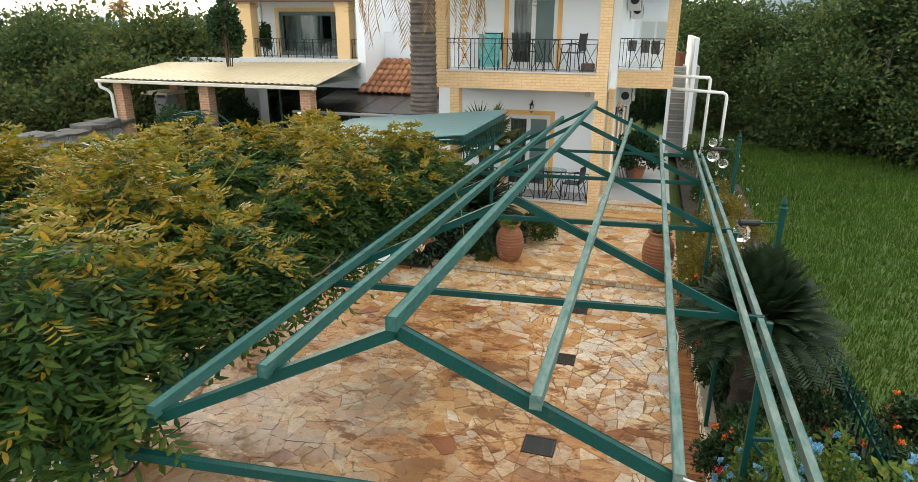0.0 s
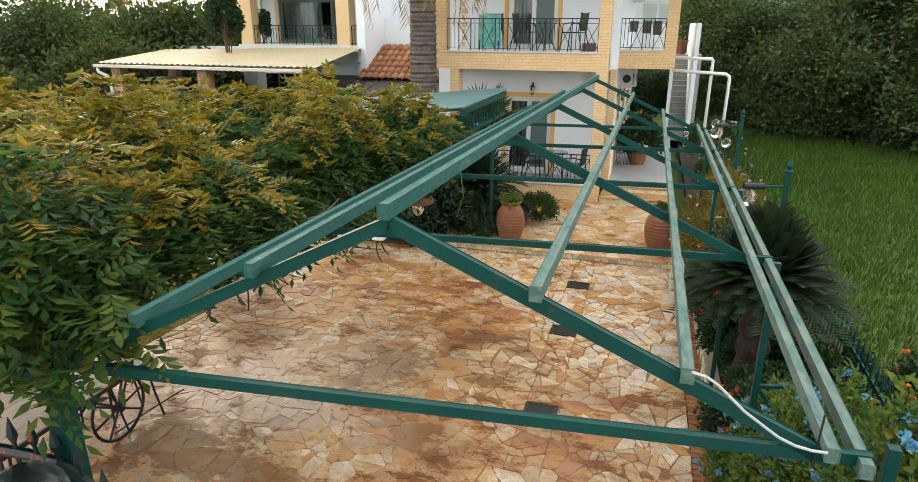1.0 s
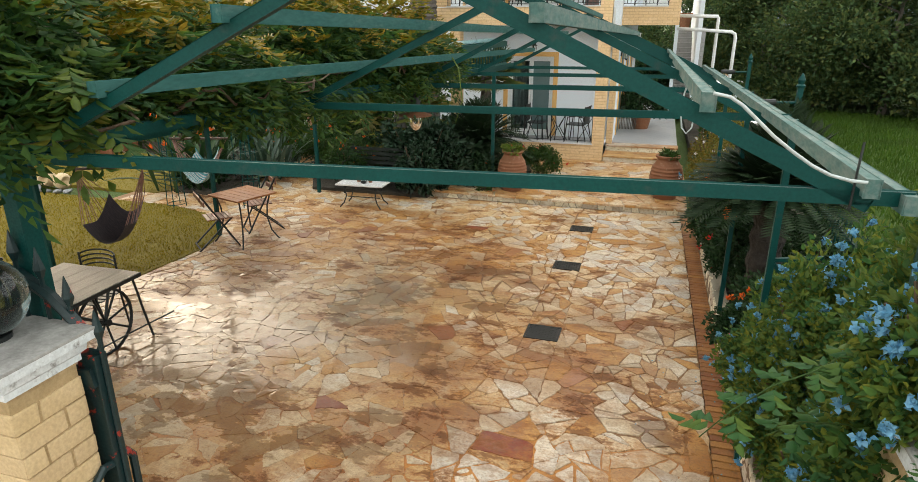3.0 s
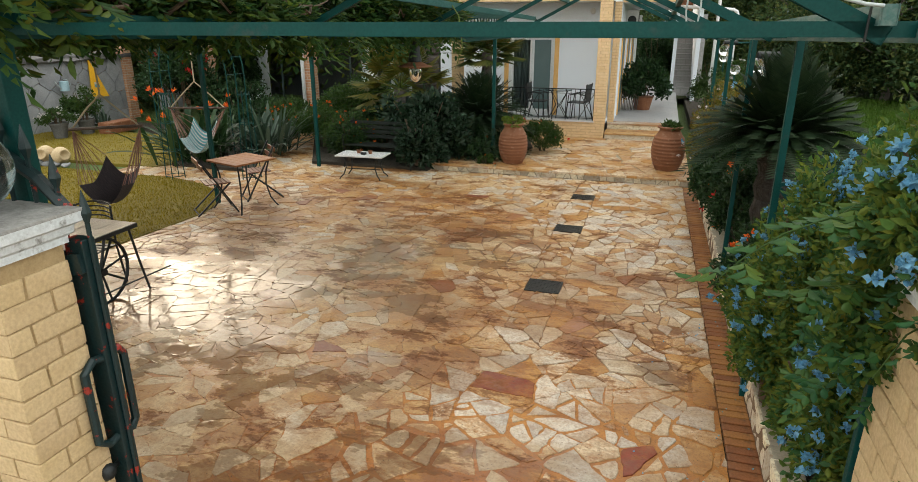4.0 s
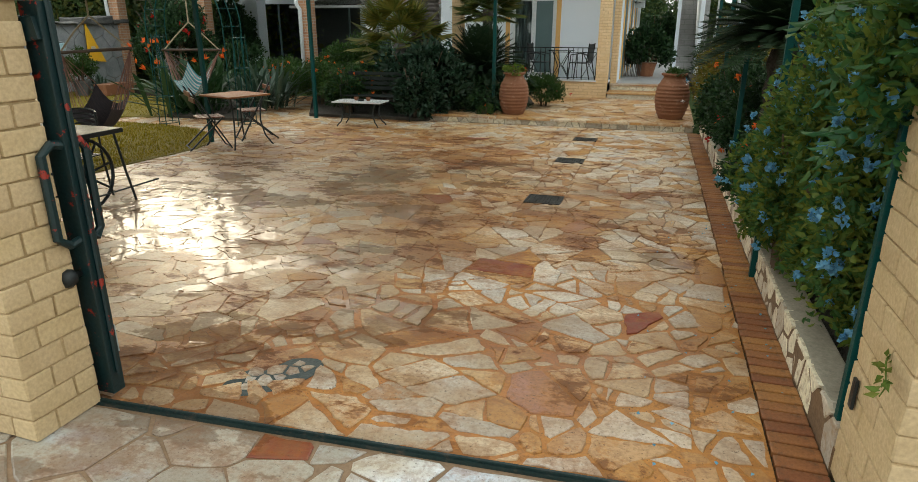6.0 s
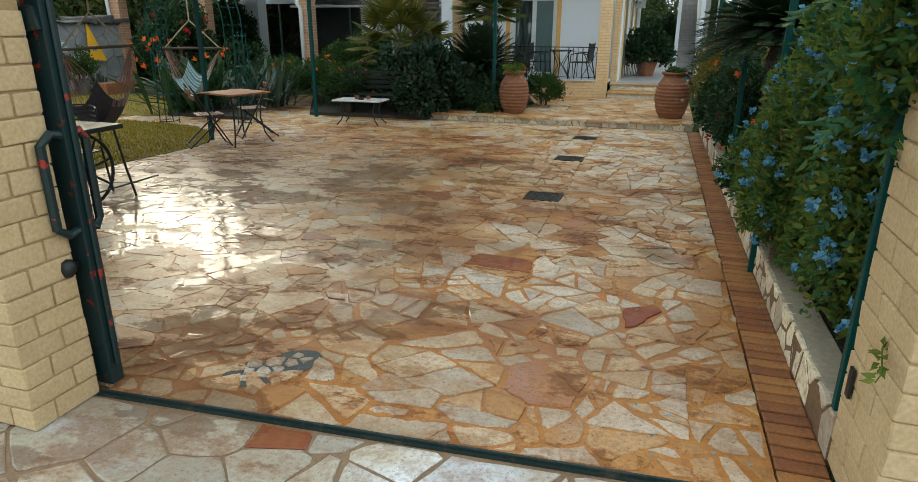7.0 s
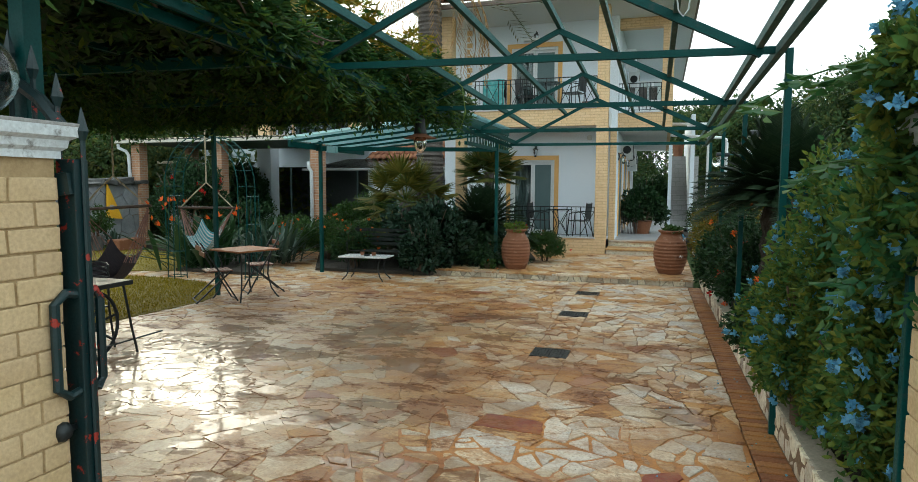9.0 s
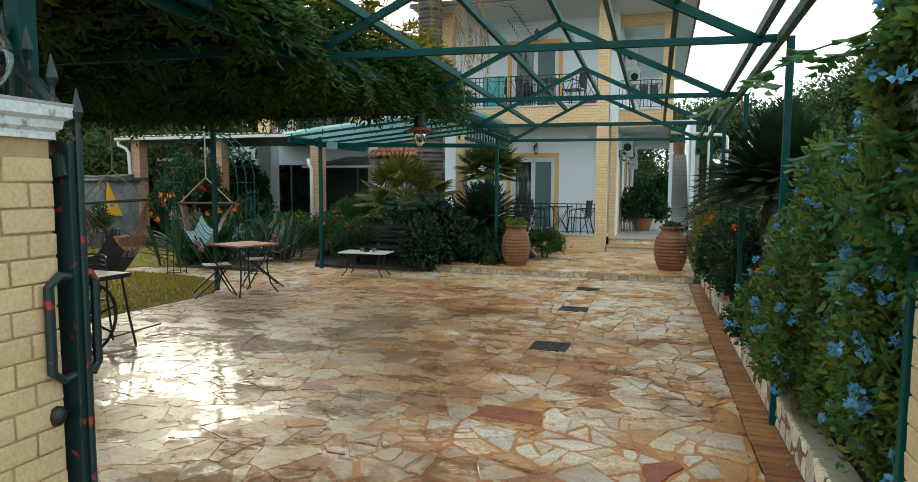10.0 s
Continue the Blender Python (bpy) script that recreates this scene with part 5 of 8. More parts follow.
# ---- plants ----
def leaf_cloud(c, d, s, length, width, bend=0.25, oval=False):
    """Folded leaves, oval ones near the walk: base at c, along d, blade spread along s. Arrays of N rows."""
    c, d, s = (np.asarray(a, float) for a in (c, d, s))
    d = d / np.linalg.norm(d, axis=1, keepdims=True)
    s = s - d * (s * d).sum(1, keepdims=True)
    s = s / np.maximum(np.linalg.norm(s, axis=1, keepdims=True), 1e-6)
    nrm = np.cross(d, s)
    length, width = np.broadcast_to(length, len(c))[:, None], np.broadcast_to(width, len(c))[:, None]
    if not oval:
        mid, up = c + d * length * 0.45, nrm * width * bend
        v = np.stack([c, mid + s * width * 0.5 + up, c + d * length - up * 0.6, mid - s * width * 0.5 + up], 1).reshape(-1, 3)
        k = np.arange(len(c))[:, None] * 4
        return v, np.concatenate([k + np.array([[0, 1, 2]]), k + np.array([[0, 2, 3]])], 1).reshape(-1, 3)
    low, high = c + d * length * 0.28, c + d * length * 0.66
    up = nrm * width * bend
    v = np.stack([c, low + s * width * 0.46 + up, high + s * width * 0.42 + up * 0.7, c + d * length - up * 0.8, high - s * width * 0.42 + up * 0.7, low - s * width * 0.46 + up], 1).reshape(-1, 3)
    k = np.arange(len(c))[:, None] * 6
    f = np.concatenate([k + np.array([[0, 1, 2, 3]]), k + np.array([[0, 3, 4, 5]])], 1).reshape(-1, 4)
    return v, f


def mesh_of(name, v, f, material):
    me = bpy.data.meshes.new(name)
    me.vertices.add(len(v))
    me.vertices.foreach_set("co", np.ascontiguousarray(v, dtype=np.float32).ravel())
    me.loops.add(f.size)
    me.loops.foreach_set("vertex_index", np.ascontiguousarray(f, dtype=np.int32).ravel())
    me.polygons.add(len(f))
    me.polygons.foreach_set("loop_start", np.arange(0, f.size, f.shape[1], dtype=np.int32))
    me.update(calc_edges=True)
    me.materials.append(material)
    return me


def unit(g, n):
    a = g.normal(size=(n, 3))
    return a / np.linalg.norm(a, axis=1, keepdims=True)


def compound(g, c, d, n, length, leaflet, width, droop=0.35, oval=True):
    """Feathered leaves: pairs of leaflets along a stalk that droops."""
    m = len(c)
    d = d / np.linalg.norm(d, axis=1, keepdims=True)
    side = np.cross(d, np.array([0, 0, 1.0]) + 0.15 * g.normal(size=(m, 3)))
    side /= np.maximum(np.linalg.norm(side, axis=1, keepdims=True), 1e-6)
    cs, ds, ss = [], [], []
    L = length * g.uniform(0.7, 1.2, (m, 1))
    for k in range(n):
        f = 0.25 + 0.75 * k / (n - 1)
        p = c + d * L * f + np.array([0, 0, -1.0]) * L * droop * f * f
        for sg in ((-1, 1) if k < n - 1 else (0,)):
            dd = side * sg + d * (0.55 if sg else 1.0) + np.array([0, 0, -0.35]) + 0.15 * g.normal(size=(m, 3))
            cs.append(p)
            ds.append(dd)
            ss.append(np.cross(dd, np.cross(side, d)) if sg else side)
    cs, ds, ss = np.concatenate(cs), np.concatenate(ds), np.concatenate(ss)
    k = len(cs)
    return leaf_cloud(cs, ds, ss + 0.2 * g.normal(size=(k, 3)), leaflet * g.uniform(0.75, 1.2, k), width * g.uniform(0.8, 1.15, k), oval=oval)


def shrub_points(g, n, radii, clumps, spread_, hollow=0.55):
    """Leaf places in uneven clumps round a body, and the outward directions."""
    radii = np.array(radii, float)
    u = unit(g, clumps)
    u[:, 2] = np.abs(u[:, 2]) * 1.1 - 0.25
    cc = u * g.uniform(hollow, 1.0, (clumps, 1))
    w = g.integers(0, clumps, n)
    off = unit(g, n) * (g.uniform(0, 1, (n, 1)) ** 0.5) * spread_
    p = (cc[w] + off) * radii
    out = off + 0.5 * cc[w]
    return p, out


TWIG = plain("brown_twig", (0.07, 0.045, 0.025), (0.11, 0.075, 0.045), 8, 0.85, 0, 40, 0.4, 0.004)
BARK = plain("grey_bark", (0.10, 0.085, 0.07), (0.17, 0.15, 0.125), 4, 0.9, 0, 30, 0.9, 0.02, (1, 1, 0.3))
PALM_BARK = plain("palm_bark", (0.07, 0.06, 0.052), (0.15, 0.13, 0.115), 5, 0.9, 0, 30, 0.9, 0.02, (1, 1, 2.2))


def stems(r_, count, radius, height, thick):
    bm = bmesh.new()
    for _ in range(count):
        a = r_.uniform(0, 6.28)
        x, y = math.cos(a), math.sin(a)
        q = r_.uniform(0.2, 0.75) * radius
        tube(bm, [(x * 0.05, y * 0.05, 0), (x * q * 0.4, y * q * 0.4, height * 0.4), (x * q, y * q, height * r_.uniform(0.7, 0.9))], thick, 5, thick * 0.4)
    return bm


def shrub(m, label, material, radii, n, size, width, clumps=24, spread_=0.35, seed=1, lift=0.5, flowers=(), category="shrub", group="", name="shrub", pinnate=0):
    """A bush: woody stems, a crown of leaves and, where it blooms, flower heads."""
    g = np.random.default_rng(seed)
    t = thing(name, label, category, m, group)
    h = radii[2]
    part("woody_base", stems(random.Random(seed), 9, max(radii[:2]), h * (1 + lift), 0.012 + 0.006 * h), TWIG, t)
    p, out = shrub_points(g, n, radii, clumps, spread_)
    p[:, 2] += h * lift
    p[:, 2] = np.maximum(p[:, 2], 0.02)
    d = out + 0.7 * unit(g, n) + np.array([0, 0, 0.15])
    if pinnate:
        v, f = compound(g, p, d, pinnate, size * 3.2, size, width)
    else:
        v, f = leaf_cloud(p, d, unit(g, n), size * g.uniform(0.6, 1.3, n), width * g.uniform(0.7, 1.2, n), oval=material in (PLUMBAGO_LEAF, GLOSSY_LEAF))
    part("foliage", mesh_of("foliage", v, f, material), material, t)
    for fl_mat, count, fsize, petals, flab in flowers:
        k = count * petals
        fp, fo = shrub_points(g, count, np.array(radii) * 1.08, clumps, spread_ * 1.05, 0.8)
        fp[:, 2] += h * lift
        fp[:, 2] = np.maximum(fp[:, 2], 0.1)
        c = np.repeat(fp, petals, 0) + unit(g, k) * fsize * 0.45 * g.uniform(0.3, 1, (k, 1))
        v, f = leaf_cloud(c, unit(g, k) + np.repeat(fo, petals, 0) * 0.5, unit(g, k), fsize * 0.6, fsize * 0.5)
        part("bloom", mesh_of("bloom", v, f, fl_mat), fl_mat, t, flab, kind="stuff")
    return t


WISTERIA = leafy("climber_leaf", [(0.022, 0.066, 0.024), (0.041, 0.103, 0.028), (0.075, 0.142, 0.027), (0.030, 0.084, 0.026), (0.056, 0.122, 0.027), (0.122, 0.170, 0.022)], 0.5, 0.6)
CLIMBER_TIP = leafy("climber_young_leaf", [(0.12, 0.14, 0.010), (0.24, 0.18, 0.012), (0.085, 0.12, 0.012), (0.35, 0.215, 0.016), (0.17, 0.16, 0.011)], 0.5, 0.4)
CLIMBER_SPRAY = leafy("climber_spray_leaf", [(0.028, 0.078, 0.020), (0.055, 0.108, 0.020), (0.10, 0.138, 0.018), (0.038, 0.090, 0.020), (0.15, 0.145, 0.016)], 0.5, 0.4)
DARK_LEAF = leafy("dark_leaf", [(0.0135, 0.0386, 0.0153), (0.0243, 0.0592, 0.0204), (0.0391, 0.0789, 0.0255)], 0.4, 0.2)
MID_LEAF = leafy("mid_leaf", [(0.0230, 0.0605, 0.0130), (0.0391, 0.0847, 0.0170), (0.0633, 0.1023, 0.0220)], 0.45, 0.3)
BRIGHT_LEAF = leafy("bright_leaf", [(0.075, 0.138, 0.019), (0.125, 0.188, 0.025), (0.175, 0.200, 0.037)], 0.45, 0.3)
GLOSSY_LEAF = leafy("glossy_leaf", [(0.0150, 0.0364, 0.0202), (0.0264, 0.0527, 0.0286), (0.0450, 0.0728, 0.0488)], 0.22, 0.1)
PLUMBAGO_LEAF = leafy("plumbago_leaf", [(0.036, 0.110, 0.036), (0.078, 0.160, 0.036), (0.17, 0.21, 0.030), (0.052, 0.130, 0.036), (0.21, 0.22, 0.028)], 0.5, 0.48)
TREE_LEAF = leafy("tree_leaf", [(0.031, 0.070, 0.027), (0.055, 0.102, 0.034), (0.078, 0.124, 0.037), (0.118, 0.133, 0.034)], 0.6, 0.3)
GOLD_LEAF = leafy("golden_leaf", [(0.125, 0.125, 0.019), (0.200, 0.150, 0.019), (0.088, 0.112, 0.019), (0.250, 0.138, 0.015)], 0.45, 0.3)
TREE_GOLD = leafy("tree_leaf_golden", [(0.042, 0.078, 0.028), (0.072, 0.110, 0.030), (0.130, 0.130, 0.028), (0.048, 0.086, 0.030), (0.060, 0.098, 0.030)], 0.6, 0.4)
PALM_LEAF = leafy("palm_leaf", [(0.044, 0.075, 0.019), (0.075, 0.106, 0.025), (0.175, 0.150, 0.037)], 0.38, 0.25)
PALM_GOLD = leafy("palm_leaf_golden", [(0.07, 0.09, 0.014), (0.13, 0.13, 0.02), (0.20, 0.165, 0.03), (0.05, 0.075, 0.014)], 0.45, 0.3)
CYCAD_LEAF = leafy("cycad_leaf", [(0.0082, 0.0219, 0.0088), (0.0140, 0.0318, 0.0123), (0.0234, 0.0411, 0.0171)], 0.6, 0.15)
SWORD_LEAF = leafy("sword_leaf", [(0.0350, 0.0658, 0.0434), (0.0525, 0.0875, 0.0616), (0.0784, 0.1141, 0.0784)], 0.4, 0.2)
BLUE_PETAL = leafy("blue_petal", [(0.11, 0.32, 0.52), (0.16, 0.39, 0.58), (0.22, 0.45, 0.62)], 0.6, 0.4)
ORANGE_PETAL = leafy("orange_petal", [(0.75, 0.14, 0.02), (0.85, 0.22, 0.03), (0.70, 0.08, 0.02)], 0.5, 0.4)
RED_PETAL = leafy("red_petal", [(0.55, 0.02, 0.02), (0.70, 0.04, 0.03)], 0.5, 0.4)
WHITE_PETAL = leafy("white_petal", [(0.65, 0.66, 0.68), (0.7, 0.6, 0.6)], 0.6, 0.4)

# the climber over the arbor: one thick uneven mat of feathered leaves
g = np.random.default_rng(77)
climber = thing("climbing_plant", "dense climber with yellowing feathered leaves over the arbor", "climbing plant")


def mat_top(x, y):
    return 0.20 * np.sin(x * 1.9 + 0.7 * y) + 0.14 * np.sin(y * 2.7 - x * 0.8) + 0.10 * np.sin(x * 5.1 + y * 4.3)


NW = 21000
px = g.uniform(-8.0, -1.7, NW * 2)
py = g.uniform(1.3, 8.6, NW * 2)
right = -2.38 + 0.12 * np.sin(py * 2.3) + np.clip((py - 5.6) * 0.1, 0, 0.15) + np.clip((2.5 - py) * 0.5, 0, 0.25)
keep = (px < right) & (py < 7.75 + 0.2 * np.sin(px * 2.1)) & (py > 1.62 + 0.15 * np.sin(px * 3.0))
px, py = px[keep][:NW], py[keep][:NW]
NW = len(px)
level = g.beta(2.2, 1.3, NW)
lump = np.array([noise.noise(Vector((a * 1.3, b * 1.3, 0))) for a, b in zip(px, py)])
top = 3.26 + 0.10 * np.clip((px + 5.0) / 1.5, 0, 1) * np.clip((py - 4.5) / 2, 0, 1) + 0.35 * mat_top(px, py) + 0.62 * lump - 0.09 * np.clip(py - 5.5, 0, 3)
top -= 0.35 * np.clip(1 - (right[keep][:NW] - px) / 0.4, 0, 1) ** 2
low_back = np.clip((py - np.minimum(7.65, 4.5 + (px + 6.05) * 2.5)) / 0.5, 0, 1)
top = top * (1 - low_back) + np.minimum(top, 2.86) * low_back
pz = 2.66 + (top - 2.66) * level
heading = g.uniform(0, 2 * np.pi, NW)
tilt = g.normal(0.15, 0.75, NW)
dirs = np.stack([np.cos(heading), np.sin(heading), tilt], 1)
young = (level > 0.70) & (g.uniform(0, 1, NW) < np.clip(0.30 + 2.0 * lump + 0.12 * np.clip(py - 5, 0, 2), 0.02, 0.95) * np.where(py < 2.4, 0.22, 1.0))
at = np.stack([px, py, pz], 1)
v, f = compound(g, at[~young], dirs[~young], 6, 0.24, 0.088, 0.034, 0.6, False)
part("foliage", mesh_of("foliage", v, f, WISTERIA), WISTERIA, climber)
v, f = compound(g, at[young] + np.array([0, 0, 0.04]), dirs[young] + np.array([0, 0, 0.5]), 6, 0.20, 0.068, 0.026, 0.5)
part("young_growth", mesh_of("young_growth", v, f, CLIMBER_TIP), CLIMBER_TIP, climber, "golden yellow young leaves on top")
# a close inner layer that keeps the light out, coloured dark for shade
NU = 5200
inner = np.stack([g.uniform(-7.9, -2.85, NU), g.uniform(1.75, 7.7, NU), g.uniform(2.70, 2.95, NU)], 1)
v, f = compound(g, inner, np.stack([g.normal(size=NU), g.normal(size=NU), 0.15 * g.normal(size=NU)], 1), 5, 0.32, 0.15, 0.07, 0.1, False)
part("inner_foliage", mesh_of("inner_foliage", v, f, DARK_LEAF), DARK_LEAF, climber, "inner leaves of the mat, coloured dark for shade")
# fringe hanging at the open edges
NF = 1100
edge = g.uniform(0, 1, NF)
fx = np.where(edge < 0.45, g.uniform(-7.8, -2.75, NF), np.where(edge < 0.62, -2.5 + g.normal(0, 0.1, NF), g.uniform(-4.8, -2.5, NF)))
fy = np.where(edge < 0.45, 1.85 + g.normal(0, 0.1, NF), np.where(edge < 0.62, g.uniform(4.5, 8.0, NF), 7.7 + g.normal(0, 0.12, NF)))
fz = np.where(edge < 0.62, 2.78, 2.95) - np.abs(g.normal(0, 0.09, NF))
fdir = np.stack([g.normal(0, 1, NF), g.normal(0, 1, NF), -0.5 + g.normal(0, 0.4, NF)], 1)
hang = np.stack([fx, fy, fz], 1)
for pick, leaf_mat, lab in ((edge < 0.45, CLIMBER_SPRAY, "yellowing sprays hanging at the street side"), (edge >= 0.45, WISTERIA, "green sprays hanging along the edge")):
    v, f = compound(g, hang[pick], fdir[pick], 6, 0.22, 0.075, 0.03, 0.6)
    part("fringe", mesh_of("fringe", v, f, leaf_mat), leaf_mat, climber, lab)
# long pale sprays that hang round the corner post
NS = 64
spray = np.stack([-2.95 + 0.85 * g.beta(1.3, 1.5, NS), g.uniform(1.9, 2.15, NS), g.uniform(2.76, 3.05, NS)], 1)
v, f = compound(g, spray, np.stack([g.normal(0.5, 0.6, NS), g.normal(-0.5, 0.5, NS), g.normal(0.0, 0.25, NS)], 1), 6, 0.24, 0.085, 0.036, 0.25)
part("spray_foliage", mesh_of("spray_foliage", v, f, CLIMBER_SPRAY), CLIMBER_SPRAY, climber, "yellow-green sprays at the corner post")
vine = bmesh.new()
rv = random.Random(4)
for i in range(70):
    x, y = rv.uniform(-7.6, -2.4), rv.uniform(1.9, 7.6)
    a = rv.uniform(0, 6.28)
    pts_ = [(x, y, 2.72)]
    for k in range(6):
        a += rv.uniform(-0.6, 0.6)
        x, y = max(-7.9, min(-2.3, x + 0.3 * math.cos(a))), max(1.8, min(8.1, y + 0.3 * math.sin(a)))
        pts_.append((x, y, 2.75 + rv.uniform(-0.03, 0.1)))
    tube(vine, pts_, 0.012, 5, 0.005)
part("vines", vine, TWIG, climber, "tangled brown vines")
trunk = tube(bmesh.new(), [(-6.5, 4.2, 0), (-6.42, 4.28, 0.8), (-6.52, 4.38, 1.6), (-6.4, 4.3, 2.7)], 0.05, 8, 0.035)
part("vine_trunk", trunk, BARK, climber, smooth=True)
spray_pts = ([(-2.55, 2.05, 2.95), (-2.75, 2.3, 3.2), (-2.8, 2.5, 3.42), (-2.72, 2.6, 3.50)], [(-3.6, 4.6, 3.2), (-3.5, 4.8, 3.42), (-3.36, 4.95, 3.50)], [(-2.1, 6.6, 2.9), (-1.9, 6.3, 2.75), (-1.8, 6.1, 2.45), (-1.84, 6.0, 2.25)])
for pts_ in spray_pts:
    part("shoot", tube(bmesh.new(), pts_, 0.008, 5, 0.003), BRIGHT_LEAF, climber, "bare young shoot")


# ---- trees ----
def tree(m, label, height, radius, material, seed, leaf=0.16, n=5200, group="trees round the garden", category="tree", cone=0.0):
    """A tapered trunk with limbs, and a crown of clumps of leaves with gaps."""
    g_ = np.random.default_rng(seed)
    rr = random.Random(seed)
    t = thing("tree", label, category, m, group)
    bm = bmesh.new()
    tube(bm, [(0, 0, -0.1), (0.05, 0.02, height * 0.25), (-0.04, 0.05, height * 0.5), (0, 0, height * 0.85)], 0.05 * height * 0.55, 8, 0.02)
    for i in range(9):
        a = i * 2.4 + rr.uniform(0, 1)
        z = height * (0.16 + 0.07 * i)
        l = radius * rr.uniform(0.55, 0.9)
        tube(bm, [(0, 0, z), (math.cos(a) * l * 0.5, math.sin(a) * l * 0.5, z + height * 0.06), (math.cos(a) * l, math.sin(a) * l, z + height * 0.16)], 0.035, 5, 0.012)
    part("trunk", bm, BARK, t)
    clumps = 46
    u = unit(g_, clumps)
    h = g_.uniform(0.06, 1.0, clumps)
    prof = np.sqrt(np.clip(1 - (1.9 * (h - 0.42)) ** 2 * (1 - cone), 0.05, 1)) * (1 - cone * 0.75 * h)
    cc = np.stack([u[:, 0] * radius * prof, u[:, 1] * radius * prof, h * height], 1)
    w = g_.integers(0, clumps, n)
    off = g_.normal(size=(n, 3)) * radius * np.array([0.17, 0.17, 0.13])
    p = cc[w] + off
    p[:, 2] = np.maximum(p[:, 2], 0.1)
    v_, f_ = leaf_cloud(p, off + 0.25 * radius * unit(g_, n) + np.array([0, 0, 0.1]), unit(g_, n), leaf * g_.uniform(0.6, 1.4, n) * 1.5, leaf * g_.uniform(0.6, 1.2, n))
    part("crown", mesh_of("crown", v_, f_, material), material, t)
    return t


deep = [tree(pose(40, 60 + 8 * i, 0), "dense dark green broadleaf tree at the meadow edge", 5.4, 2.5, TREE_LEAF, 100 + i, 0.105, 17000, cone=0.15) for i in range(3)]
gold = [tree(pose(-60, 60 + 8 * i, 0), "broadleaf tree with golden green crown", 3.5, 2.6, TREE_GOLD, 200 + i, 0.132, 11500) for i in range(3)]
rt = random.Random(9)
RIGHT_ROW = [(2.2, 33.5), (4.2, 31.5), (6.0, 29.0), (8.0, 27.2), (10.2, 26.0), (12.6, 25.2), (15.2, 24.8), (18, 24.2), (21, 24), (3.2, 36), (6.0, 34), (9, 31.5), (12, 29.5), (15.5, 28.5), (19, 28), (0.4, 37), (-2.4, 38)]
for i, (x, y) in enumerate(RIGHT_ROW):
    k = rt.uniform(0.74, 1.05) * (1.0 if x < 7 else 1.1)
    if i < 3:
        deep[i].matrix_basis = pose(x, y, -0.05, 0, 0, rt.uniform(0, 360))
    else:
        c = copy_thing(deep[i % 3], pose(x, y, -0.05, 0, 0, rt.uniform(0, 360)))
        c.scale = (k, k, k * rt.uniform(0.9, 1.1))
LEFT_ROW = [(-17.5, 17.5), (-19.5, 14.0), (-20.0, 10.0), (-18.2, 21.5), (-21.5, 18.0), (-16.5, 24.5), (-23.5, 14.0), (-24, 22), (-20, 26), (-27, 17), (-28, 24), (-24, 8.5), (-15.0, 28), (-22, 31), (-30, 30), (-18, 33), (-34, 20), (-13.5, 31), (-26, 11.5)]
for i, (x, y) in enumerate(LEFT_ROW):
    k = rt.uniform(0.9, 1.15) * (0.95 if i in (0, 1, 2) else 1.22)
    if i < 3:
        gold[i].matrix_basis = pose(x, y, -0.05, 0, 0, rt.uniform(0, 360))
        gold[i].scale = (k, k, k)
    else:
        c = copy_thing(gold[i % 3] if i % 4 else deep[i % 3], pose(x, y, -0.05, 0, 0, rt.uniform(0, 360)))
        s_ = k * (0.72 if i % 4 == 0 else 1.0)
        c.scale = (s_, s_, s_)

# meadow grass, longest near the fence
MEADOW_NEAR = [(2.2, 4.5), (9.0, 4.5), (12.0, 14.0), (12, 25), (5.0, 28), (2.2, 28)]
tagged(part("meadow_grass", blades([(MEADOW_NEAR, 85000, -0.05)], 0.13, 0.013, 8), GRASS_BLADE), "long lush green meadow grass", "grass", kind="stuff")
# distant hill, the blue of air haze put into its colour
vs = [(-900 + 45 * i, 850, -1) for i in range(41)] + [(-900 + 45 * i, 850, 8 + 60 * max(0, math.exp(-((i - 24.5) / 2.6) ** 2)) + 6 * math.sin(i * 1.7)) for i in range(41)] + [(-900 + 45 * i, 890, -1) for i in range(41)]
fs = [(i, i + 1, 42 + i, 41 + i) for i in range(40)] + [(41 + i, 42 + i, 83 + i, 82 + i) for i in range(40)]
tagged(part("distant_hill", (vs, fs), plain("hazy_hill", (0.25, 0.32, 0.40), (0.30, 0.37, 0.45), 0.01, 0.95, 0, 0.05, 0)), "hazy blue mountain far behind the trees", "mountain", kind="structure")


# ---- garden plants ----
def frond_fan(g_, origin, direction, stalk, size, segments=22):
    """A fan-palm leaf: a stalk, then a pleated fan of narrow fingers."""
    d = Vector(direction).normalized()
    o = Vector(origin)
    hub = o + d * stalk + Vector((0, 0, -0.10 * stalk))
    side = d.cross(Vector((0, 0, 1))).normalized()
    cs, ds, ss = [], [], []
    for k in range(segments):
        a = radians(-110 + 220 * k / (segments - 1))
        dd = d * math.cos(a) + side * math.sin(a) + Vector((0, 0, -0.15 - 0.15 * abs(math.sin(a))))
        cs.append(hub)
        ds.append(dd)
        ss.append(side * math.cos(a) - d * math.sin(a))
    n_ = len(cs)
    v_, f_ = leaf_cloud(np.array([tuple(c) for c in cs]), np.array([tuple(x) for x in ds]), np.array([tuple(x) for x in ss]), size * g_.uniform(0.85, 1.1, n_), size * 0.11, 0.4)
    return v_, f_, (tuple(o), tuple(hub))


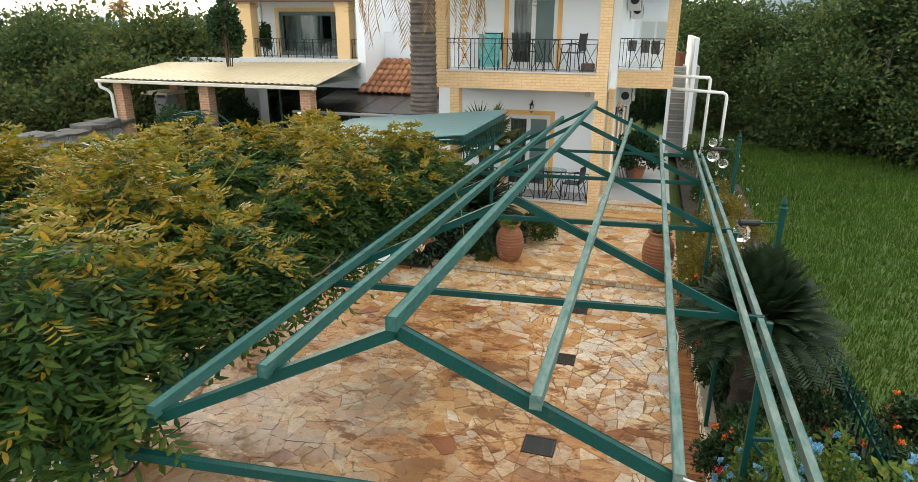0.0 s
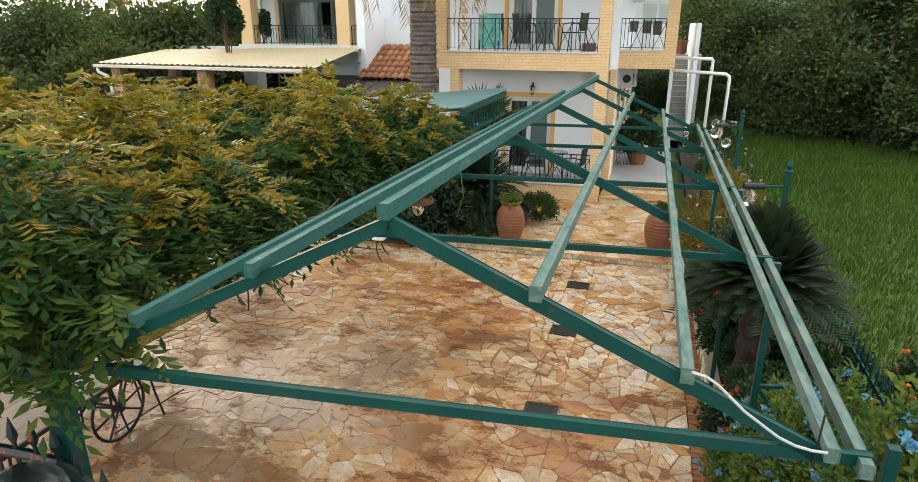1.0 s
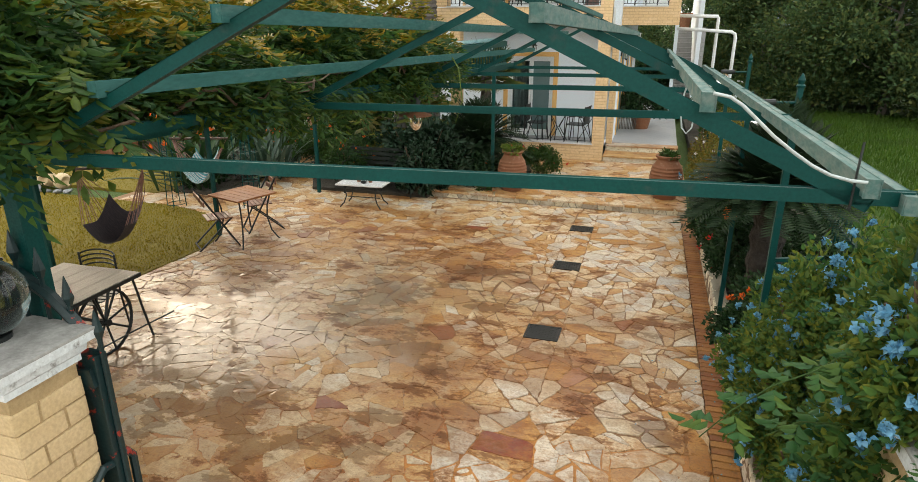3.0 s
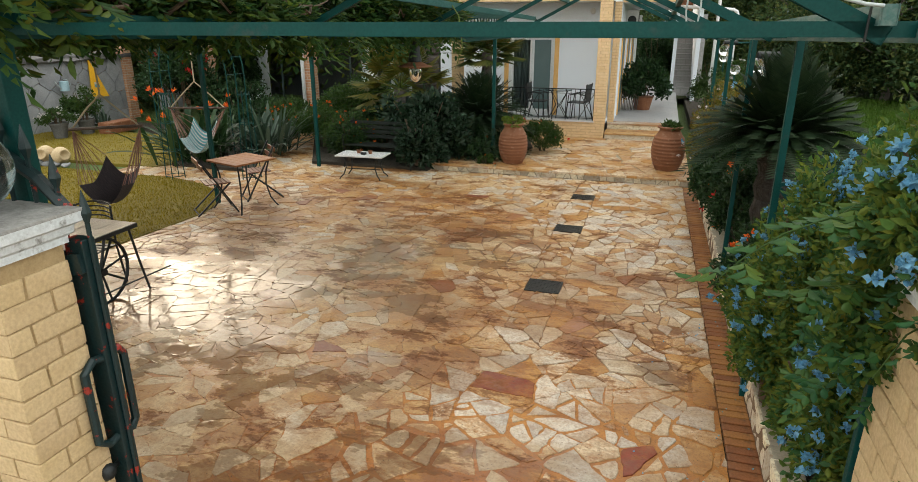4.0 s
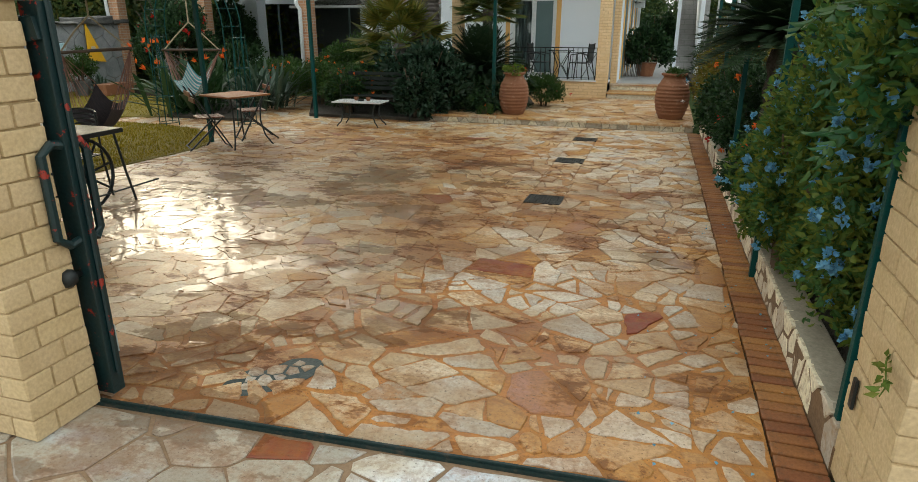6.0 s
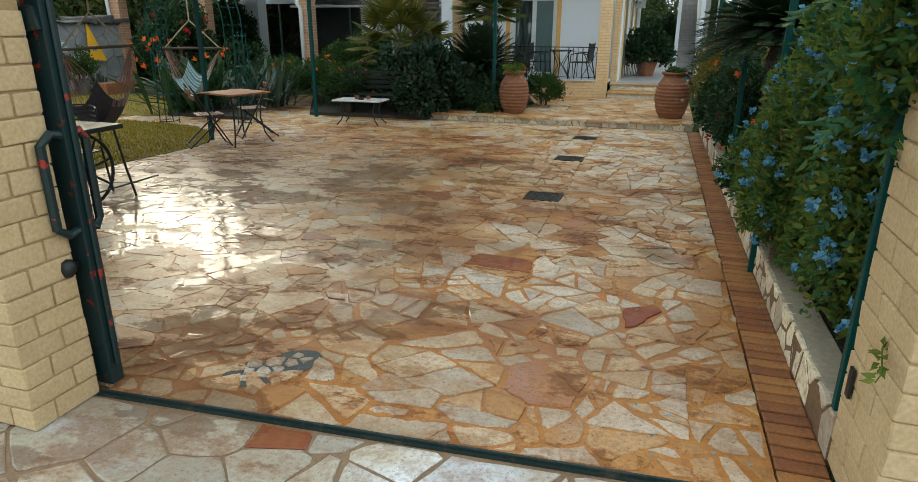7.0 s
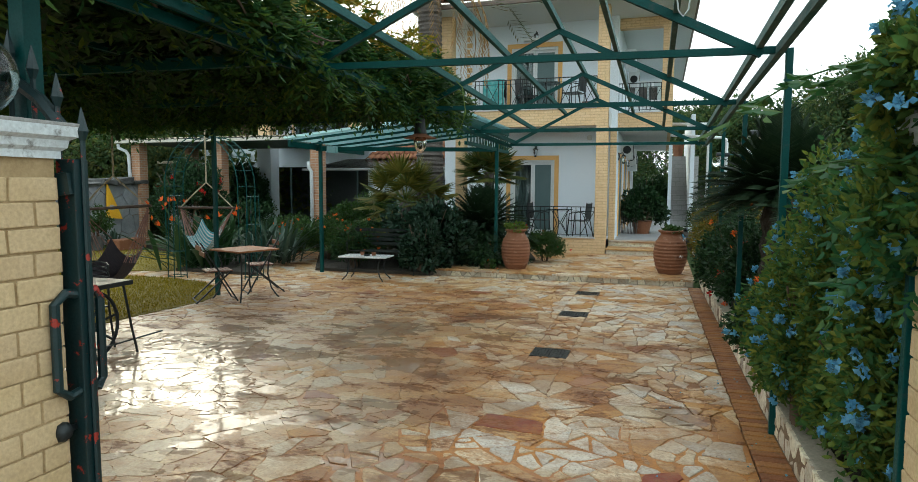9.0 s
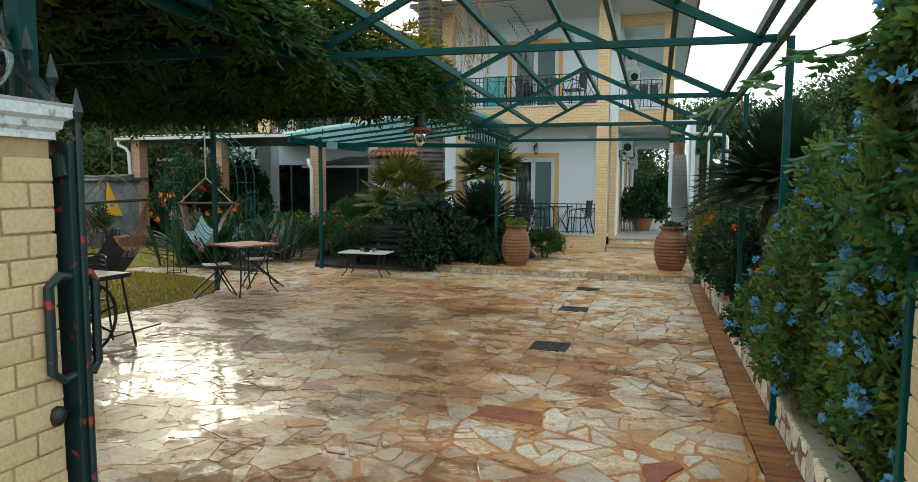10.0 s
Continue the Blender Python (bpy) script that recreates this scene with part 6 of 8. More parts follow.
def stack(geos):
    vs_, fs_, o = [], [], 0
    for v_, f_ in geos:
        vs_.append(v_)
        fs_.append(f_ + o)
        o += len(v_)
    return np.concatenate(vs_), np.concatenate(fs_)


def fan_palm(m, label, trunk_h, trunk_r, fronds, stalk, size, material, seed, low=-0.5):
    g_ = np.random.default_rng(seed)
    t = thing("fan_palm", label, "palm", m, "palms in the garden")
    prof = [(trunk_r * (1.1 if i % 2 else 0.9), trunk_h * i / 12) for i in range(13)]
    part("trunk", lathe(prof, 14), PALM_BARK, t)
    geos, bm = [], bmesh.new()
    for i in range(fronds):
        a = i * 2.39996
        e = low + (1.25 - low) * (1 - i / fronds)
        d = (math.cos(a) * math.cos(e), math.sin(a) * math.cos(e), math.sin(e))
        v_, f_, (p, q) = frond_fan(g_, (0, 0, trunk_h), d, stalk * g_.uniform(0.8, 1.2), size * g_.uniform(0.85, 1.1))
        geos.append((v_, f_))
        tube(bm, [p, q], 0.012, 5, 0.007)
    part("stalk_whorl", bm, BRIGHT_LEAF, t)
    part("frond_crown", mesh_of("frond_crown", *stack(geos), material), material, t)
    return t


CYCAD_BARK = plain("cycad_bark", (0.020, 0.017, 0.014), (0.045, 0.036, 0.028), 8, 0.9, 0, 30, 0.9, 0.02)


def cycad(m, label, trunk_h, fronds, length, seed, spread_=(0.05, 1.25), leaflet=0.17):
    g_ = np.random.default_rng(seed)
    t = thing("cycad", label, "cycad", m, "cycads in the garden")
    part("trunk", lathe([(0.16 * (1.12 if i % 2 else 0.92), trunk_h * i / 10) for i in range(11)], 14), CYCAD_BARK, t)
    cs, ds, ss = [], [], []
    for i in range(fronds):
        a = i * 2.39996 + g_.uniform(-0.1, 0.1)
        e = spread_[0] + (spread_[1] - spread_[0]) * (1 - i / fronds)
        l = length * g_.uniform(0.85, 1.1)
        out = np.array([math.cos(a), math.sin(a), 0.0])
        for k in range(30):
            f_ = (k + 2) / 32
            p = np.array([0, 0, trunk_h]) + out * l * f_ * math.cos(e) + np.array([0, 0, 1.0]) * (l * f_ * math.sin(e) - 0.55 * l * f_ ** 2 * math.cos(e))
            tan = out * math.cos(e) + np.array([0, 0, math.sin(e) - 1.1 * f_ * math.cos(e)])
            side = np.cross(out, [0, 0, 1.0])
            for sg in (-1, 1):
                cs.append(p)
                ds.append(side * sg + tan * 0.7 + np.array([0, 0, 0.25]))
                ss.append(tan)
    n_ = len(cs)
    v_, f_ = leaf_cloud(np.array(cs), np.array(ds), np.array(ss), leaflet * g_.uniform(0.85, 1.1, n_), 0.022)
    part("frond_crown", mesh_of("frond_crown", v_, f_, CYCAD_LEAF), CYCAD_LEAF, t)
    return t


def sword_plant(m, label, n, length, width, material, seed, spread_=0.9, category="plant", flowers=0):
    """A clump of long upright blades, some with beak-like orange flowers."""
    g_ = np.random.default_rng(seed)
    t = thing("sword_leaved_plant", label, category, m)
    vs_, fs_ = [], []
    for i in range(n):
        a, e = g_.uniform(0, 6.28), g_.uniform(0.45, 1.45)
        l = length * g_.uniform(0.6, 1.1)
        out = np.array([math.cos(a), math.sin(a), 0])
        side = np.array([-math.sin(a), math.cos(a), 0])
        base = out * g_.uniform(0, 0.3) * spread_ + np.array([g_.normal(0, 0.2) * spread_, g_.normal(0, 0.2) * spread_, 0])
        o = len(vs_)
        for k in range(6):
            f_ = k / 5
            p = base + out * l * f_ * math.cos(e) + np.array([0, 0, l * f_ * math.sin(e) - 0.25 * l * f_ ** 2.5])
            w = width * (0.35 + 1.6 * f_ * (1 - f_) * 1.3) * (1 if k < 5 else 0.05)
            vs_ += [tuple(p - side * w / 2 + np.array([0, 0, w * 0.2])), tuple(p), tuple(p + side * w / 2 + np.array([0, 0, w * 0.2]))]
        for k in range(5):
            q_ = o + 3 * k
            fs_ += [(q_, q_ + 1, q_ + 4, q_ + 3), (q_ + 1, q_ + 2, q_ + 5, q_ + 4)]
    part("blade_clump", (vs_, fs_), material, t, smooth=True)
    if flowers:
        st = bmesh.new()
        cs, ds = [], []
        for i in range(flowers):
            a, rr_ = g_.uniform(0, 6.28), g_.uniform(0.2, 0.75) * spread_
            z = length * g_.uniform(0.55, 0.95)
            p = (math.cos(a) * rr_ * 1.3, math.sin(a) * rr_ * 1.3, z)
            tube(st, [(math.cos(a) * rr_ * 0.4, math.sin(a) * rr_ * 0.4, 0.1), p], 0.009, 5, 0.007)
            b = g_.uniform(0, 6.28)
            for k in range(6):
                cs.append(p)
                ds.append((math.cos(b) * 0.7 + g_.normal(0, 0.3), math.sin(b) * 0.7 + g_.normal(0, 0.3), 0.25 + 0.25 * k))
        part("flower_stem_clump", st, MID_LEAF, t)
        v_, f_ = leaf_cloud(np.array(cs), np.array(ds), unit(g_, len(cs)), 0.125, 0.036)
        part("bloom", mesh_of("bloom", v_, f_, ORANGE_PETAL), ORANGE_PETAL, t, "orange beak-shaped flowers", kind="stuff")
    return t


fan_palm(pose(-5.3, 12.9, 0), "fan palm with golden and green fronds in the bed", 1.35, 0.13, 30, 0.75, 0.55, PALM_GOLD, 301, -0.6)
fan_palm(pose(-3.75, 14.35, 0.1), "fan palm with dark green fronds beside the veranda", 1.95, 0.12, 26, 0.42, 0.52, PALM_LEAF, 302, -0.35)
cycad(pose(-3.4, 12.6, 0.1), "broad dark cycad beside the terrace", 0.65, 170, 1.2, 303, (-0.25, 1.35))
cycad(pose(1.28, 6.75, 0.2), "tall dark cycad behind the kerb", 1.3, 170, 0.95, 304, (0.3, 1.5))
shrub(pose(-4.35, 11.75, 0.05), "glossy broad-leaved shrub at the patio edge", GLOSSY_LEAF, (0.95, 0.55, 0.88), 3600, 0.13, 0.075, 26, 0.34, 311, 0.55)
shrub(pose(-3.35, 12.1, 0.1), "low dark shrub beside the clay jar", DARK_LEAF, (0.75, 0.6, 0.45), 3200, 0.07, 0.04, 20, 0.35, 312, 0.5, [(ORANGE_PETAL, 5, 0.06, 10, "small orange flowers")])
shrub(pose(-5.8, 11.5, 0.05), "feathery green shrub with orange flowers", MID_LEAF, (0.55, 0.5, 0.65), 5200, 0.06, 0.02, 26, 0.35, 313, 0.6, [(ORANGE_PETAL, 16, 0.055, 12, "orange flowers")])
shrub(pose(-6.6, 13.6, 0.05), "rounded green shrub in the middle bed", MID_LEAF, (1.05, 0.8, 0.8), 6000, 0.075, 0.045, 34, 0.3, 314, 0.7)
shrub(pose(-5.6, 12.6, 0.05), "dark leafy shrub in the middle bed", DARK_LEAF, (1.0, 0.8, 0.6), 5000, 0.085, 0.05, 30, 0.3, 315, 0.7, [(ORANGE_PETAL, 7, 0.055, 10, "orange flowers")])
shrub(pose(-4.7, 14.4, 0.05), "dark shrub below the palm trunk", DARK_LEAF, (1.2, 0.7, 0.6), 4500, 0.09, 0.05, 30, 0.3, 316, 0.7)
shrub(pose(-8.35, 13.4, 0.05), "green shrub dotted with orange flowers beside the path", MID_LEAF, (1.0, 0.8, 0.6), 6500, 0.065, 0.03, 34, 0.3, 317, 0.6, [(ORANGE_PETAL, 26, 0.06, 12, "orange flowers")])
shrub(pose(-9.6, 13.6, 0.05), "low dark green shrub beside the veranda", DARK_LEAF, (1.0, 0.8, 0.5), 4000, 0.08, 0.045, 26, 0.32, 318, 0.6)
shrub(pose(-2.15, 12.95, 0.14), "small round shrub with red flowers on the terrace", MID_LEAF, (0.5, 0.42, 0.38), 5000, 0.05, 0.025, 30, 0.3, 319, 0.7, [(RED_PETAL, 9, 0.05, 10, "red flowers")])
shrub(pose(-2.98, 11.42, 0.0), "tuft of low green foliage against the step", MID_LEAF, (0.16, 0.14, 0.18), 900, 0.05, 0.025, 14, 0.4, 320, 0.7, [(ORANGE_PETAL, 4, 0.045, 8, "orange flowers")])
shrub(pose(-12.15, 14.1, 0.05), "tall dark hibiscus with red flowers", DARK_LEAF, (1.15, 0.8, 1.35), 11000, 0.085, 0.05, 46, 0.26, 321, 0.85, [(RED_PETAL, 15, 0.11, 8, "red hibiscus flowers")])
shrub(pose(-10.6, 14.4, 0.05), "dark green shrub in front of the veranda", DARK_LEAF, (1.2, 0.6, 0.75), 6000, 0.085, 0.05, 36, 0.28, 322, 0.7)
sword_plant(pose(-8.75, 10.55, 0.03), "bird-of-paradise plant with orange flowers", 120, 1.45, 0.12, DARK_LEAF, 331, 1.35, "plant", 13)
sword_plant(pose(-7.9, 11.6, 0.03), "clump of blue-green sword leaves", 110, 1.35, 0.09, SWORD_LEAF, 332, 1.0)
sword_plant(pose(-14.0, 13.2, 0.02), "potted sword-leaved plant by the wall", 24, 0.7, 0.06, SWORD_LEAF, 333, 0.4)
shrub(pose(-7.0, 12.4, 0.05), "feathery green shrub with scattered orange flowers", MID_LEAF, (0.75, 0.6, 0.6), 7000, 0.06, 0.026, 34, 0.3, 325, 0.7, [(ORANGE_PETAL, 22, 0.055, 12, "orange flowers")])
shrub(pose(-6.9, 14.3, 0.05), "rounded shrub before the lean-to", MID_LEAF, (0.9, 0.5, 0.85), 6500, 0.07, 0.04, 34, 0.3, 326, 0.75)
shrub(pose(-4.25, 11.15, 0.02), "dark glossy shrub round the bench", GLOSSY_LEAF, (0.5, 0.3, 0.7), 3600, 0.10, 0.055, 22, 0.34, 327, 0.6)
shrub(pose(-5.75, 11.25, 0.05), "dark leafy shrub beside the bench", DARK_LEAF, (0.4, 0.3, 0.55), 3000, 0.07, 0.04, 22, 0.34, 328, 0.6, [(ORANGE_PETAL, 6, 0.05, 10, "orange flowers")])
# ivy up the wing's corner
shrub(pose(-13.0, 17.7, 2.9), "ivy climbing the corner of the house wing", DARK_LEAF, (0.55, 0.4, 1.3), 6000, 0.09, 0.08, 40, 0.28, 341, 1.0, (), "climbing plant")
shrub(pose(-13.3, 20.2, 3.3), "ivy behind the balcony column", DARK_LEAF, (0.3, 0.25, 0.7), 1600, 0.09, 0.08, 20, 0.3, 342, 1.0, (), "climbing plant")
shrub(pose(-13.1, 17.9, 0.1), "dark ivy below the veranda roof", DARK_LEAF, (0.75, 0.4, 1.25), 6000, 0.09, 0.08, 30, 0.3, 343, 1.0, (), "climbing plant")

# dark hedge behind the porch passage
shrub(pose(-0.3, 28.6, 0.0), "tall dark hedge behind the porch passage", DARK_LEAF, (1.2, 0.5, 1.35), 9000, 0.13, 0.07, 60, 0.25, 345, 0.75)
# the bed along the kerb
for i, (x, y, z, rx, ry, rz, n_, fl) in enumerate([(1.36, 2.78, 0.17, 0.46, 0.52, 1.62, 19000, 110), (1.85, 2.5, 0.17, 0.5, 0.45, 1.5, 12000, 70), (1.38, 2.85, 0.16, 0.24, 0.5, 0.42, 4200, 3), (1.27, 3.7, 0.16, 0.2, 0.6, 0.34, 4200, 5), (1.2, 4.6, 0.18, 0.22, 0.6, 0.4, 4200, 8), (1.08, 4.25, 0.2, 0.24, 0.42, 0.52, 6000, 16), (1.06, 5.05, 0.2, 0.22, 0.42, 0.42, 5000, 12), (1.27, 3.92, 0.3, 0.46, 0.6, 1.12, 16000, 66), (1.24, 4.6, 0.25, 0.5, 0.6, 0.85, 14000, 52), (2.25, 2.8, 0.2, 0.7, 0.6, 1.25, 11000, 40), (2.2, 3.9, 0.2, 0.6, 0.6, 0.95, 9000, 20), (1.46, 3.5, 0.17, 0.34, 0.65, 0.45, 8000, 12), (1.28, 2.36, 1.25, 0.42, 0.26, 0.72, 9000, 46), (1.04, 2.12, 1.80, 0.24, 0.26, 0.44, 8000, 40), (1.01, 4.05, 0.24, 0.23, 0.36, 0.64, 8000, 26), (1.14, 3.3, 0.34, 0.2, 0.4, 0.5, 6000, 20), (1.75, 2.22, 1.2, 0.4, 0.28, 0.72, 7000, 34)]):
    shrub(pose(x, y, z), "plumbago bush with sky-blue flower heads", PLUMBAGO_LEAF, (rx, ry, rz), int(n_ * 1.05), 0.048, 0.025, 64, 0.25, 351 + i, 0.6, [(BLUE_PETAL, int(fl * 2.1), 0.046, 20, "sky-blue flower heads")], "shrub", "plumbago bushes along the kerb", "plumbago_bush")
for i, (x, y, rx, rz, n_, fl) in enumerate([(1.38, 5.4, 0.48, 0.66, 8000, 9), (1.32, 5.95, 0.48, 0.55, 8000, 9), (1.85, 6.3, 0.45, 0.62, 5000, 10), (1.24, 7.45, 0.44, 0.66, 8000, 6), (1.18, 8.2, 0.46, 0.74, 8000, 6), (1.14, 8.95, 0.46, 0.85, 8000, 5), (2.05, 5.3, 0.45, 0.5, 4600, 12), (2.1, 7.2, 0.5, 0.5, 4600, 5), (2.0, 8.6, 0.5, 0.45, 4600, 4), (2.3, 4.7, 0.5, 0.75, 5000, 10), (2.65, 5.5, 0.5, 0.7, 5000, 8), (2.75, 6.4, 0.5, 0.6, 4600, 6)]):
    shrub(pose(x, y, 0.2), "rose bush with orange and red blooms", DARK_LEAF, (rx, 0.45, rz), n_, 0.055, 0.035, 34, 0.3, 361 + i, 0.6, [(ORANGE_PETAL, fl, 0.06, 14, "orange blooms"), (RED_PETAL, max(1, fl // 4), 0.07, 14, "red blooms")], "shrub", "rose bushes along the kerb", "rose_bush")
for i, (x, y, rx, rz) in enumerate([(1.12, 9.75, 0.5, 0.95), (1.08, 10.6, 0.5, 1.0), (1.1, 11.35, 0.48, 0.98), (1.6, 12.4, 0.6, 0.9), (1.5, 13.6, 0.55, 0.85)]):
    shrub(pose(x, y, 0.2), "shrub with small golden leaves and pale blossoms", GOLD_LEAF, (rx, 0.6, rz), 9000, 0.045, 0.022, 46, 0.28, 371 + i, 0.62, [(WHITE_PETAL, 16, 0.05, 8, "pale blossoms"), (BLUE_PETAL, 7, 0.06, 12, "blue blossoms")], "shrub", "golden shrubs along the kerb", "golden_shrub")
for i, (x, y, rx, rz) in enumerate([(1.55, 15.6, 0.5, 0.85), (1.7, 17.6, 0.6, 1.0), (1.6, 19.8, 0.6, 0.9)]):
    shrub(pose(x, y, 0.2), "green shrub with white flowers beside the drain pipes", MID_LEAF, (rx, 0.6, rz), 4200, 0.065, 0.04, 30, 0.3, 381 + i, 0.75, [(WHITE_PETAL, 8, 0.07, 8, "white flowers")])

# trumpet vine over the gate pier, with a shoot reaching over the path
trumpet = thing("trumpet_vine", "trumpet vine with large toothed feathered leaves on the gate pier", "climbing plant")
tv = [[(1.08, 2.2, 1.85), (0.85, 2.16, 2.04), (0.68, 2.1, 2.08), (0.54, 2.04, 2.03), (0.42, 1.98, 1.95), (0.32, 1.92, 1.86)], [(1.1, 2.2, 1.85), (0.9, 2.2, 2.10), (0.76, 2.18, 2.10), (0.66, 2.15, 2.02)], [(1.1, 2.25, 1.72), (0.85, 2.25, 1.80), (0.7, 2.25, 1.78), (0.6, 2.25, 1.70)], [(1.1, 2.2, 1.75), (0.95, 2.05, 1.72), (0.85, 1.95, 1.6)]]
bm = bmesh.new()
lc, ld = [], []
for pts_ in tv:
    tube(bm, pts_, 0.0045, 5, 0.002)
    for a, b in zip(pts_, pts_[1:]):
        for k in range(2):
            p = Vector(a).lerp(Vector(b), k / 2)
            d = (Vector(b) - Vector(a)).normalized()
            s_ = d.cross(Vector((0, 0, 1))).normalized() * (1 if k % 2 else -1)
            lc.append(tuple(p))
            ld.append(tuple(s_ + d * 0.5 + Vector((0, 0, 0.25))))
part("vines", bm, MID_LEAF, trumpet)
TRUMPET = leafy("trumpet_leaf", [(0.024, 0.092, 0.036), (0.040, 0.128, 0.042), (0.078, 0.155, 0.038)], 0.5, 0.45)
g = np.random.default_rng(88)
v, f = compound(g, np.array(lc), np.array(ld), 4, 0.11, 0.062, 0.036, 0.35)
SHOOT = leafy("trumpet_shoot_leaf", [(0.025, 0.085, 0.024), (0.04, 0.11, 0.026), (0.09, 0.14, 0.02)], 0.5, 0.35)
part("shoot_foliage", mesh_of("shoot_foliage", v, f, SHOOT), SHOOT, trumpet, "yellow-green young feathered leaves")
mc = np.concatenate([np.stack([g.uniform(0.98, 1.5, n_), g.uniform(y0, y1, n_), g.uniform(z0, z1, n_)], 1) for n_, y0, y1, z0, z1 in ((100, 1.84, 2.25, 1.78, 2.02), (34, 1.74, 1.84, 1.66, 1.96), (60, 2.25, 2.55, 1.3, 1.8))])
mc[-60:, 0] -= 0.2
v, f = compound(g, mc, unit(g, len(mc)) + np.array([-0.25, -0.3, -0.1]), 5, 0.15, 0.055, 0.027, 0.35)
part("foliage", mesh_of("foliage", v, f, TRUMPET), TRUMPET, trumpet)
g = np.random.default_rng(89)
v, f = leaf_cloud(np.stack([g.uniform(1.08, 1.3, 70), g.uniform(2.3, 2.8, 70), g.uniform(0.2, 0.5, 70)], 1), unit(g, 70) + np.array([0, 0, 0.4]), unit(g, 70), 0.12, 0.06)
low = thing("low_yellow_plant", "low plant with yellowing broad leaves on the kerb", "plant")
part("foliage", mesh_of("foliage", v, f, BRIGHT_LEAF), BRIGHT_LEAF, low)
for i, (x, y, z) in enumerate([(1.0, 2.05, 0.66), (1.02, 1.95, 1.25)]):
    g = np.random.default_rng(95 + i)
    tw = thing("vine_shoot", "thin vine shoot growing out of the pier", "climbing plant", pose(x, y, z))
    part("stem", tube(bmesh.new(), [(0, 0, 0), (-0.04, -0.1, 0.02), (-0.06, -0.2, -0.02), (-0.1, -0.28, -0.01)], 0.004, 5, 0.002), BRIGHT_LEAF, tw)
    k = 16
    v, f = leaf_cloud(np.array([(-0.1 * t_, -0.28 * t_, 0.0) for t_ in np.linspace(0.1, 1, k)]), unit(g, k) + np.array([-0.2, -0.2, 0]), unit(g, k), 0.045, 0.022)
    part("foliage", mesh_of("foliage", v, f, BRIGHT_LEAF), BRIGHT_LEAF, tw)

# tall date palm before the house: trunk, skirt of dead fronds, crown
date = thing("date_palm", "tall palm with a rough grey trunk and hanging dead fronds", "palm", pose(-5.12, 14.0, 0))
prof = []
for i in range(150):
    z = 7.4 * i / 149
    prof.append((0.33 - 0.012 * z + (0.022 if i % 2 else 0.0) + 0.01 * math.sin(i * 1.7), z))
part("trunk", lathe(prof, 26), PALM_BARK, date)
g = np.random.default_rng(99)
geos, dead = [], []
for i in range(44):
    a = i * 2.39996
    e = 1.3 - 1.7 * i / 44
    cs, ds, ss = [], [], []
    out = np.array([math.cos(a), math.sin(a), 0])
    for k in range(40):
        f_ = (k + 3) / 43
        p = np.array([0, 0, 7.3]) + out * 2.6 * f_ * math.cos(e) + np.array([0, 0, 2.6 * (f_ * math.sin(e) - 0.6 * f_ ** 2)])
        for sg in (-1, 1):
            cs.append(p)
            ds.append(np.cross(out, [0, 0, 1]) * sg + out * 0.6 + np.array([0, 0, -0.2]))
            ss.append(out)
    geos.append(leaf_cloud(np.array(cs), np.array(ds), np.array(ss), 0.36, 0.03))
part("crown", mesh_of("crown", *stack(geos), PALM_LEAF), PALM_LEAF, date)
for i in range(20):
    a = i * 2.39996
    out = np.array([math.cos(a), math.sin(a), 0])
    cs, ds = [], []
    for k in range(26):
        f_ = k / 25
        p = np.array([0, 0, 7.0]) + out * (0.35 + 1.0 * math.sin(f_ * 2.0)) + np.array([0, 0, -2.6 * f_ * (0.8 + 0.25 * (i % 3) / 2)])
        for sg in (-1, 1):
            cs.append(p)
            ds.append(np.cross(out, [0, 0, 1]) * sg * 0.5 + np.array([0, 0, -1.0]) + 0.25 * out)
    dead.append(leaf_cloud(np.array(cs), np.array(ds), unit(g, len(cs)), 0.34, 0.022))
DEAD = leafy("dead_frond", [(0.30, 0.17, 0.06), (0.42, 0.26, 0.10), (0.22, 0.13, 0.06)], 0.8, 0.2)
part("dead_fronds", mesh_of("dead_fronds", *stack(dead), DEAD), DEAD, date, "straw-brown hanging dead fronds")
# a far palm over the trees
far = thing("distant_palm", "distant palm rising over the tree line", "palm", pose(-46, 48, 0))
part("trunk", rod(bmesh.new(), (0, 0, 0), (0, 0, 6.2), 0.25, 0.2, 8), PALM_BARK, far)
g = np.random.default_rng(5)
v, f = leaf_cloud(np.repeat([[0, 0, 6.0]], 90, 0) + g.normal(0, 0.15, (90, 3)), unit(g, 90) + np.array([0, 0, -0.3]), unit(g, 90), 1.3, 0.12)
part("crown", mesh_of("crown", v, f, DEAD), DEAD, far)
wire = thing("overhead_line", "pale overhead cable on a thin pole behind the house", "cable")
part("cable", tube(bmesh.new(), [(-60 + 3 * i, 46 - 0.9 * i, 6.4 + 0.0045 * (i - 9) ** 2) for i in range(17)], 0.025, 4), MARBLE, wire)
part("pole", rod(bmesh.new(), (-12, 31.6, -0.05), (-12, 31.6, 6.62), 0.09, 0.07, 10), BARK, wire)

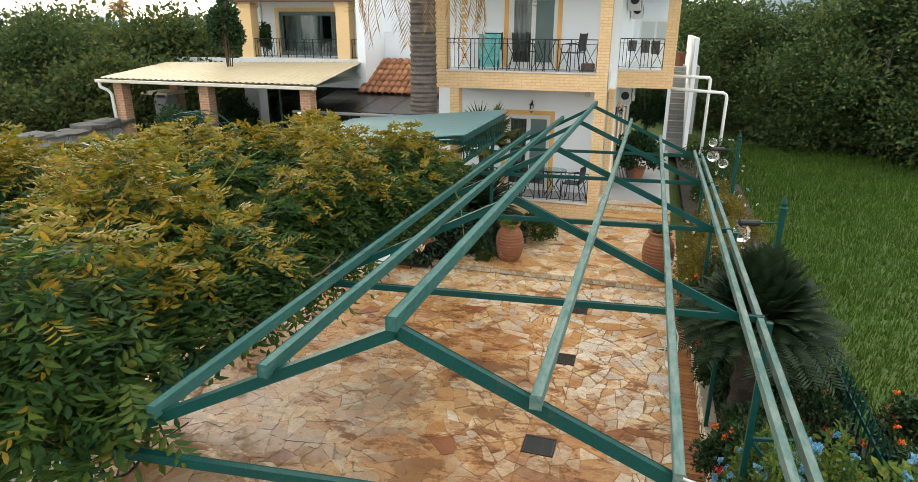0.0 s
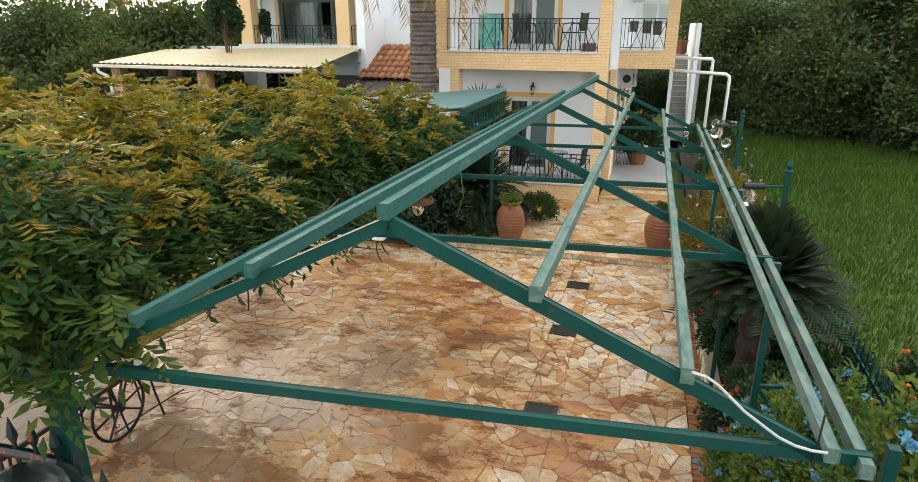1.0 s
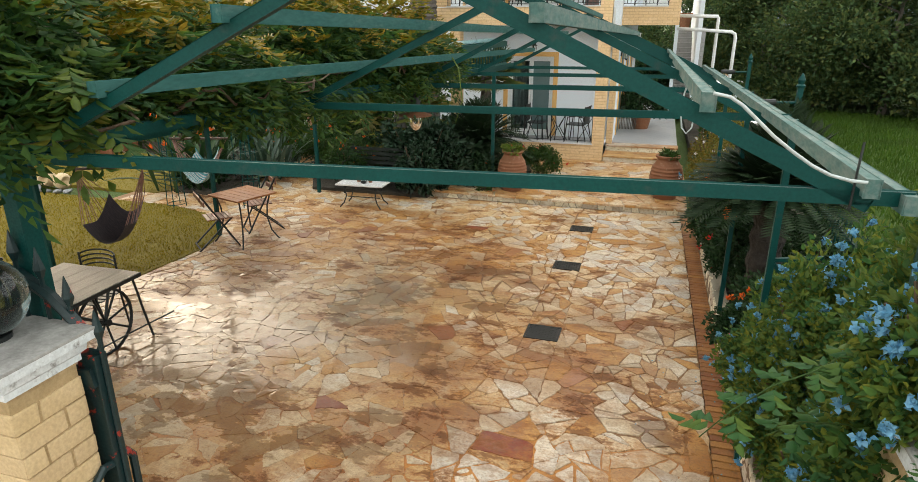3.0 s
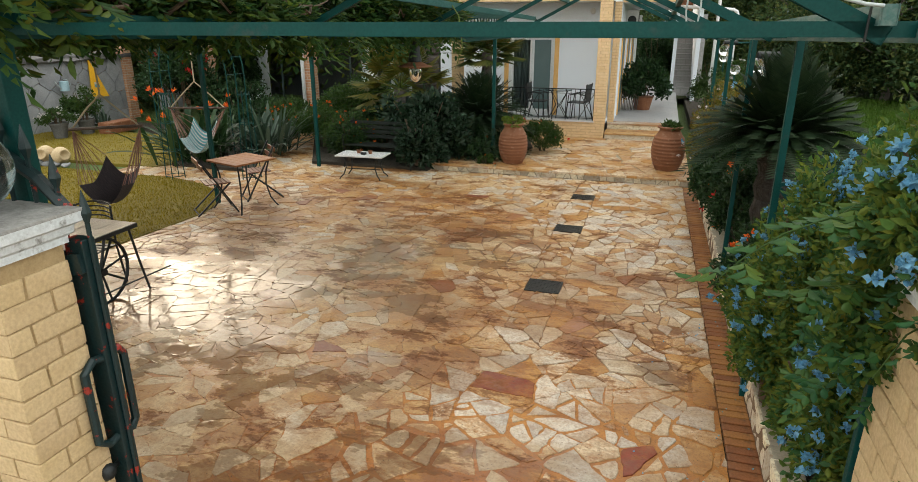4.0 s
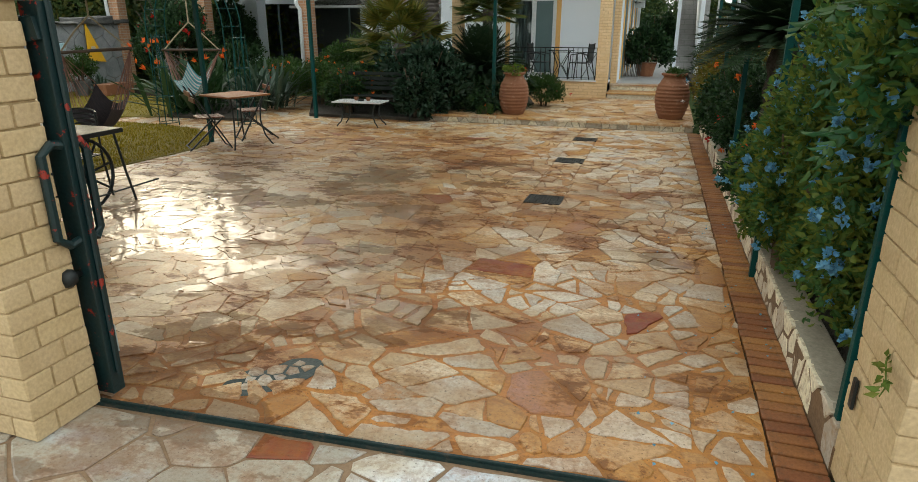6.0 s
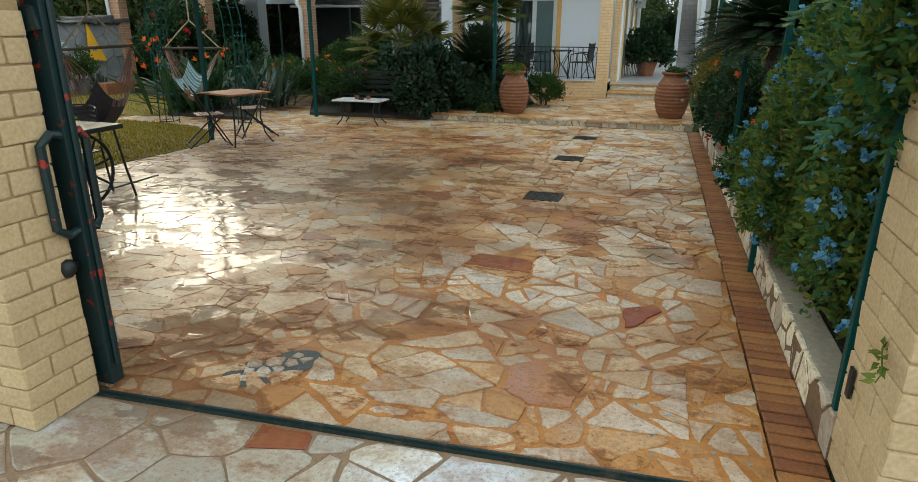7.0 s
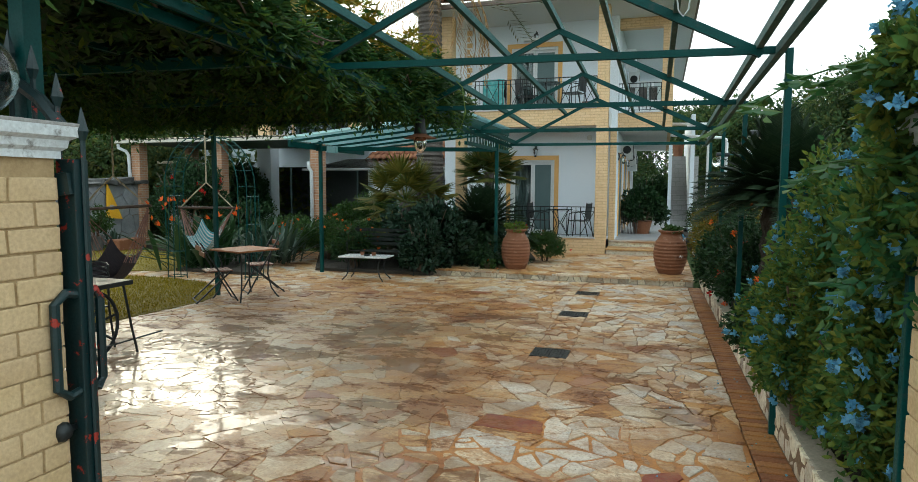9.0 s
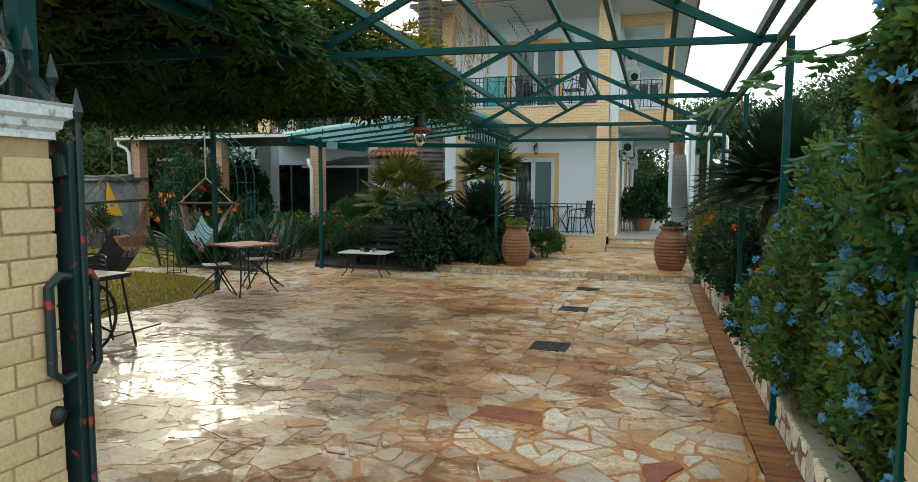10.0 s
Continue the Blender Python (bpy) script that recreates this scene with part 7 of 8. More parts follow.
# petals dropped from the bushes
g = np.random.default_rng(61)
k = 60
px_, py_ = g.uniform(0.15, 0.95, k), g.uniform(2.1, 6.5, k)
v, f = leaf_cloud(np.stack([px_, py_, np.full(k, 0.012)], 1), unit(g, k) * np.array([1, 1, 0.12]), unit(g, k) * np.array([1, 1, 0.2]), 0.02, 0.016)
tagged(part("fallen_petals", mesh_of("fallen_petals", v, f, BLUE_PETAL), BLUE_PETAL), "sky-blue petals scattered on the paving", "petals", kind="stuff")


# ---- gate and piers ----
PIER_BRICK = plain("cream_painted_brick", (0.51, 0.375, 0.195), (0.57, 0.43, 0.245), 5, 0.7, 0, 60, 0.45, 0.006, None, 0.05, (0.50, 0.38, 0.2), (0.62, 0.85))
PIER_JOINT = plain("painted_joint", (0.34, 0.24, 0.115), (0.44, 0.325, 0.17), 6, 0.85, 0, 60, 0.4, 0.004)
CAP_WHITE = plain("weathered_white_cap", (0.58, 0.64, 0.66), (0.68, 0.72, 0.73), 4, 0.65, 0, 60, 0.4, 0.005, None, 0, (0.20, 0.20, 0.19), (0.56, 0.7))
CAP_TOP = plain("mossy_grey_cap", (0.20, 0.20, 0.19), (0.36, 0.36, 0.34), 8, 0.85, 0, 50, 0.7, 0.01)


def gate_pier(name, label, x0, x1, y0, y1, top, cap=True):
    """A pier of painted blocks: core, each block, and a moulded cap."""
    p = thing(name, label, "gate pier", kind="structure")
    part("core", boxes((x0 + 0.007, x1 - 0.007, y0 + 0.007, y1 - 0.007, 0, top)), PIER_JOINT, p)
    h = 0.1015
    rr = random.Random(int(x0 * 100))
    for k in range(int(top / h)):
        z0, z1 = k * h + 0.004, (k + 1) * h - 0.004
        for face in range(4):
            a0, a1 = (x0, x1) if face < 2 else (y0, y1)
            cut = a0 + (a1 - a0) * (0.36 if (k + face // 2) % 2 else 0.66) + rr.uniform(-0.015, 0.015)
            for s0, s1 in ((a0, cut - 0.004), (cut + 0.004, a1)):
                o = rr.uniform(0, 0.004)
                if face == 0:
                    r_ = (s0, s1, y0 - o, y0 + 0.03, z0, z1)
                elif face == 1:
                    r_ = (s0, s1, y1 - 0.03, y1 + o, z0, z1)
                elif face == 2:
                    r_ = (x0 - o, x0 + 0.03, s0 + 0.002, s1 - 0.002, z0, z1)
                else:
                    r_ = (x1 - 0.03, x1 + o, s0 + 0.002, s1 - 0.002, z0, z1)
                part("brick", wobble(boxes(r_, bevel=0.006), 9, 0.006, k), PIER_BRICK, p)
    if cap:
        prof = [(0.0, 0.0), (0.012, 0.0), (0.012, 0.03), (0.03, 0.045), (0.035, 0.075), (0.06, 0.09), (0.065, 0.135)]
        vs_, fs_ = [], []
        for d, z in prof:
            vs_ += [(x0 - d, y0 - d, top + z), (x1 + d, y0 - d, top + z), (x1 + d, y1 + d, top + z), (x0 - d, y1 + d, top + z)]
        for i in range(len(prof) - 1):
            for k in range(4):
                fs_.append((4 * i + k, 4 * i + (k + 1) % 4, 4 * i + 4 + (k + 1) % 4, 4 * i + 4 + k))
        fs_ += [(3, 2, 1, 0)]
        part("cap", (vs_, fs_), CAP_WHITE, p, "white moulded cap, chipped and stained")
        part("cap_top", wobble(box(bmesh.new(), x0 - 0.066, x1 + 0.066, y0 - 0.066, y1 + 0.066, top + 0.131, top + 0.147, 0.004), 9, 0.004), CAP_TOP, p, "grey weathered cap top")
    return p


gate_pier("gate_pier_1", "cream painted block pier with a white moulded cap", -2.66, -2.235, 1.45, 1.78, 1.80)
gate_pier("gate_pier_2", "cream painted block pier overgrown by a vine", 0.985, 1.42, 1.80, 2.30, 1.80)
lamp = thing("pier_globe_lamp", "round glass globe lamp on the gate pier", "lamp", pose(-2.475, 1.615, 1.947))
part("globe", lathe([(0.05, 0.02)] + [(0.17 * math.sin(radians(a)), 0.185 - 0.17 * math.cos(radians(a))) for a in range(24, 178, 11)], 28), glassy("smoky_globe", (0.10, 0.13, 0.13), 0.03), lamp, smooth=True)
part("base", lathe([(0.075, 0.0), (0.075, 0.02), (0.05, 0.03), (0.05, 0.045)], 20), DARK_IRON, lamp)
part("bulb", lathe([(0.012, 0.05), (0.02, 0.09), (0.028, 0.14), (0.02, 0.17), (0.004, 0.18)], 12), FRAME_WHITE, lamp, smooth=True)

gate = thing("sliding_gate", "dark green iron sliding gate, pushed open, with spear heads", "gate")


def gy(x):
    return 1.86 + GATE_SLOPE * (x + 2.1)


def gtop(x):
    return 1.81 + 0.36 * math.sin(max(0.0, min(1.0, (-2.17 - x) / 0.45)) * math.pi / 2)


part("end_stile", beam(bmesh.new(), (-2.235, gy(-2.235), 0.03), (-2.235, gy(-2.235), 1.80), 0.10, 0.07, 0.005, (0, 1, 0)), GATE_PAINT, gate, "end stile with red worn patches")
part("bottom_rail", beam(bmesh.new(), (-5.6, gy(-5.6), 0.12), (-2.3, gy(-2.3), 0.12), 0.05, 0.08), GATE_PAINT, gate)
part("mid_rail", beam(bmesh.new(), (-5.6, gy(-5.6), 1.0), (-2.3, gy(-2.3), 1.0), 0.03, 0.04), GATE_PAINT, gate)
part("top_rail", tube(bmesh.new(), [(x, gy(x), gtop(x)) for x in [-2.235 - 0.15 * i for i in range(23)]], 0.028, 6), GATE_PAINT, gate)
for i in range(27):
    x = -2.175 - 0.12 * i
    bar = part("bar", rod(bmesh.new(), (x, gy(x), 0.13), (x, gy(x), gtop(x) + 0.06), 0.011, None, 6), GATE_PAINT, gate)
    sp = bmesh.new()
    rod(sp, (x, gy(x), gtop(x) + 0.06), (x, gy(x), gtop(x) + 0.10), 0.012, 0.026, 6)
    rod(sp, (x, gy(x), gtop(x) + 0.10), (x, gy(x), gtop(x) + 0.20), 0.026, 0.002, 6)
    part("spear_head", sp, GATE_PAINT, bar)
part("closing_bar", beam(bmesh.new(), (-2.33, gy(-2.33) - 0.035, 1.68), (-2.2, gy(-2.2) - 0.035, 1.70), 0.05, 0.09), GATE_PAINT, gate)
for y0, y1 in ((gy(-2.22) - 0.03, gy(-2.22) - 0.135), (gy(-2.22) + 0.03, gy(-2.22) + 0.085)):
    part("pull_handle", tube(bmesh.new(), [(-2.21, y0, 0.81), (-2.21, (y0 + y1) / 2, 0.80), (-2.21, y1, 0.84), (-2.21, y1, 1.20), (-2.21, (y0 + y1) / 2, 1.24), (-2.21, y0, 1.23)], 0.02, 8), GATE_PAINT, gate, "looped pull handle")
part("lock_knob", lathe([(0.012, 0.0), (0.015, 0.03), (0.036, 0.05), (0.045, 0.075), (0.036, 0.10), (0.01, 0.108)], 18), DARK_IRON, gate, "round black lock knob", smooth=True).matrix_basis = pose(-2.24, gy(-2.24) - 0.03, 0.65, 90)
part("latch_plate", boxes((-2.205, -2.195, 1.84, 1.90, 0.22, 0.36)), WIRE, gate, "pale latch plate")
catch = thing("pier_catch", "small dark metal catch on the pier face", "latch", pose(0.975, 2.19, 0.42))
part("plate", boxes((-0.012, 0.0, -0.02, 0.02, -0.06, 0.06), bevel=0.003), DARK_IRON, catch)


# ---- furniture ----
WOOD_WARM = plain("oiled_wood", (0.13, 0.04, 0.018), (0.19, 0.065, 0.028), 3, 0.4, 0, 40, 0.3, 0.003, (1, 6, 6), 0.1)
WOOD_TOP = plain("varnished_table_top", (0.25, 0.085, 0.026), (0.33, 0.13, 0.042), 3, 0.55, 0, 40, 0.25, 0.003, (1, 7, 7), 0.1, None, (0.6, 0.7), 0.3)
WOOD_GREY = plain("weathered_planks", (0.44, 0.38, 0.31), (0.56, 0.49, 0.41), 4, 0.5, 0, 50, 0.5, 0.004, (8, 1, 8), 0.08, (0.20, 0.15, 0.11), (0.6, 0.8))
STONE_TOP = plain("white_table_top", (0.62, 0.62, 0.62), (0.70, 0.70, 0.69), 6, 0.25, 0, 60, 0.1, 0.001)


def folding_chair(m):
    """Iron folding chair: crossed side frames, wooden slats for seat and back."""
    t = thing("folding_chair", "folding garden chair with reddish wooden slats and iron frame", "chair", m, "chairs at the wooden table")
    for x in (-0.2, 0.2):
        part("side_frame", beam(bmesh.new(), (x, 0.28, 0.0), (x, -0.22, 0.88), 0.02, 0.03, 0.003, (1, 0, 0)), DARK_IRON, t)
        part("front_leg", beam(bmesh.new(), (x * 0.9, -0.30, 0.0), (x * 0.9, 0.20, 0.45), 0.02, 0.03, 0.003, (1, 0, 0)), DARK_IRON, t)
    for y, z in ((0.27, 0.02), (-0.28, 0.03)):
        part("foot_bar", rod(bmesh.new(), (-0.2, y, z), (0.2, y, z), 0.009, None, 6), DARK_IRON, t)
    for i in range(6):
        part("seat_slat", boxes((-0.19, 0.19, -0.14 + i * 0.062, -0.14 + i * 0.062 + 0.052, 0.445, 0.463), bevel=0.004), WOOD_WARM, t)
    for i in range(2):
        part("back_slat", beam(bmesh.new(), (-0.2, -0.155 - 0.05 * i - 0.01, 0.70 + 0.09 * i), (0.2, -0.155 - 0.05 * i - 0.01, 0.70 + 0.09 * i), 0.018, 0.07, 0.004), WOOD_WARM, t)
    return t


def curly_leg(bm, x, y, h, out, r_=0.012):
    tube(bm, [(x, y, h), (x * 0.86, y * 0.86, h * 0.75), (x * 0.82, y * 0.82, h * 0.5), (x * 0.95, y * 0.95, h * 0.2), (x * (1 + out), y * (1 + out), 0.03), (x * (1 + out * 1.5), y * (1 + out * 1.5), 0.0)], r_, 6)
    return bm


table = thing("wooden_table", "small square wooden table on curled iron legs", "table", pose(-5.82, 7.85, 0, 0, 0, -18))
for i in range(6):
    part("top_board", boxes((-0.36, 0.36, -0.36 + i * 0.12, -0.36 + i * 0.12 + 0.116, 0.725, 0.75), bevel=0.004), WOOD_TOP, table)
for x in (-0.28, 0.28):
    for y in (-0.28, 0.28):
        part("leg", curly_leg(bmesh.new(), x, y, 0.725, 0.15), DARK_IRON, table)
folding_chair(pose(-6.10, 7.50, 0, 0, 0, -40))
folding_chair(pose(-5.92, 8.42, 0, 0, 0, 138))

coffee = thing("white_top_table", "low table with a white top on curled black iron legs", "table", pose(-4.93, 10.16, 0, 0, 0, 3))
part("top", boxes((-0.45, 0.45, -0.24, 0.24, 0.415, 0.44), bevel=0.006), STONE_TOP, coffee, "white table top")
for x in (-0.34, 0.34):
    for y in (-0.17, 0.17):
        part("leg", curly_leg(bmesh.new(), x, y, 0.415, 0.1), DARK_IRON, coffee)
part("stretcher", rod(bmesh.new(), (-0.32, 0, 0.16), (0.32, 0, 0.16), 0.009, None, 6), DARK_IRON, coffee)
for dx, mat, lab in ((-0.1, JAR_CLAY, "small red clay candle cup"), (0.13, JAR_CLAY, "small red clay candle cup")):
    c = thing("candle_cup", lab + " on the white table", "cup", pose(-4.93 + dx, 10.2, 0.44), "cups on the white table")
    part("cup", lathe([(0.03, 0), (0.038, 0.03), (0.04, 0.06), (0.032, 0.06), (0.03, 0.02)], 16), mat, c)
ash = thing("ashtray", "round black ashtray on the white table", "ashtray", pose(-4.9, 10.12, 0.44))
part("bowl", lathe([(0.05, 0), (0.06, 0.03), (0.05, 0.03), (0.045, 0.012)], 18), DARK_IRON, ash)

BENCH_DARK = plain("dark_bench_slats", (0.008, 0.012, 0.010), (0.016, 0.02, 0.017), 5, 0.7, 0, 60, 0.2, 0.002, None, 0, None, (0.6, 0.7), 0.2)
bench = thing("garden_bench", "dark slatted garden bench in front of the shrubs", "bench", pose(-5.0, 11.12, 0))
for i in range(4):
    part("seat_slat", boxes((-0.75, 0.75, -0.2 + i * 0.1, -0.2 + i * 0.1 + 0.08, 0.42, 0.44), bevel=0.004), BENCH_DARK, bench)
for i in range(4):
    part("back_slat", boxes((-0.75, 0.75, 0.22, 0.24, 0.52 + i * 0.09, 0.52 + i * 0.09 + 0.065), bevel=0.004), BENCH_DARK, bench)
for x in (-0.7, 0.7):
    part("leg", tube(bmesh.new(), [(x, -0.24, 0), (x, -0.18, 0.2), (x, -0.22, 0.42), (x, -0.24, 0.62), (x, 0.1, 0.64), (x, 0.22, 0.42)], 0.014, 6), BENCH_DARK, bench)
    part("back_leg", tube(bmesh.new(), [(x, 0.28, 0), (x, 0.2, 0.4), (x, 0.25, 0.9)], 0.014, 6), BENCH_DARK, bench)


def clay_jar(m, h, r_, label):
    t = thing("clay_jar", label, "jar", m, "clay jars on the terrace")
    prof = []
    n_ = 72
    for i in range(n_ + 1):
        f_ = i / n_
        base = r_ * (0.60 + 0.40 * math.sin(math.pi * min(1.0, 0.06 + 0.86 * f_)) ** 0.9) - r_ * 0.10 * max(0.0, f_ - 0.8) / 0.2
        ridge = 0.010 * r_ / 0.28 * (abs(math.sin(f_ * 11.5 * math.pi)) ** 2.5) if 0.1 < f_ < 0.86 else 0
        prof.append((base + ridge, h * 0.90 * f_))
    prof += [(r_ * 0.61, h * 0.915), (r_ * 0.62, h * 0.94), (r_ * 0.74, h * 0.955), (r_ * 0.76, h * 0.985), (r_ * 0.73, h), (r_ * 0.60, h), (r_ * 0.57, h * 0.9)]
    part("body", lathe(prof, 48), JAR_CLAY, t, smooth=True)
    part("soil", rod(bmesh.new(), (0, 0, h * 0.88), (0, 0, h * 0.93), r_ * 0.56, None, 20), SOIL, t)
    return t


clay_jar(pose(-2.49, 11.66, 0.131), 0.76, 0.272, "ribbed terracotta jar planted with small flowers")
clay_jar(pose(0.34, 11.9, 0.131), 0.79, 0.292, "ribbed terracotta jar planted with green sprigs")
shrub(pose(-2.49, 11.66, 0.81), "small red-flowering plant in the jar", BRIGHT_LEAF, (0.24, 0.24, 0.10), 420, 0.06, 0.035, 12, 0.4, 401, 0.9, [(RED_PETAL, 5, 0.05, 8, "red flowers")], "plant")
shrub(pose(0.34, 11.9, 0.83), "green sprigs in the jar", MID_LEAF, (0.2, 0.2, 0.09), 360, 0.06, 0.03, 12, 0.4, 402, 0.9, (), "plant")

# hanging chairs
STRIPES = start("striped_canvas")
m_, nt_, s_ = STRIPES
wave = nt_.nodes.new("ShaderNodeTexWave")
wave.bands_direction = "Y"
wave.inputs["Scale"].default_value = 3.2
wave.inputs["Distortion"].default_value = 0.3
nt_.links.new(nt_.nodes.new("ShaderNodeTexCoord").outputs["Object"], wave.inputs["Vector"])
rp = nt_.nodes.new("ShaderNodeValToRGB")
rp.color_ramp.interpolation = "CONSTANT"
for i, (p_, c_) in enumerate([(0.0, (0.06, 0.20, 0.22)), (0.3, (0.55, 0.55, 0.52)), (0.5, (0.32, 0.08, 0.09)), (0.62, (0.6, 0.58, 0.55)), (0.8, (0.10, 0.28, 0.30))]):
    e_ = rp.color_ramp.elements[i] if i < 2 else rp.color_ramp.elements.new(p_)
    e_.position, e_.color = p_, (*c_, 1)
nt_.links.new(wave.outputs[0], rp.inputs[0])
nt_.links.new(rp.outputs[0], s_.inputs["Base Color"])
s_.inputs["Roughness"].default_value = 0.9
STRIPED = m_
DARK_CANVAS = plain("dark_canvas", (0.03, 0.03, 0.035), (0.07, 0.05, 0.055), 14, 0.9, 0, 90, 0.4, 0.003, (1, 8, 1))
BAR_WOOD = plain("dark_bar_wood", (0.05, 0.028, 0.018), (0.085, 0.048, 0.03), 6, 0.6, 0, 60, 0.3, 0.002)
CORD = plain("reddish_cord", (0.21, 0.105, 0.085), (0.30, 0.165, 0.13), 20, 0.9, 0, 90, 0.2, 0.001)
ROPE = plain("jute_rope", (0.36, 0.30, 0.2), (0.45, 0.38, 0.26), 20, 0.9, 0, 90, 0.3, 0.002)


def hanging_chair(m, cloth, label, knot, bar, ceiling, tilt=0.0, wide=0.36, seat=0.22):
    """A spreader bar on a rope, fans of cords, and a sling of cloth that sags."""
    t = thing("hanging_chair", label, "hanging chair", m, "hanging chairs under the arbor")
    part("rope", tube(bmesh.new(), [(0, 0, knot), (0.003, 0, (knot + ceiling) / 2), (0, 0, ceiling)], 0.012, 6), ROPE, t)
    for x in (-0.46, 0.46):
        part("rope", tube(bmesh.new(), [(0, 0, knot), (x * 0.5, 0, (knot + bar) / 2 + 0.01), (x, 0, bar + tilt * x)], 0.011, 6), ROPE, t)
    part("spreader_bar", rod(bmesh.new(), (-0.5, 0, bar - 0.5 * tilt), (0.5, 0, bar + 0.5 * tilt), 0.02, None, 10), BAR_WOOD, t)
    vs_, fs_ = [], []
    nu, nv = 12, 14
    for i in range(nu + 1):
        for k in range(nv + 1):
            u, w = i / nu * 2 - 1, k / nv
            x = wide * u
            y = -0.32 + 0.62 * w
            z = seat + 0.26 * u * u + 0.62 * max(0, w - 0.45) ** 1.4 * 1.1 + 0.10 * max(0, 0.3 - w)
            vs_.append((x * (1 - 0.12 * w), y, z))
    for i in range(nu):
        for k in range(nv):
            a = i * (nv + 1) + k
            fs_.append((a, a + nv + 1, a + nv + 2, a + 1))
    part("sling", (vs_, fs_), cloth, t, smooth=True)
    for sg in (-1, 1):
        for k in range(10):
            a = (nu if sg > 0 else 0) * (nv + 1) + int(k * nv / 9)
            part("cord", tube(bmesh.new(), [(0.46 * sg, 0, bar - 0.02 + tilt * 0.46 * sg), vs_[a]], 0.005, 4), CORD, t)
    return t


hanging_chair(pose(-6.72, 6.35, 0.2, 0, 0, 14), DARK_CANVAS, "dark cloth hanging chair with reddish cords", 1.62, 1.2, 2.45, 0.06, 0.29)
hanging_chair(pose(-7.42, 8.98, 0.2, 0, 0, 18), STRIPED, "striped canvas hanging chair with reddish cords", 1.55, 1.11, 2.45, 0.0, 0.24, 0.36)

# plank table on cartwheels
cart = thing("cartwheel_table", "plank table standing on old black cartwheels", "table", pose(-5.38, 3.95, 0, 0, 0, 1))
for i in range(5):
    x = -0.49 + i * 0.197
    part("plank", wobble(boxes((x, x + 0.192, -0.95, 0.82 + rnd.uniform(-0.01, 0.01), 0.715, 0.75), bevel=0.005), 3, 0.003, i), WOOD_GREY, cart, "weathered plank" if i == 0 else "")
part("edge_strip", boxes((0.495, 0.512, -0.95, 0.82, 0.705, 0.748)), DARK_IRON, cart)


def cartwheel(x, y, r_):
    w = part("wheel", tube(bmesh.new(), [(x, y + r_ * math.cos(a * math.pi / 14), r_ + r_ * math.sin(a * math.pi / 14)) for a in range(29)], 0.017, 6), DARK_IRON, cart, "black iron cartwheel")
    for k in range(8):
        a = k * math.pi / 4 + 0.2
        part("spoke", rod(bmesh.new(), (x, y, r_), (x, y + r_ * math.cos(a), r_ + r_ * math.sin(a)), 0.012, None, 6), DARK_IRON, w)
    part("hub", rod(bmesh.new(), (x - 0.05, y, r_), (x + 0.05, y, r_), 0.035, None, 10), DARK_IRON, w)


for x in (-0.36, 0.36):
    cartwheel(x, 0.42, 0.34)
    part("leg", tube(bmesh.new(), [(x * 1.3, 0.74, 0.71), (x * 1.35, 0.8, 0.3), (x * 1.38, 0.86, 0.0)], 0.012, 6), DARK_IRON, cart)
    part("bracket", tube(bmesh.new(), [(x, 0.42, 0.36), (x, 0.3, 0.71)], 0.014, 6), DARK_IRON, cart)
    part("bracket", tube(bmesh.new(), [(x, 0.42, 0.36), (x, 0.55, 0.71)], 0.014, 6), DARK_IRON, cart)
    part("leg", tube(bmesh.new(), [(x * 1.2, -0.8, 0.71), (x * 1.2, -0.85, 0.0)], 0.014, 6), DARK_IRON, cart)
part("axle", rod(bmesh.new(), (-0.36, 0.42, 0.34), (0.36, 0.42, 0.34), 0.016, None, 8), DARK_IRON, cart)
part("foot_rail", tube(bmesh.new(), [(0.36, 0.30, 0.1), (0.42, 0.7, 0.12), (0.55, 1.15, 0.16)], 0.009, 5), DARK_IRON, cart)
tray = thing("round_ashtray", "round black ashtray on the plank table", "ashtray", pose(-5.62, 3.95, 0.752))
part("bowl", lathe([(0.06, 0), (0.075, 0.035), (0.062, 0.035), (0.055, 0.012)], 18), DARK_IRON, tray)


def iron_chair(m):
    t = thing("iron_chair", "black iron garden chair with a curved slatted back", "chair", m, "chairs at the cartwheel table")
    for i in range(5):
        part("seat_slat", boxes((-0.2, 0.2, -0.18 + i * 0.076, -0.18 + i * 0.076 + 0.055, 0.44, 0.452), bevel=0.003), DARK_IRON, t)
    for i in range(4):
        part("back_bar", tube(bmesh.new(), [(0.22 * math.cos(a), -0.16 - 0.09 * math.sin(a), 0.70 + 0.05 * i + 0.05 * math.sin(a)) for a in [math.pi * k / 8 for k in range(9)]], 0.009, 5), DARK_IRON, t)
    for x in (-0.2, 0.2):
        part("leg", tube(bmesh.new(), [(x, 0.2, 0), (x, 0.19, 0.44), (x, 0.1, 0.62), (x, -0.16, 0.66)], 0.011, 6), DARK_IRON, t)
        part("leg", tube(bmesh.new(), [(x, -0.24, 0), (x, -0.18, 0.44), (x * 1.08, -0.17, 0.88)], 0.011, 6), DARK_IRON, t)
    return t


iron_chair(pose(-5.45, 4.64, 0, 0, 0, 186))
iron_chair(pose(-6.15, 4.2, 0, 0, 0, 268))

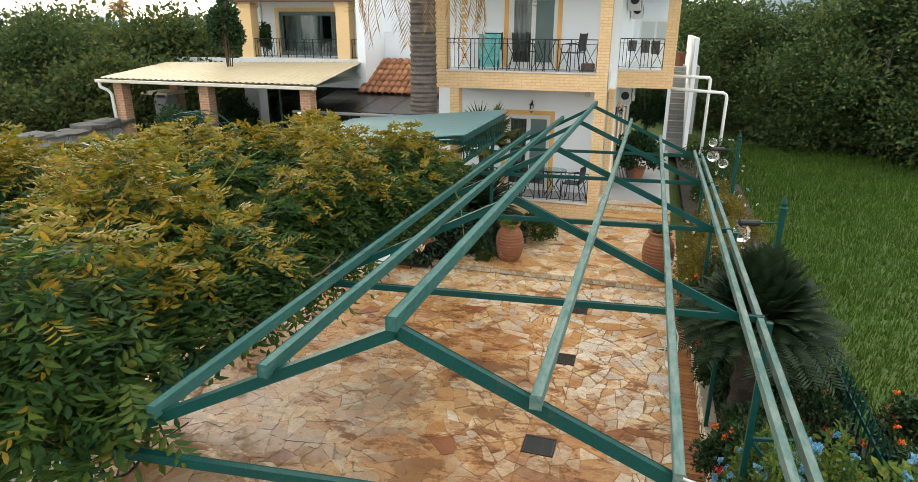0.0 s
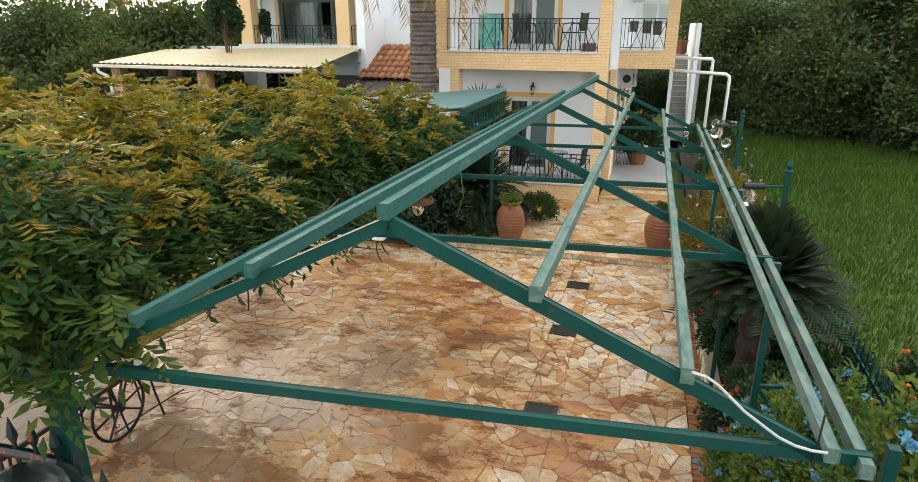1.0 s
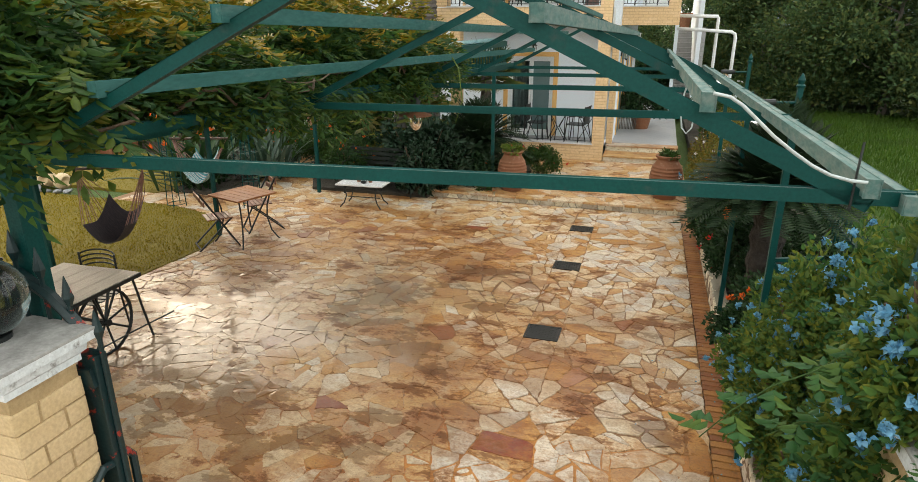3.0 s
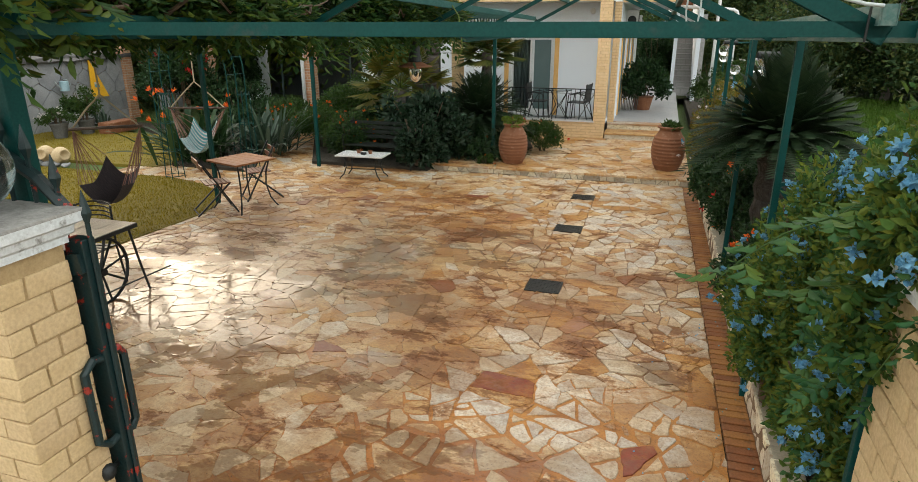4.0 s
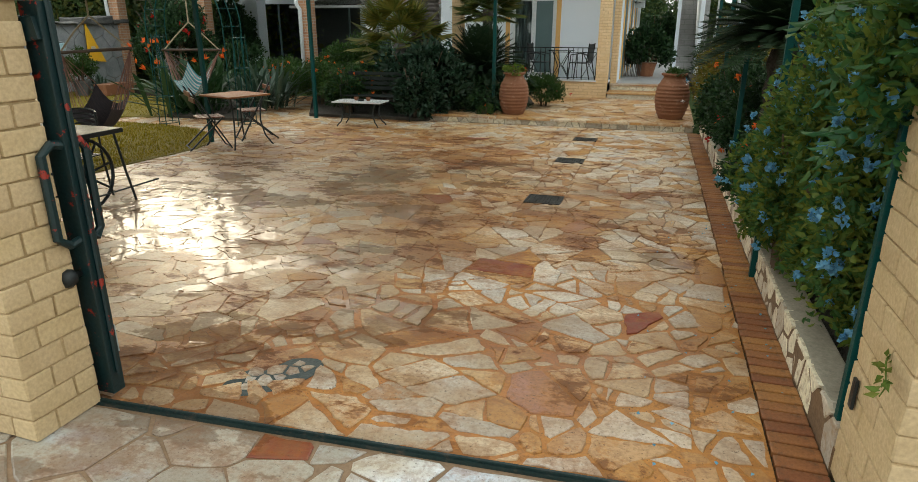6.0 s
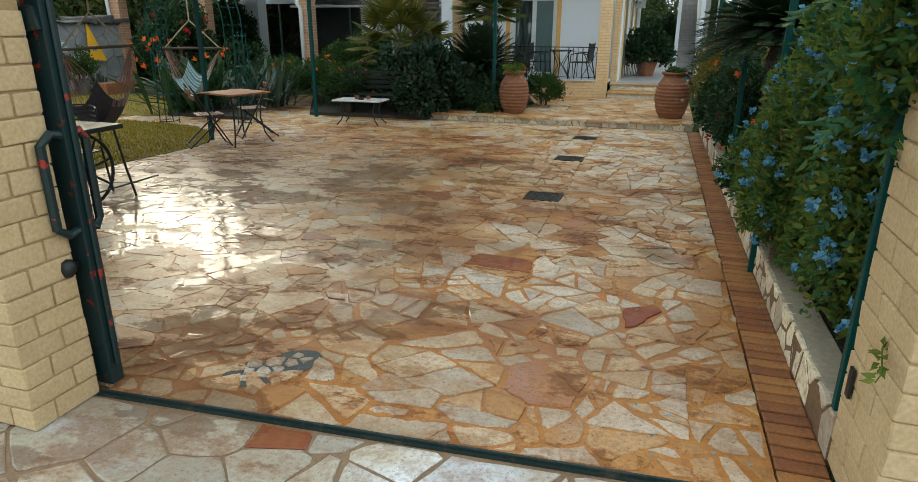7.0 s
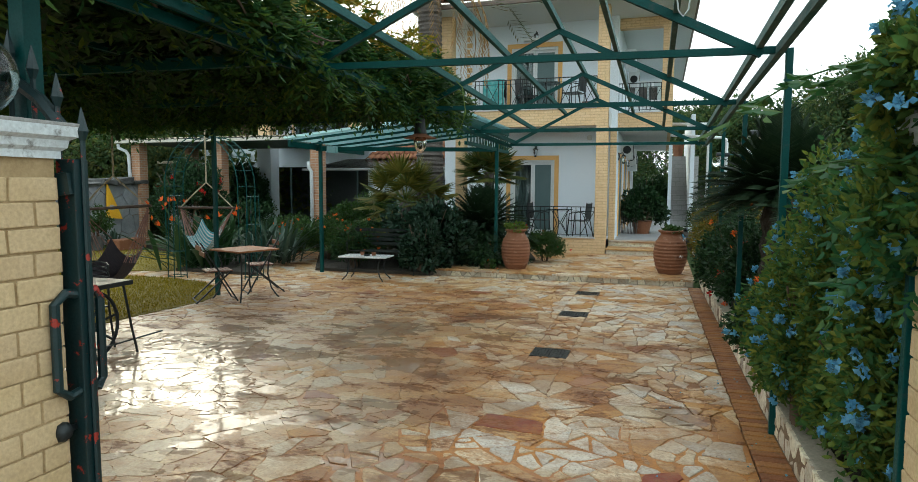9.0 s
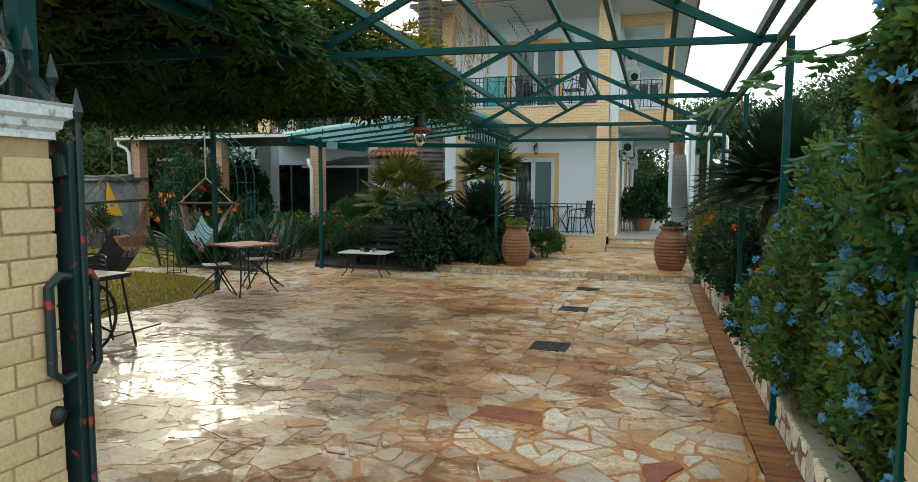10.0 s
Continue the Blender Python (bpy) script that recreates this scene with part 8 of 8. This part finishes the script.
# garden trellises
obelisk = thing("trellis_obelisk", "thin green wire plant obelisk on the lawn edge", "trellis", pose(-8.2, 9.1, 0.01))
for k in range(4):
    a = k * math.pi / 2 + 0.4
    part("upright", rod(bmesh.new(), (0.17 * math.cos(a), 0.17 * math.sin(a), 0), (0.10 * math.cos(a), 0.10 * math.sin(a), 1.55), 0.009, None, 5), GREEN, obelisk)
for z in (0.05, 0.5, 1.0, 1.5):
    rr_ = 0.17 - 0.07 * z / 1.55
    part("ring", tube(bmesh.new(), [(rr_ * math.cos(a), rr_ * math.sin(a), z) for a in [math.pi * k / 4 + 0.4 for k in range(9)]], 0.007, 5), GREEN, obelisk)
copy_thing(obelisk, pose(-6.85, 9.5, 0.0, 0, 0, 30))
arch = thing("arch_trellis", "green iron garden arch with hoops", "trellis", pose(-9.42, 11.5, 0.0, 0, 0, -8))
for y in (-0.25, 0.0, 0.25):
    part("hoop", tube(bmesh.new(), [(-1.1, y, 0), (-1.1, y, 1.68)] + arc((0, y, 1.68), 1.1, 180, 0, 18) + [(1.1, y, 0)], 0.012, 6), GREEN, arch)
for k in range(11):
    a = math.pi * k / 10
    part("cross_bar", rod(bmesh.new(), (1.1 * math.cos(a), -0.25, 1.68 + 1.1 * math.sin(a)), (1.1 * math.cos(a), 0.25, 1.68 + 1.1 * math.sin(a)), 0.008, None, 5), GREEN, arch)


# lamp hanging under the pergola
pend = thing("pendant_lamp", "black pendant lamp with a clear glass bell under the pergola", "pendant lamp", pose(-2.45, 6.48, 2.17))
part("stem", rod(bmesh.new(), (0, 0, 0.28), (0, 0, 0.40), 0.02, None, 8), DARK_IRON, pend)
part("housing", lathe([(0.02, 0.30), (0.05, 0.28), (0.06, 0.2), (0.075, 0.12), (0.06, 0.10)], 18), DARK_IRON, pend)
part("shade", lathe([(0.06, 0.115), (0.14, 0.08), (0.185, 0.068), (0.185, 0.062), (0.06, 0.10)], 24), JAR_CLAY, pend, "rusty brown shade")
part("glass", lathe([(0.055, 0.09), (0.075, 0.03), (0.06, -0.05), (0.03, -0.09), (0.008, -0.1)], 20), LAMP_GLASS, pend, smooth=True)

# lamps on posts along the fence
for x, y in ((1.6, 8.1), (1.62, 13.1)):
    t = thing("fence_lamp", "green lamp post with a side arm and a glass globe", "garden lamp", pose(x, y, 0), "lamp posts along the bed")
    part("post", beam(bmesh.new(), (0, 0, 0), (0, 0, 2.5), 0.06, 0.06), GREEN, t)
    part("finial", lathe([(0.045, 2.5), (0.05, 2.52), (0.03, 2.54), (0.04, 2.58), (0.025, 2.62), (0.003, 2.66)], 14), GREEN, t)
    part("arm", rod(bmesh.new(), (0, 0, 2.33), (-0.46, -0.12, 2.33), 0.014, None, 8), GREEN, t)
    part("holder", rod(bmesh.new(), (-0.25, -0.065, 2.33), (-0.48, -0.125, 2.33), 0.04, None, 10), DARK_IRON, t)
    part("globe", lathe([(0.11 * math.sin(radians(a)) + 0.002, 2.20 - 0.11 * math.cos(radians(a))) for a in range(0, 181, 15)], 22), LAMP_GLASS, t, smooth=True).location = (-0.44, -0.115, 0)
fence = thing("iron_fence", "low green iron fence with pointed bars beside the meadow", "fence")
for i in range(34):
    y = 4.3 + i * 0.16
    part("bar", rod(rod(bmesh.new(), (2.3, y, 0), (2.3, y, 0.98), 0.012, None, 5), (2.3, y, 0.98), (2.3, y, 1.08), 0.022, 0.002, 5), GREEN, fence)
for z in (0.2, 0.85):
    part("rail", beam(bmesh.new(), (2.3, 4.2, z), (2.3, 9.7, z), 0.02, 0.04, 0.002), GREEN, fence)
part("brace", beam(bmesh.new(), (0.92, 4.42, 1.02), (2.3, 4.5, 0.98), 0.03, 0.03), GREEN, fence)
part("brace", beam(bmesh.new(), (0.93, 4.42, 0.98), (1.5, 4.45, 0.2), 0.03, 0.03), GREEN, fence)

# ---- small things by the garden wall ----
board = thing("yellow_board", "yellow pointed board with a small printed badge against the wall", "ornament", pose(-14.86, 14.1, 0.72, 0, -6, 0))
part("board", ([(0, -0.28, 0.05), (0, 0.28, 0.0), (0, -0.12, 1.05), (0.03, -0.28, 0.05), (0.03, 0.28, 0.0), (0.03, -0.12, 1.05)], [(0, 1, 2), (5, 4, 3), (0, 3, 4, 1), (1, 4, 5, 2), (2, 5, 3, 0)]), plain("yellow_plastic", (0.80, 0.42, 0.02), (0.85, 0.48, 0.03), 3, 0.4), board)
part("badge", boxes((0.031, 0.034, -0.13, 0.03, 0.28, 0.36)), BLUE_PETAL, board)
part("badge", boxes((0.031, 0.034, -0.12, 0.02, 0.36, 0.42)), WHITE_PETAL, board)
can = thing("watering_can", "pale blue metal watering can hung on the wall", "watering can", pose(-14.85, 13.0, 1.0))
part("body", lathe([(0.11, 0), (0.11, 0.24), (0.09, 0.25)], 18), plain("pale_blue_enamel", (0.30, 0.46, 0.52), (0.36, 0.52, 0.58), 4, 0.4), can)
part("spout", tube(bmesh.new(), [(0, -0.1, 0.05), (0, -0.2, 0.16), (0, -0.27, 0.26)], 0.018, 8), WIRE, can)
part("handle", tube(bmesh.new(), [(0, 0.1, 0.06), (0, 0.2, 0.16), (0, 0.12, 0.27), (0, 0, 0.3)], 0.01, 6), WIRE, can)
for x, y, r_, lab in ((-13.9, 11.8, 0.2, "dark pot with small white flowers by the wall"), (-13.8, 12.5, 0.2, "dark pot with a leafy plant by the wall")):
    t = thing("flower_pot", lab, "flower pot", pose(x, y, 0.01), "pots by the garden wall")
    part("pot", lathe([(r_ * 0.7, 0), (r_, 0.32), (r_ * 1.08, 0.32), (r_ * 1.08, 0.37), (r_ * 0.95, 0.37), (r_ * 0.9, 0.3)], 22), DARK_ROCK, t)
shrub(pose(-13.9, 11.8, 0.3), "white-flowering plant in a pot", MID_LEAF, (0.4, 0.36, 0.25), 1500, 0.06, 0.035, 16, 0.35, 411, 0.7, [(WHITE_PETAL, 30, 0.045, 6, "white flowers")], "plant")
shrub(pose(-13.8, 12.5, 0.3), "leafy plant in a pot", MID_LEAF, (0.45, 0.4, 0.5), 1800, 0.08, 0.045, 18, 0.35, 412, 0.7, (), "plant")
trough = thing("clay_trough", "red clay planting trough by the wall", "planter", pose(-13.3, 13.0, 0.01))
part("trough", boxes((-0.2, 0.2, -0.45, 0.45, 0, 0.28), bevel=0.02), JAR_CLAY, trough)
URN = plain("sandy_urn", (0.50, 0.38, 0.22), (0.58, 0.46, 0.28), 5, 0.8, 0, 50, 0.4, 0.006)
for x, y, a in ((-11.55, 9.4, 20), (-11.15, 9.35, 70)):
    t = thing("lying_urn", "sand-coloured clay urn lying on stones", "urn", pose(x, y, 0.2, 80, 0, a), "urns on the lawn edge")
    part("urn", lathe([(0.06, -0.2), (0.14, -0.08), (0.17, 0.04), (0.13, 0.14), (0.08, 0.18), (0.11, 0.22), (0.08, 0.22), (0.06, 0.16)], 24), URN, t, smooth=True)
for i in range(7):
    bm = bmesh.new()
    bmesh.ops.create_icosphere(bm, subdivisions=2, radius=rnd.uniform(0.07, 0.13))
    for v_ in bm.verts:
        v_.co.z *= 0.6
    t = tagged(part("garden_stone", wobble(bm, 6, 0.04, i), GREY_STONE), "rounded grey stone under the urns", "stone", "stones on the lawn edge")
    t.location = (-11.9 + i * 0.16, 9.25 + 0.1 * math.sin(i * 2.1), 0.04)

# chimney behind the wall
ch = thing("barbecue_chimney", "small pale chimney with a flat cap", "chimney", pose(-15.2, 17.2, 0))
part("shaft", boxes((-0.25, 0.25, -0.25, 0.25, 0, 2.3)), GREY_STONE, ch)
part("cap", boxes((-0.5, 0.5, -0.5, 0.5, 2.42, 2.5), bevel=0.01), PALE_STONE, ch)
for x in (-0.2, 0.2):
    part("pillar", boxes((x - 0.05, x + 0.05, -0.2, 0.2, 2.3, 2.42)), GREY_STONE, ch)


# ---- on the balconies and the veranda ----
def metal_chair(m, group, mat=DARK_IRON, label="dark metal garden chair"):
    t = thing("metal_chair", label, "chair", m, group)
    part("seat", boxes((-0.22, 0.22, -0.2, 0.22, 0.43, 0.45), bevel=0.006), mat, t)
    part("back", boxes((-0.21, 0.21, -0.24, -0.222, 0.47, 0.86), bevel=0.005), mat, t)
    for x in (-0.23, 0.23):
        part("side_frame", tube(bmesh.new(), [(x, 0.24, 0), (x, 0.2, 0.4), (x, 0.18, 0.62), (x, -0.05, 0.66), (x, -0.22, 0.62)], 0.013, 6), DARK_IRON, t)
        part("back_leg", tube(bmesh.new(), [(x, -0.3, 0), (x, -0.2, 0.45), (x * 0.95, -0.25, 0.88)], 0.013, 6), DARK_IRON, t)
    return t


metal_chair(pose(-1.75, 15.45, 0.44, 0, 0, 80), "chairs on the veranda")
metal_chair(pose(-2.75, 15.5, 0.44, 0, 0, -95), "chairs on the veranda")
metal_chair(pose(-1.95, 15.5, 3.53, 0, 0, 75), "chairs on the balcony")
metal_chair(pose(-3.15, 15.7, 3.53, 0, 0, -60), "chairs on the balcony")
for z0, x0, lab in ((0.44, -2.25, "round glass-topped table on the veranda"), (3.53, -2.6, "round dark table on the balcony")):
    t = thing("bistro_table", lab, "table", pose(x0, 15.5, z0))
    part("top", lathe([(0.01, 0.70), (0.32, 0.70), (0.33, 0.71), (0.32, 0.72), (0.01, 0.72)], 30), SHUTTER if z0 > 1 else glassy("tinted_table_glass", (0.4, 0.6, 0.6), 0.02), t)
    for a in (0.5, 2.6, 4.7):
        part("leg", tube(bmesh.new(), [(0.25 * math.cos(a), 0.25 * math.sin(a), 0.70), (0.07 * math.cos(a), 0.07 * math.sin(a), 0.35), (0.28 * math.cos(a), 0.28 * math.sin(a), 0)], 0.012, 6), DARK_IRON, t)
towel = thing("beach_towel", "turquoise patterned towel drying over a chair", "towel", pose(-3.95, 15.35, 3.53))
vs, fs = [], []
for i in range(13):
    for k in range(15):
        vs.append((-0.25 + i * 0.045, 0.03 * math.sin(i * 1.2) + 0.02 * math.sin(k * 0.8) + (0.0 if k < 12 else (k - 12) * 0.06), 0.08 + min(k, 12) * 0.063))
for i in range(12):
    for k in range(14):
        a = i * 15 + k
        fs.append((a, a + 15, a + 16, a + 1))
part("cloth", (vs, fs), plain("turquoise_towel", (0.03, 0.36, 0.36), (0.30, 0.60, 0.58), 9, 0.9, 0, 60, 0.3, 0.004), towel, smooth=True)
metal_chair(pose(-3.95, 15.6, 3.53, 0, 0, 180), "chairs on the balcony")
tagged(part("small_crate", boxes((-1.72, -1.42, 15.25, 15.45, 3.56, 3.74), bevel=0.02), plain("dark_crate", (0.05, 0.07, 0.07), (0.2, 0.08, 0.06), 16, 0.7)), "small dark crate on the balcony floor", "crate")
dry = thing("drying_rack", "white drying rack with dark clothes on the side balcony", "drying rack", pose(-0.42, 16.85, 3.55))
for z in (0.55, 0.62):
    part("rail", rod(bmesh.new(), (-0.4, -0.05 + z - 0.5, z), (0.4, -0.05 + z - 0.5, z), 0.01, None, 6), FRAME_WHITE, dry)
for sg in (-1, 1):
    part("leg", tube(bmesh.new(), [(-0.35 * sg, 0.2, 0), (0.35 * sg, 0.0, 0.6)], 0.01, 6), FRAME_WHITE, dry)
for x, h_ in ((-0.25, 0.22), (0.05, 0.26), (0.3, 0.3)):
    part("garment", wobble(boxes((x - 0.1, x + 0.1, -0.06, -0.02, 0.66 - h_, 0.68)), 9, 0.03), DARK_ROCK, dry, "dark garment")
pot = thing("porch_pot", "wicker pot screen and clay pot on the porch", "flower pot", pose(-0.35, 18.4, 0.4))
part("pot", lathe([(0.2, 0), (0.28, 0.35), (0.3, 0.36), (0.26, 0.36)], 20), JAR_CLAY, pot)
lat = bmesh.new()
for i in range(13):
    beam(lat, (-0.62 + i * 0.04, -0.25, 0.0), (-0.67 + i * 0.05, -0.3, 0.85), 0.012, 0.02, 0)
part("wicker_screen", lat, BARK, pot, "grey wicker screen")
shrub(pose(-0.35, 18.45, 0.55), "large dark leafy potted shrub on the porch", DARK_LEAF, (0.7, 0.65, 0.7), 6000, 0.12, 0.07, 34, 0.36, 421, 0.6, (), "plant")
for m in (pose(1.45, 16.4, 1.9), pose(1.55, 14.6, 1.75)):
    t = thing("garden_globe", "clear glass garden globe lamp on a thin stem", "garden lamp", m, "globes beside the porch")
    part("globe", lathe([(0.10 * math.sin(radians(a)) + 0.002, -0.10 * math.cos(radians(a))) for a in range(0, 181, 15)], 20), LAMP_GLASS, t, smooth=True)
    part("stem", rod(bmesh.new(), (0, 0, -1.7), (0, 0, -0.1), 0.015, None, 6), GREEN, t)
brac = thing("wall_floodlight", "white angled floodlight on the upper wall", "floodlight", pose(-3.0, 16.15, 5.42))
part("case", boxes((-0.3, 0.3, -0.25, -0.1, -0.03, 0.03), bevel=0.01), FRAME_WHITE, brac)
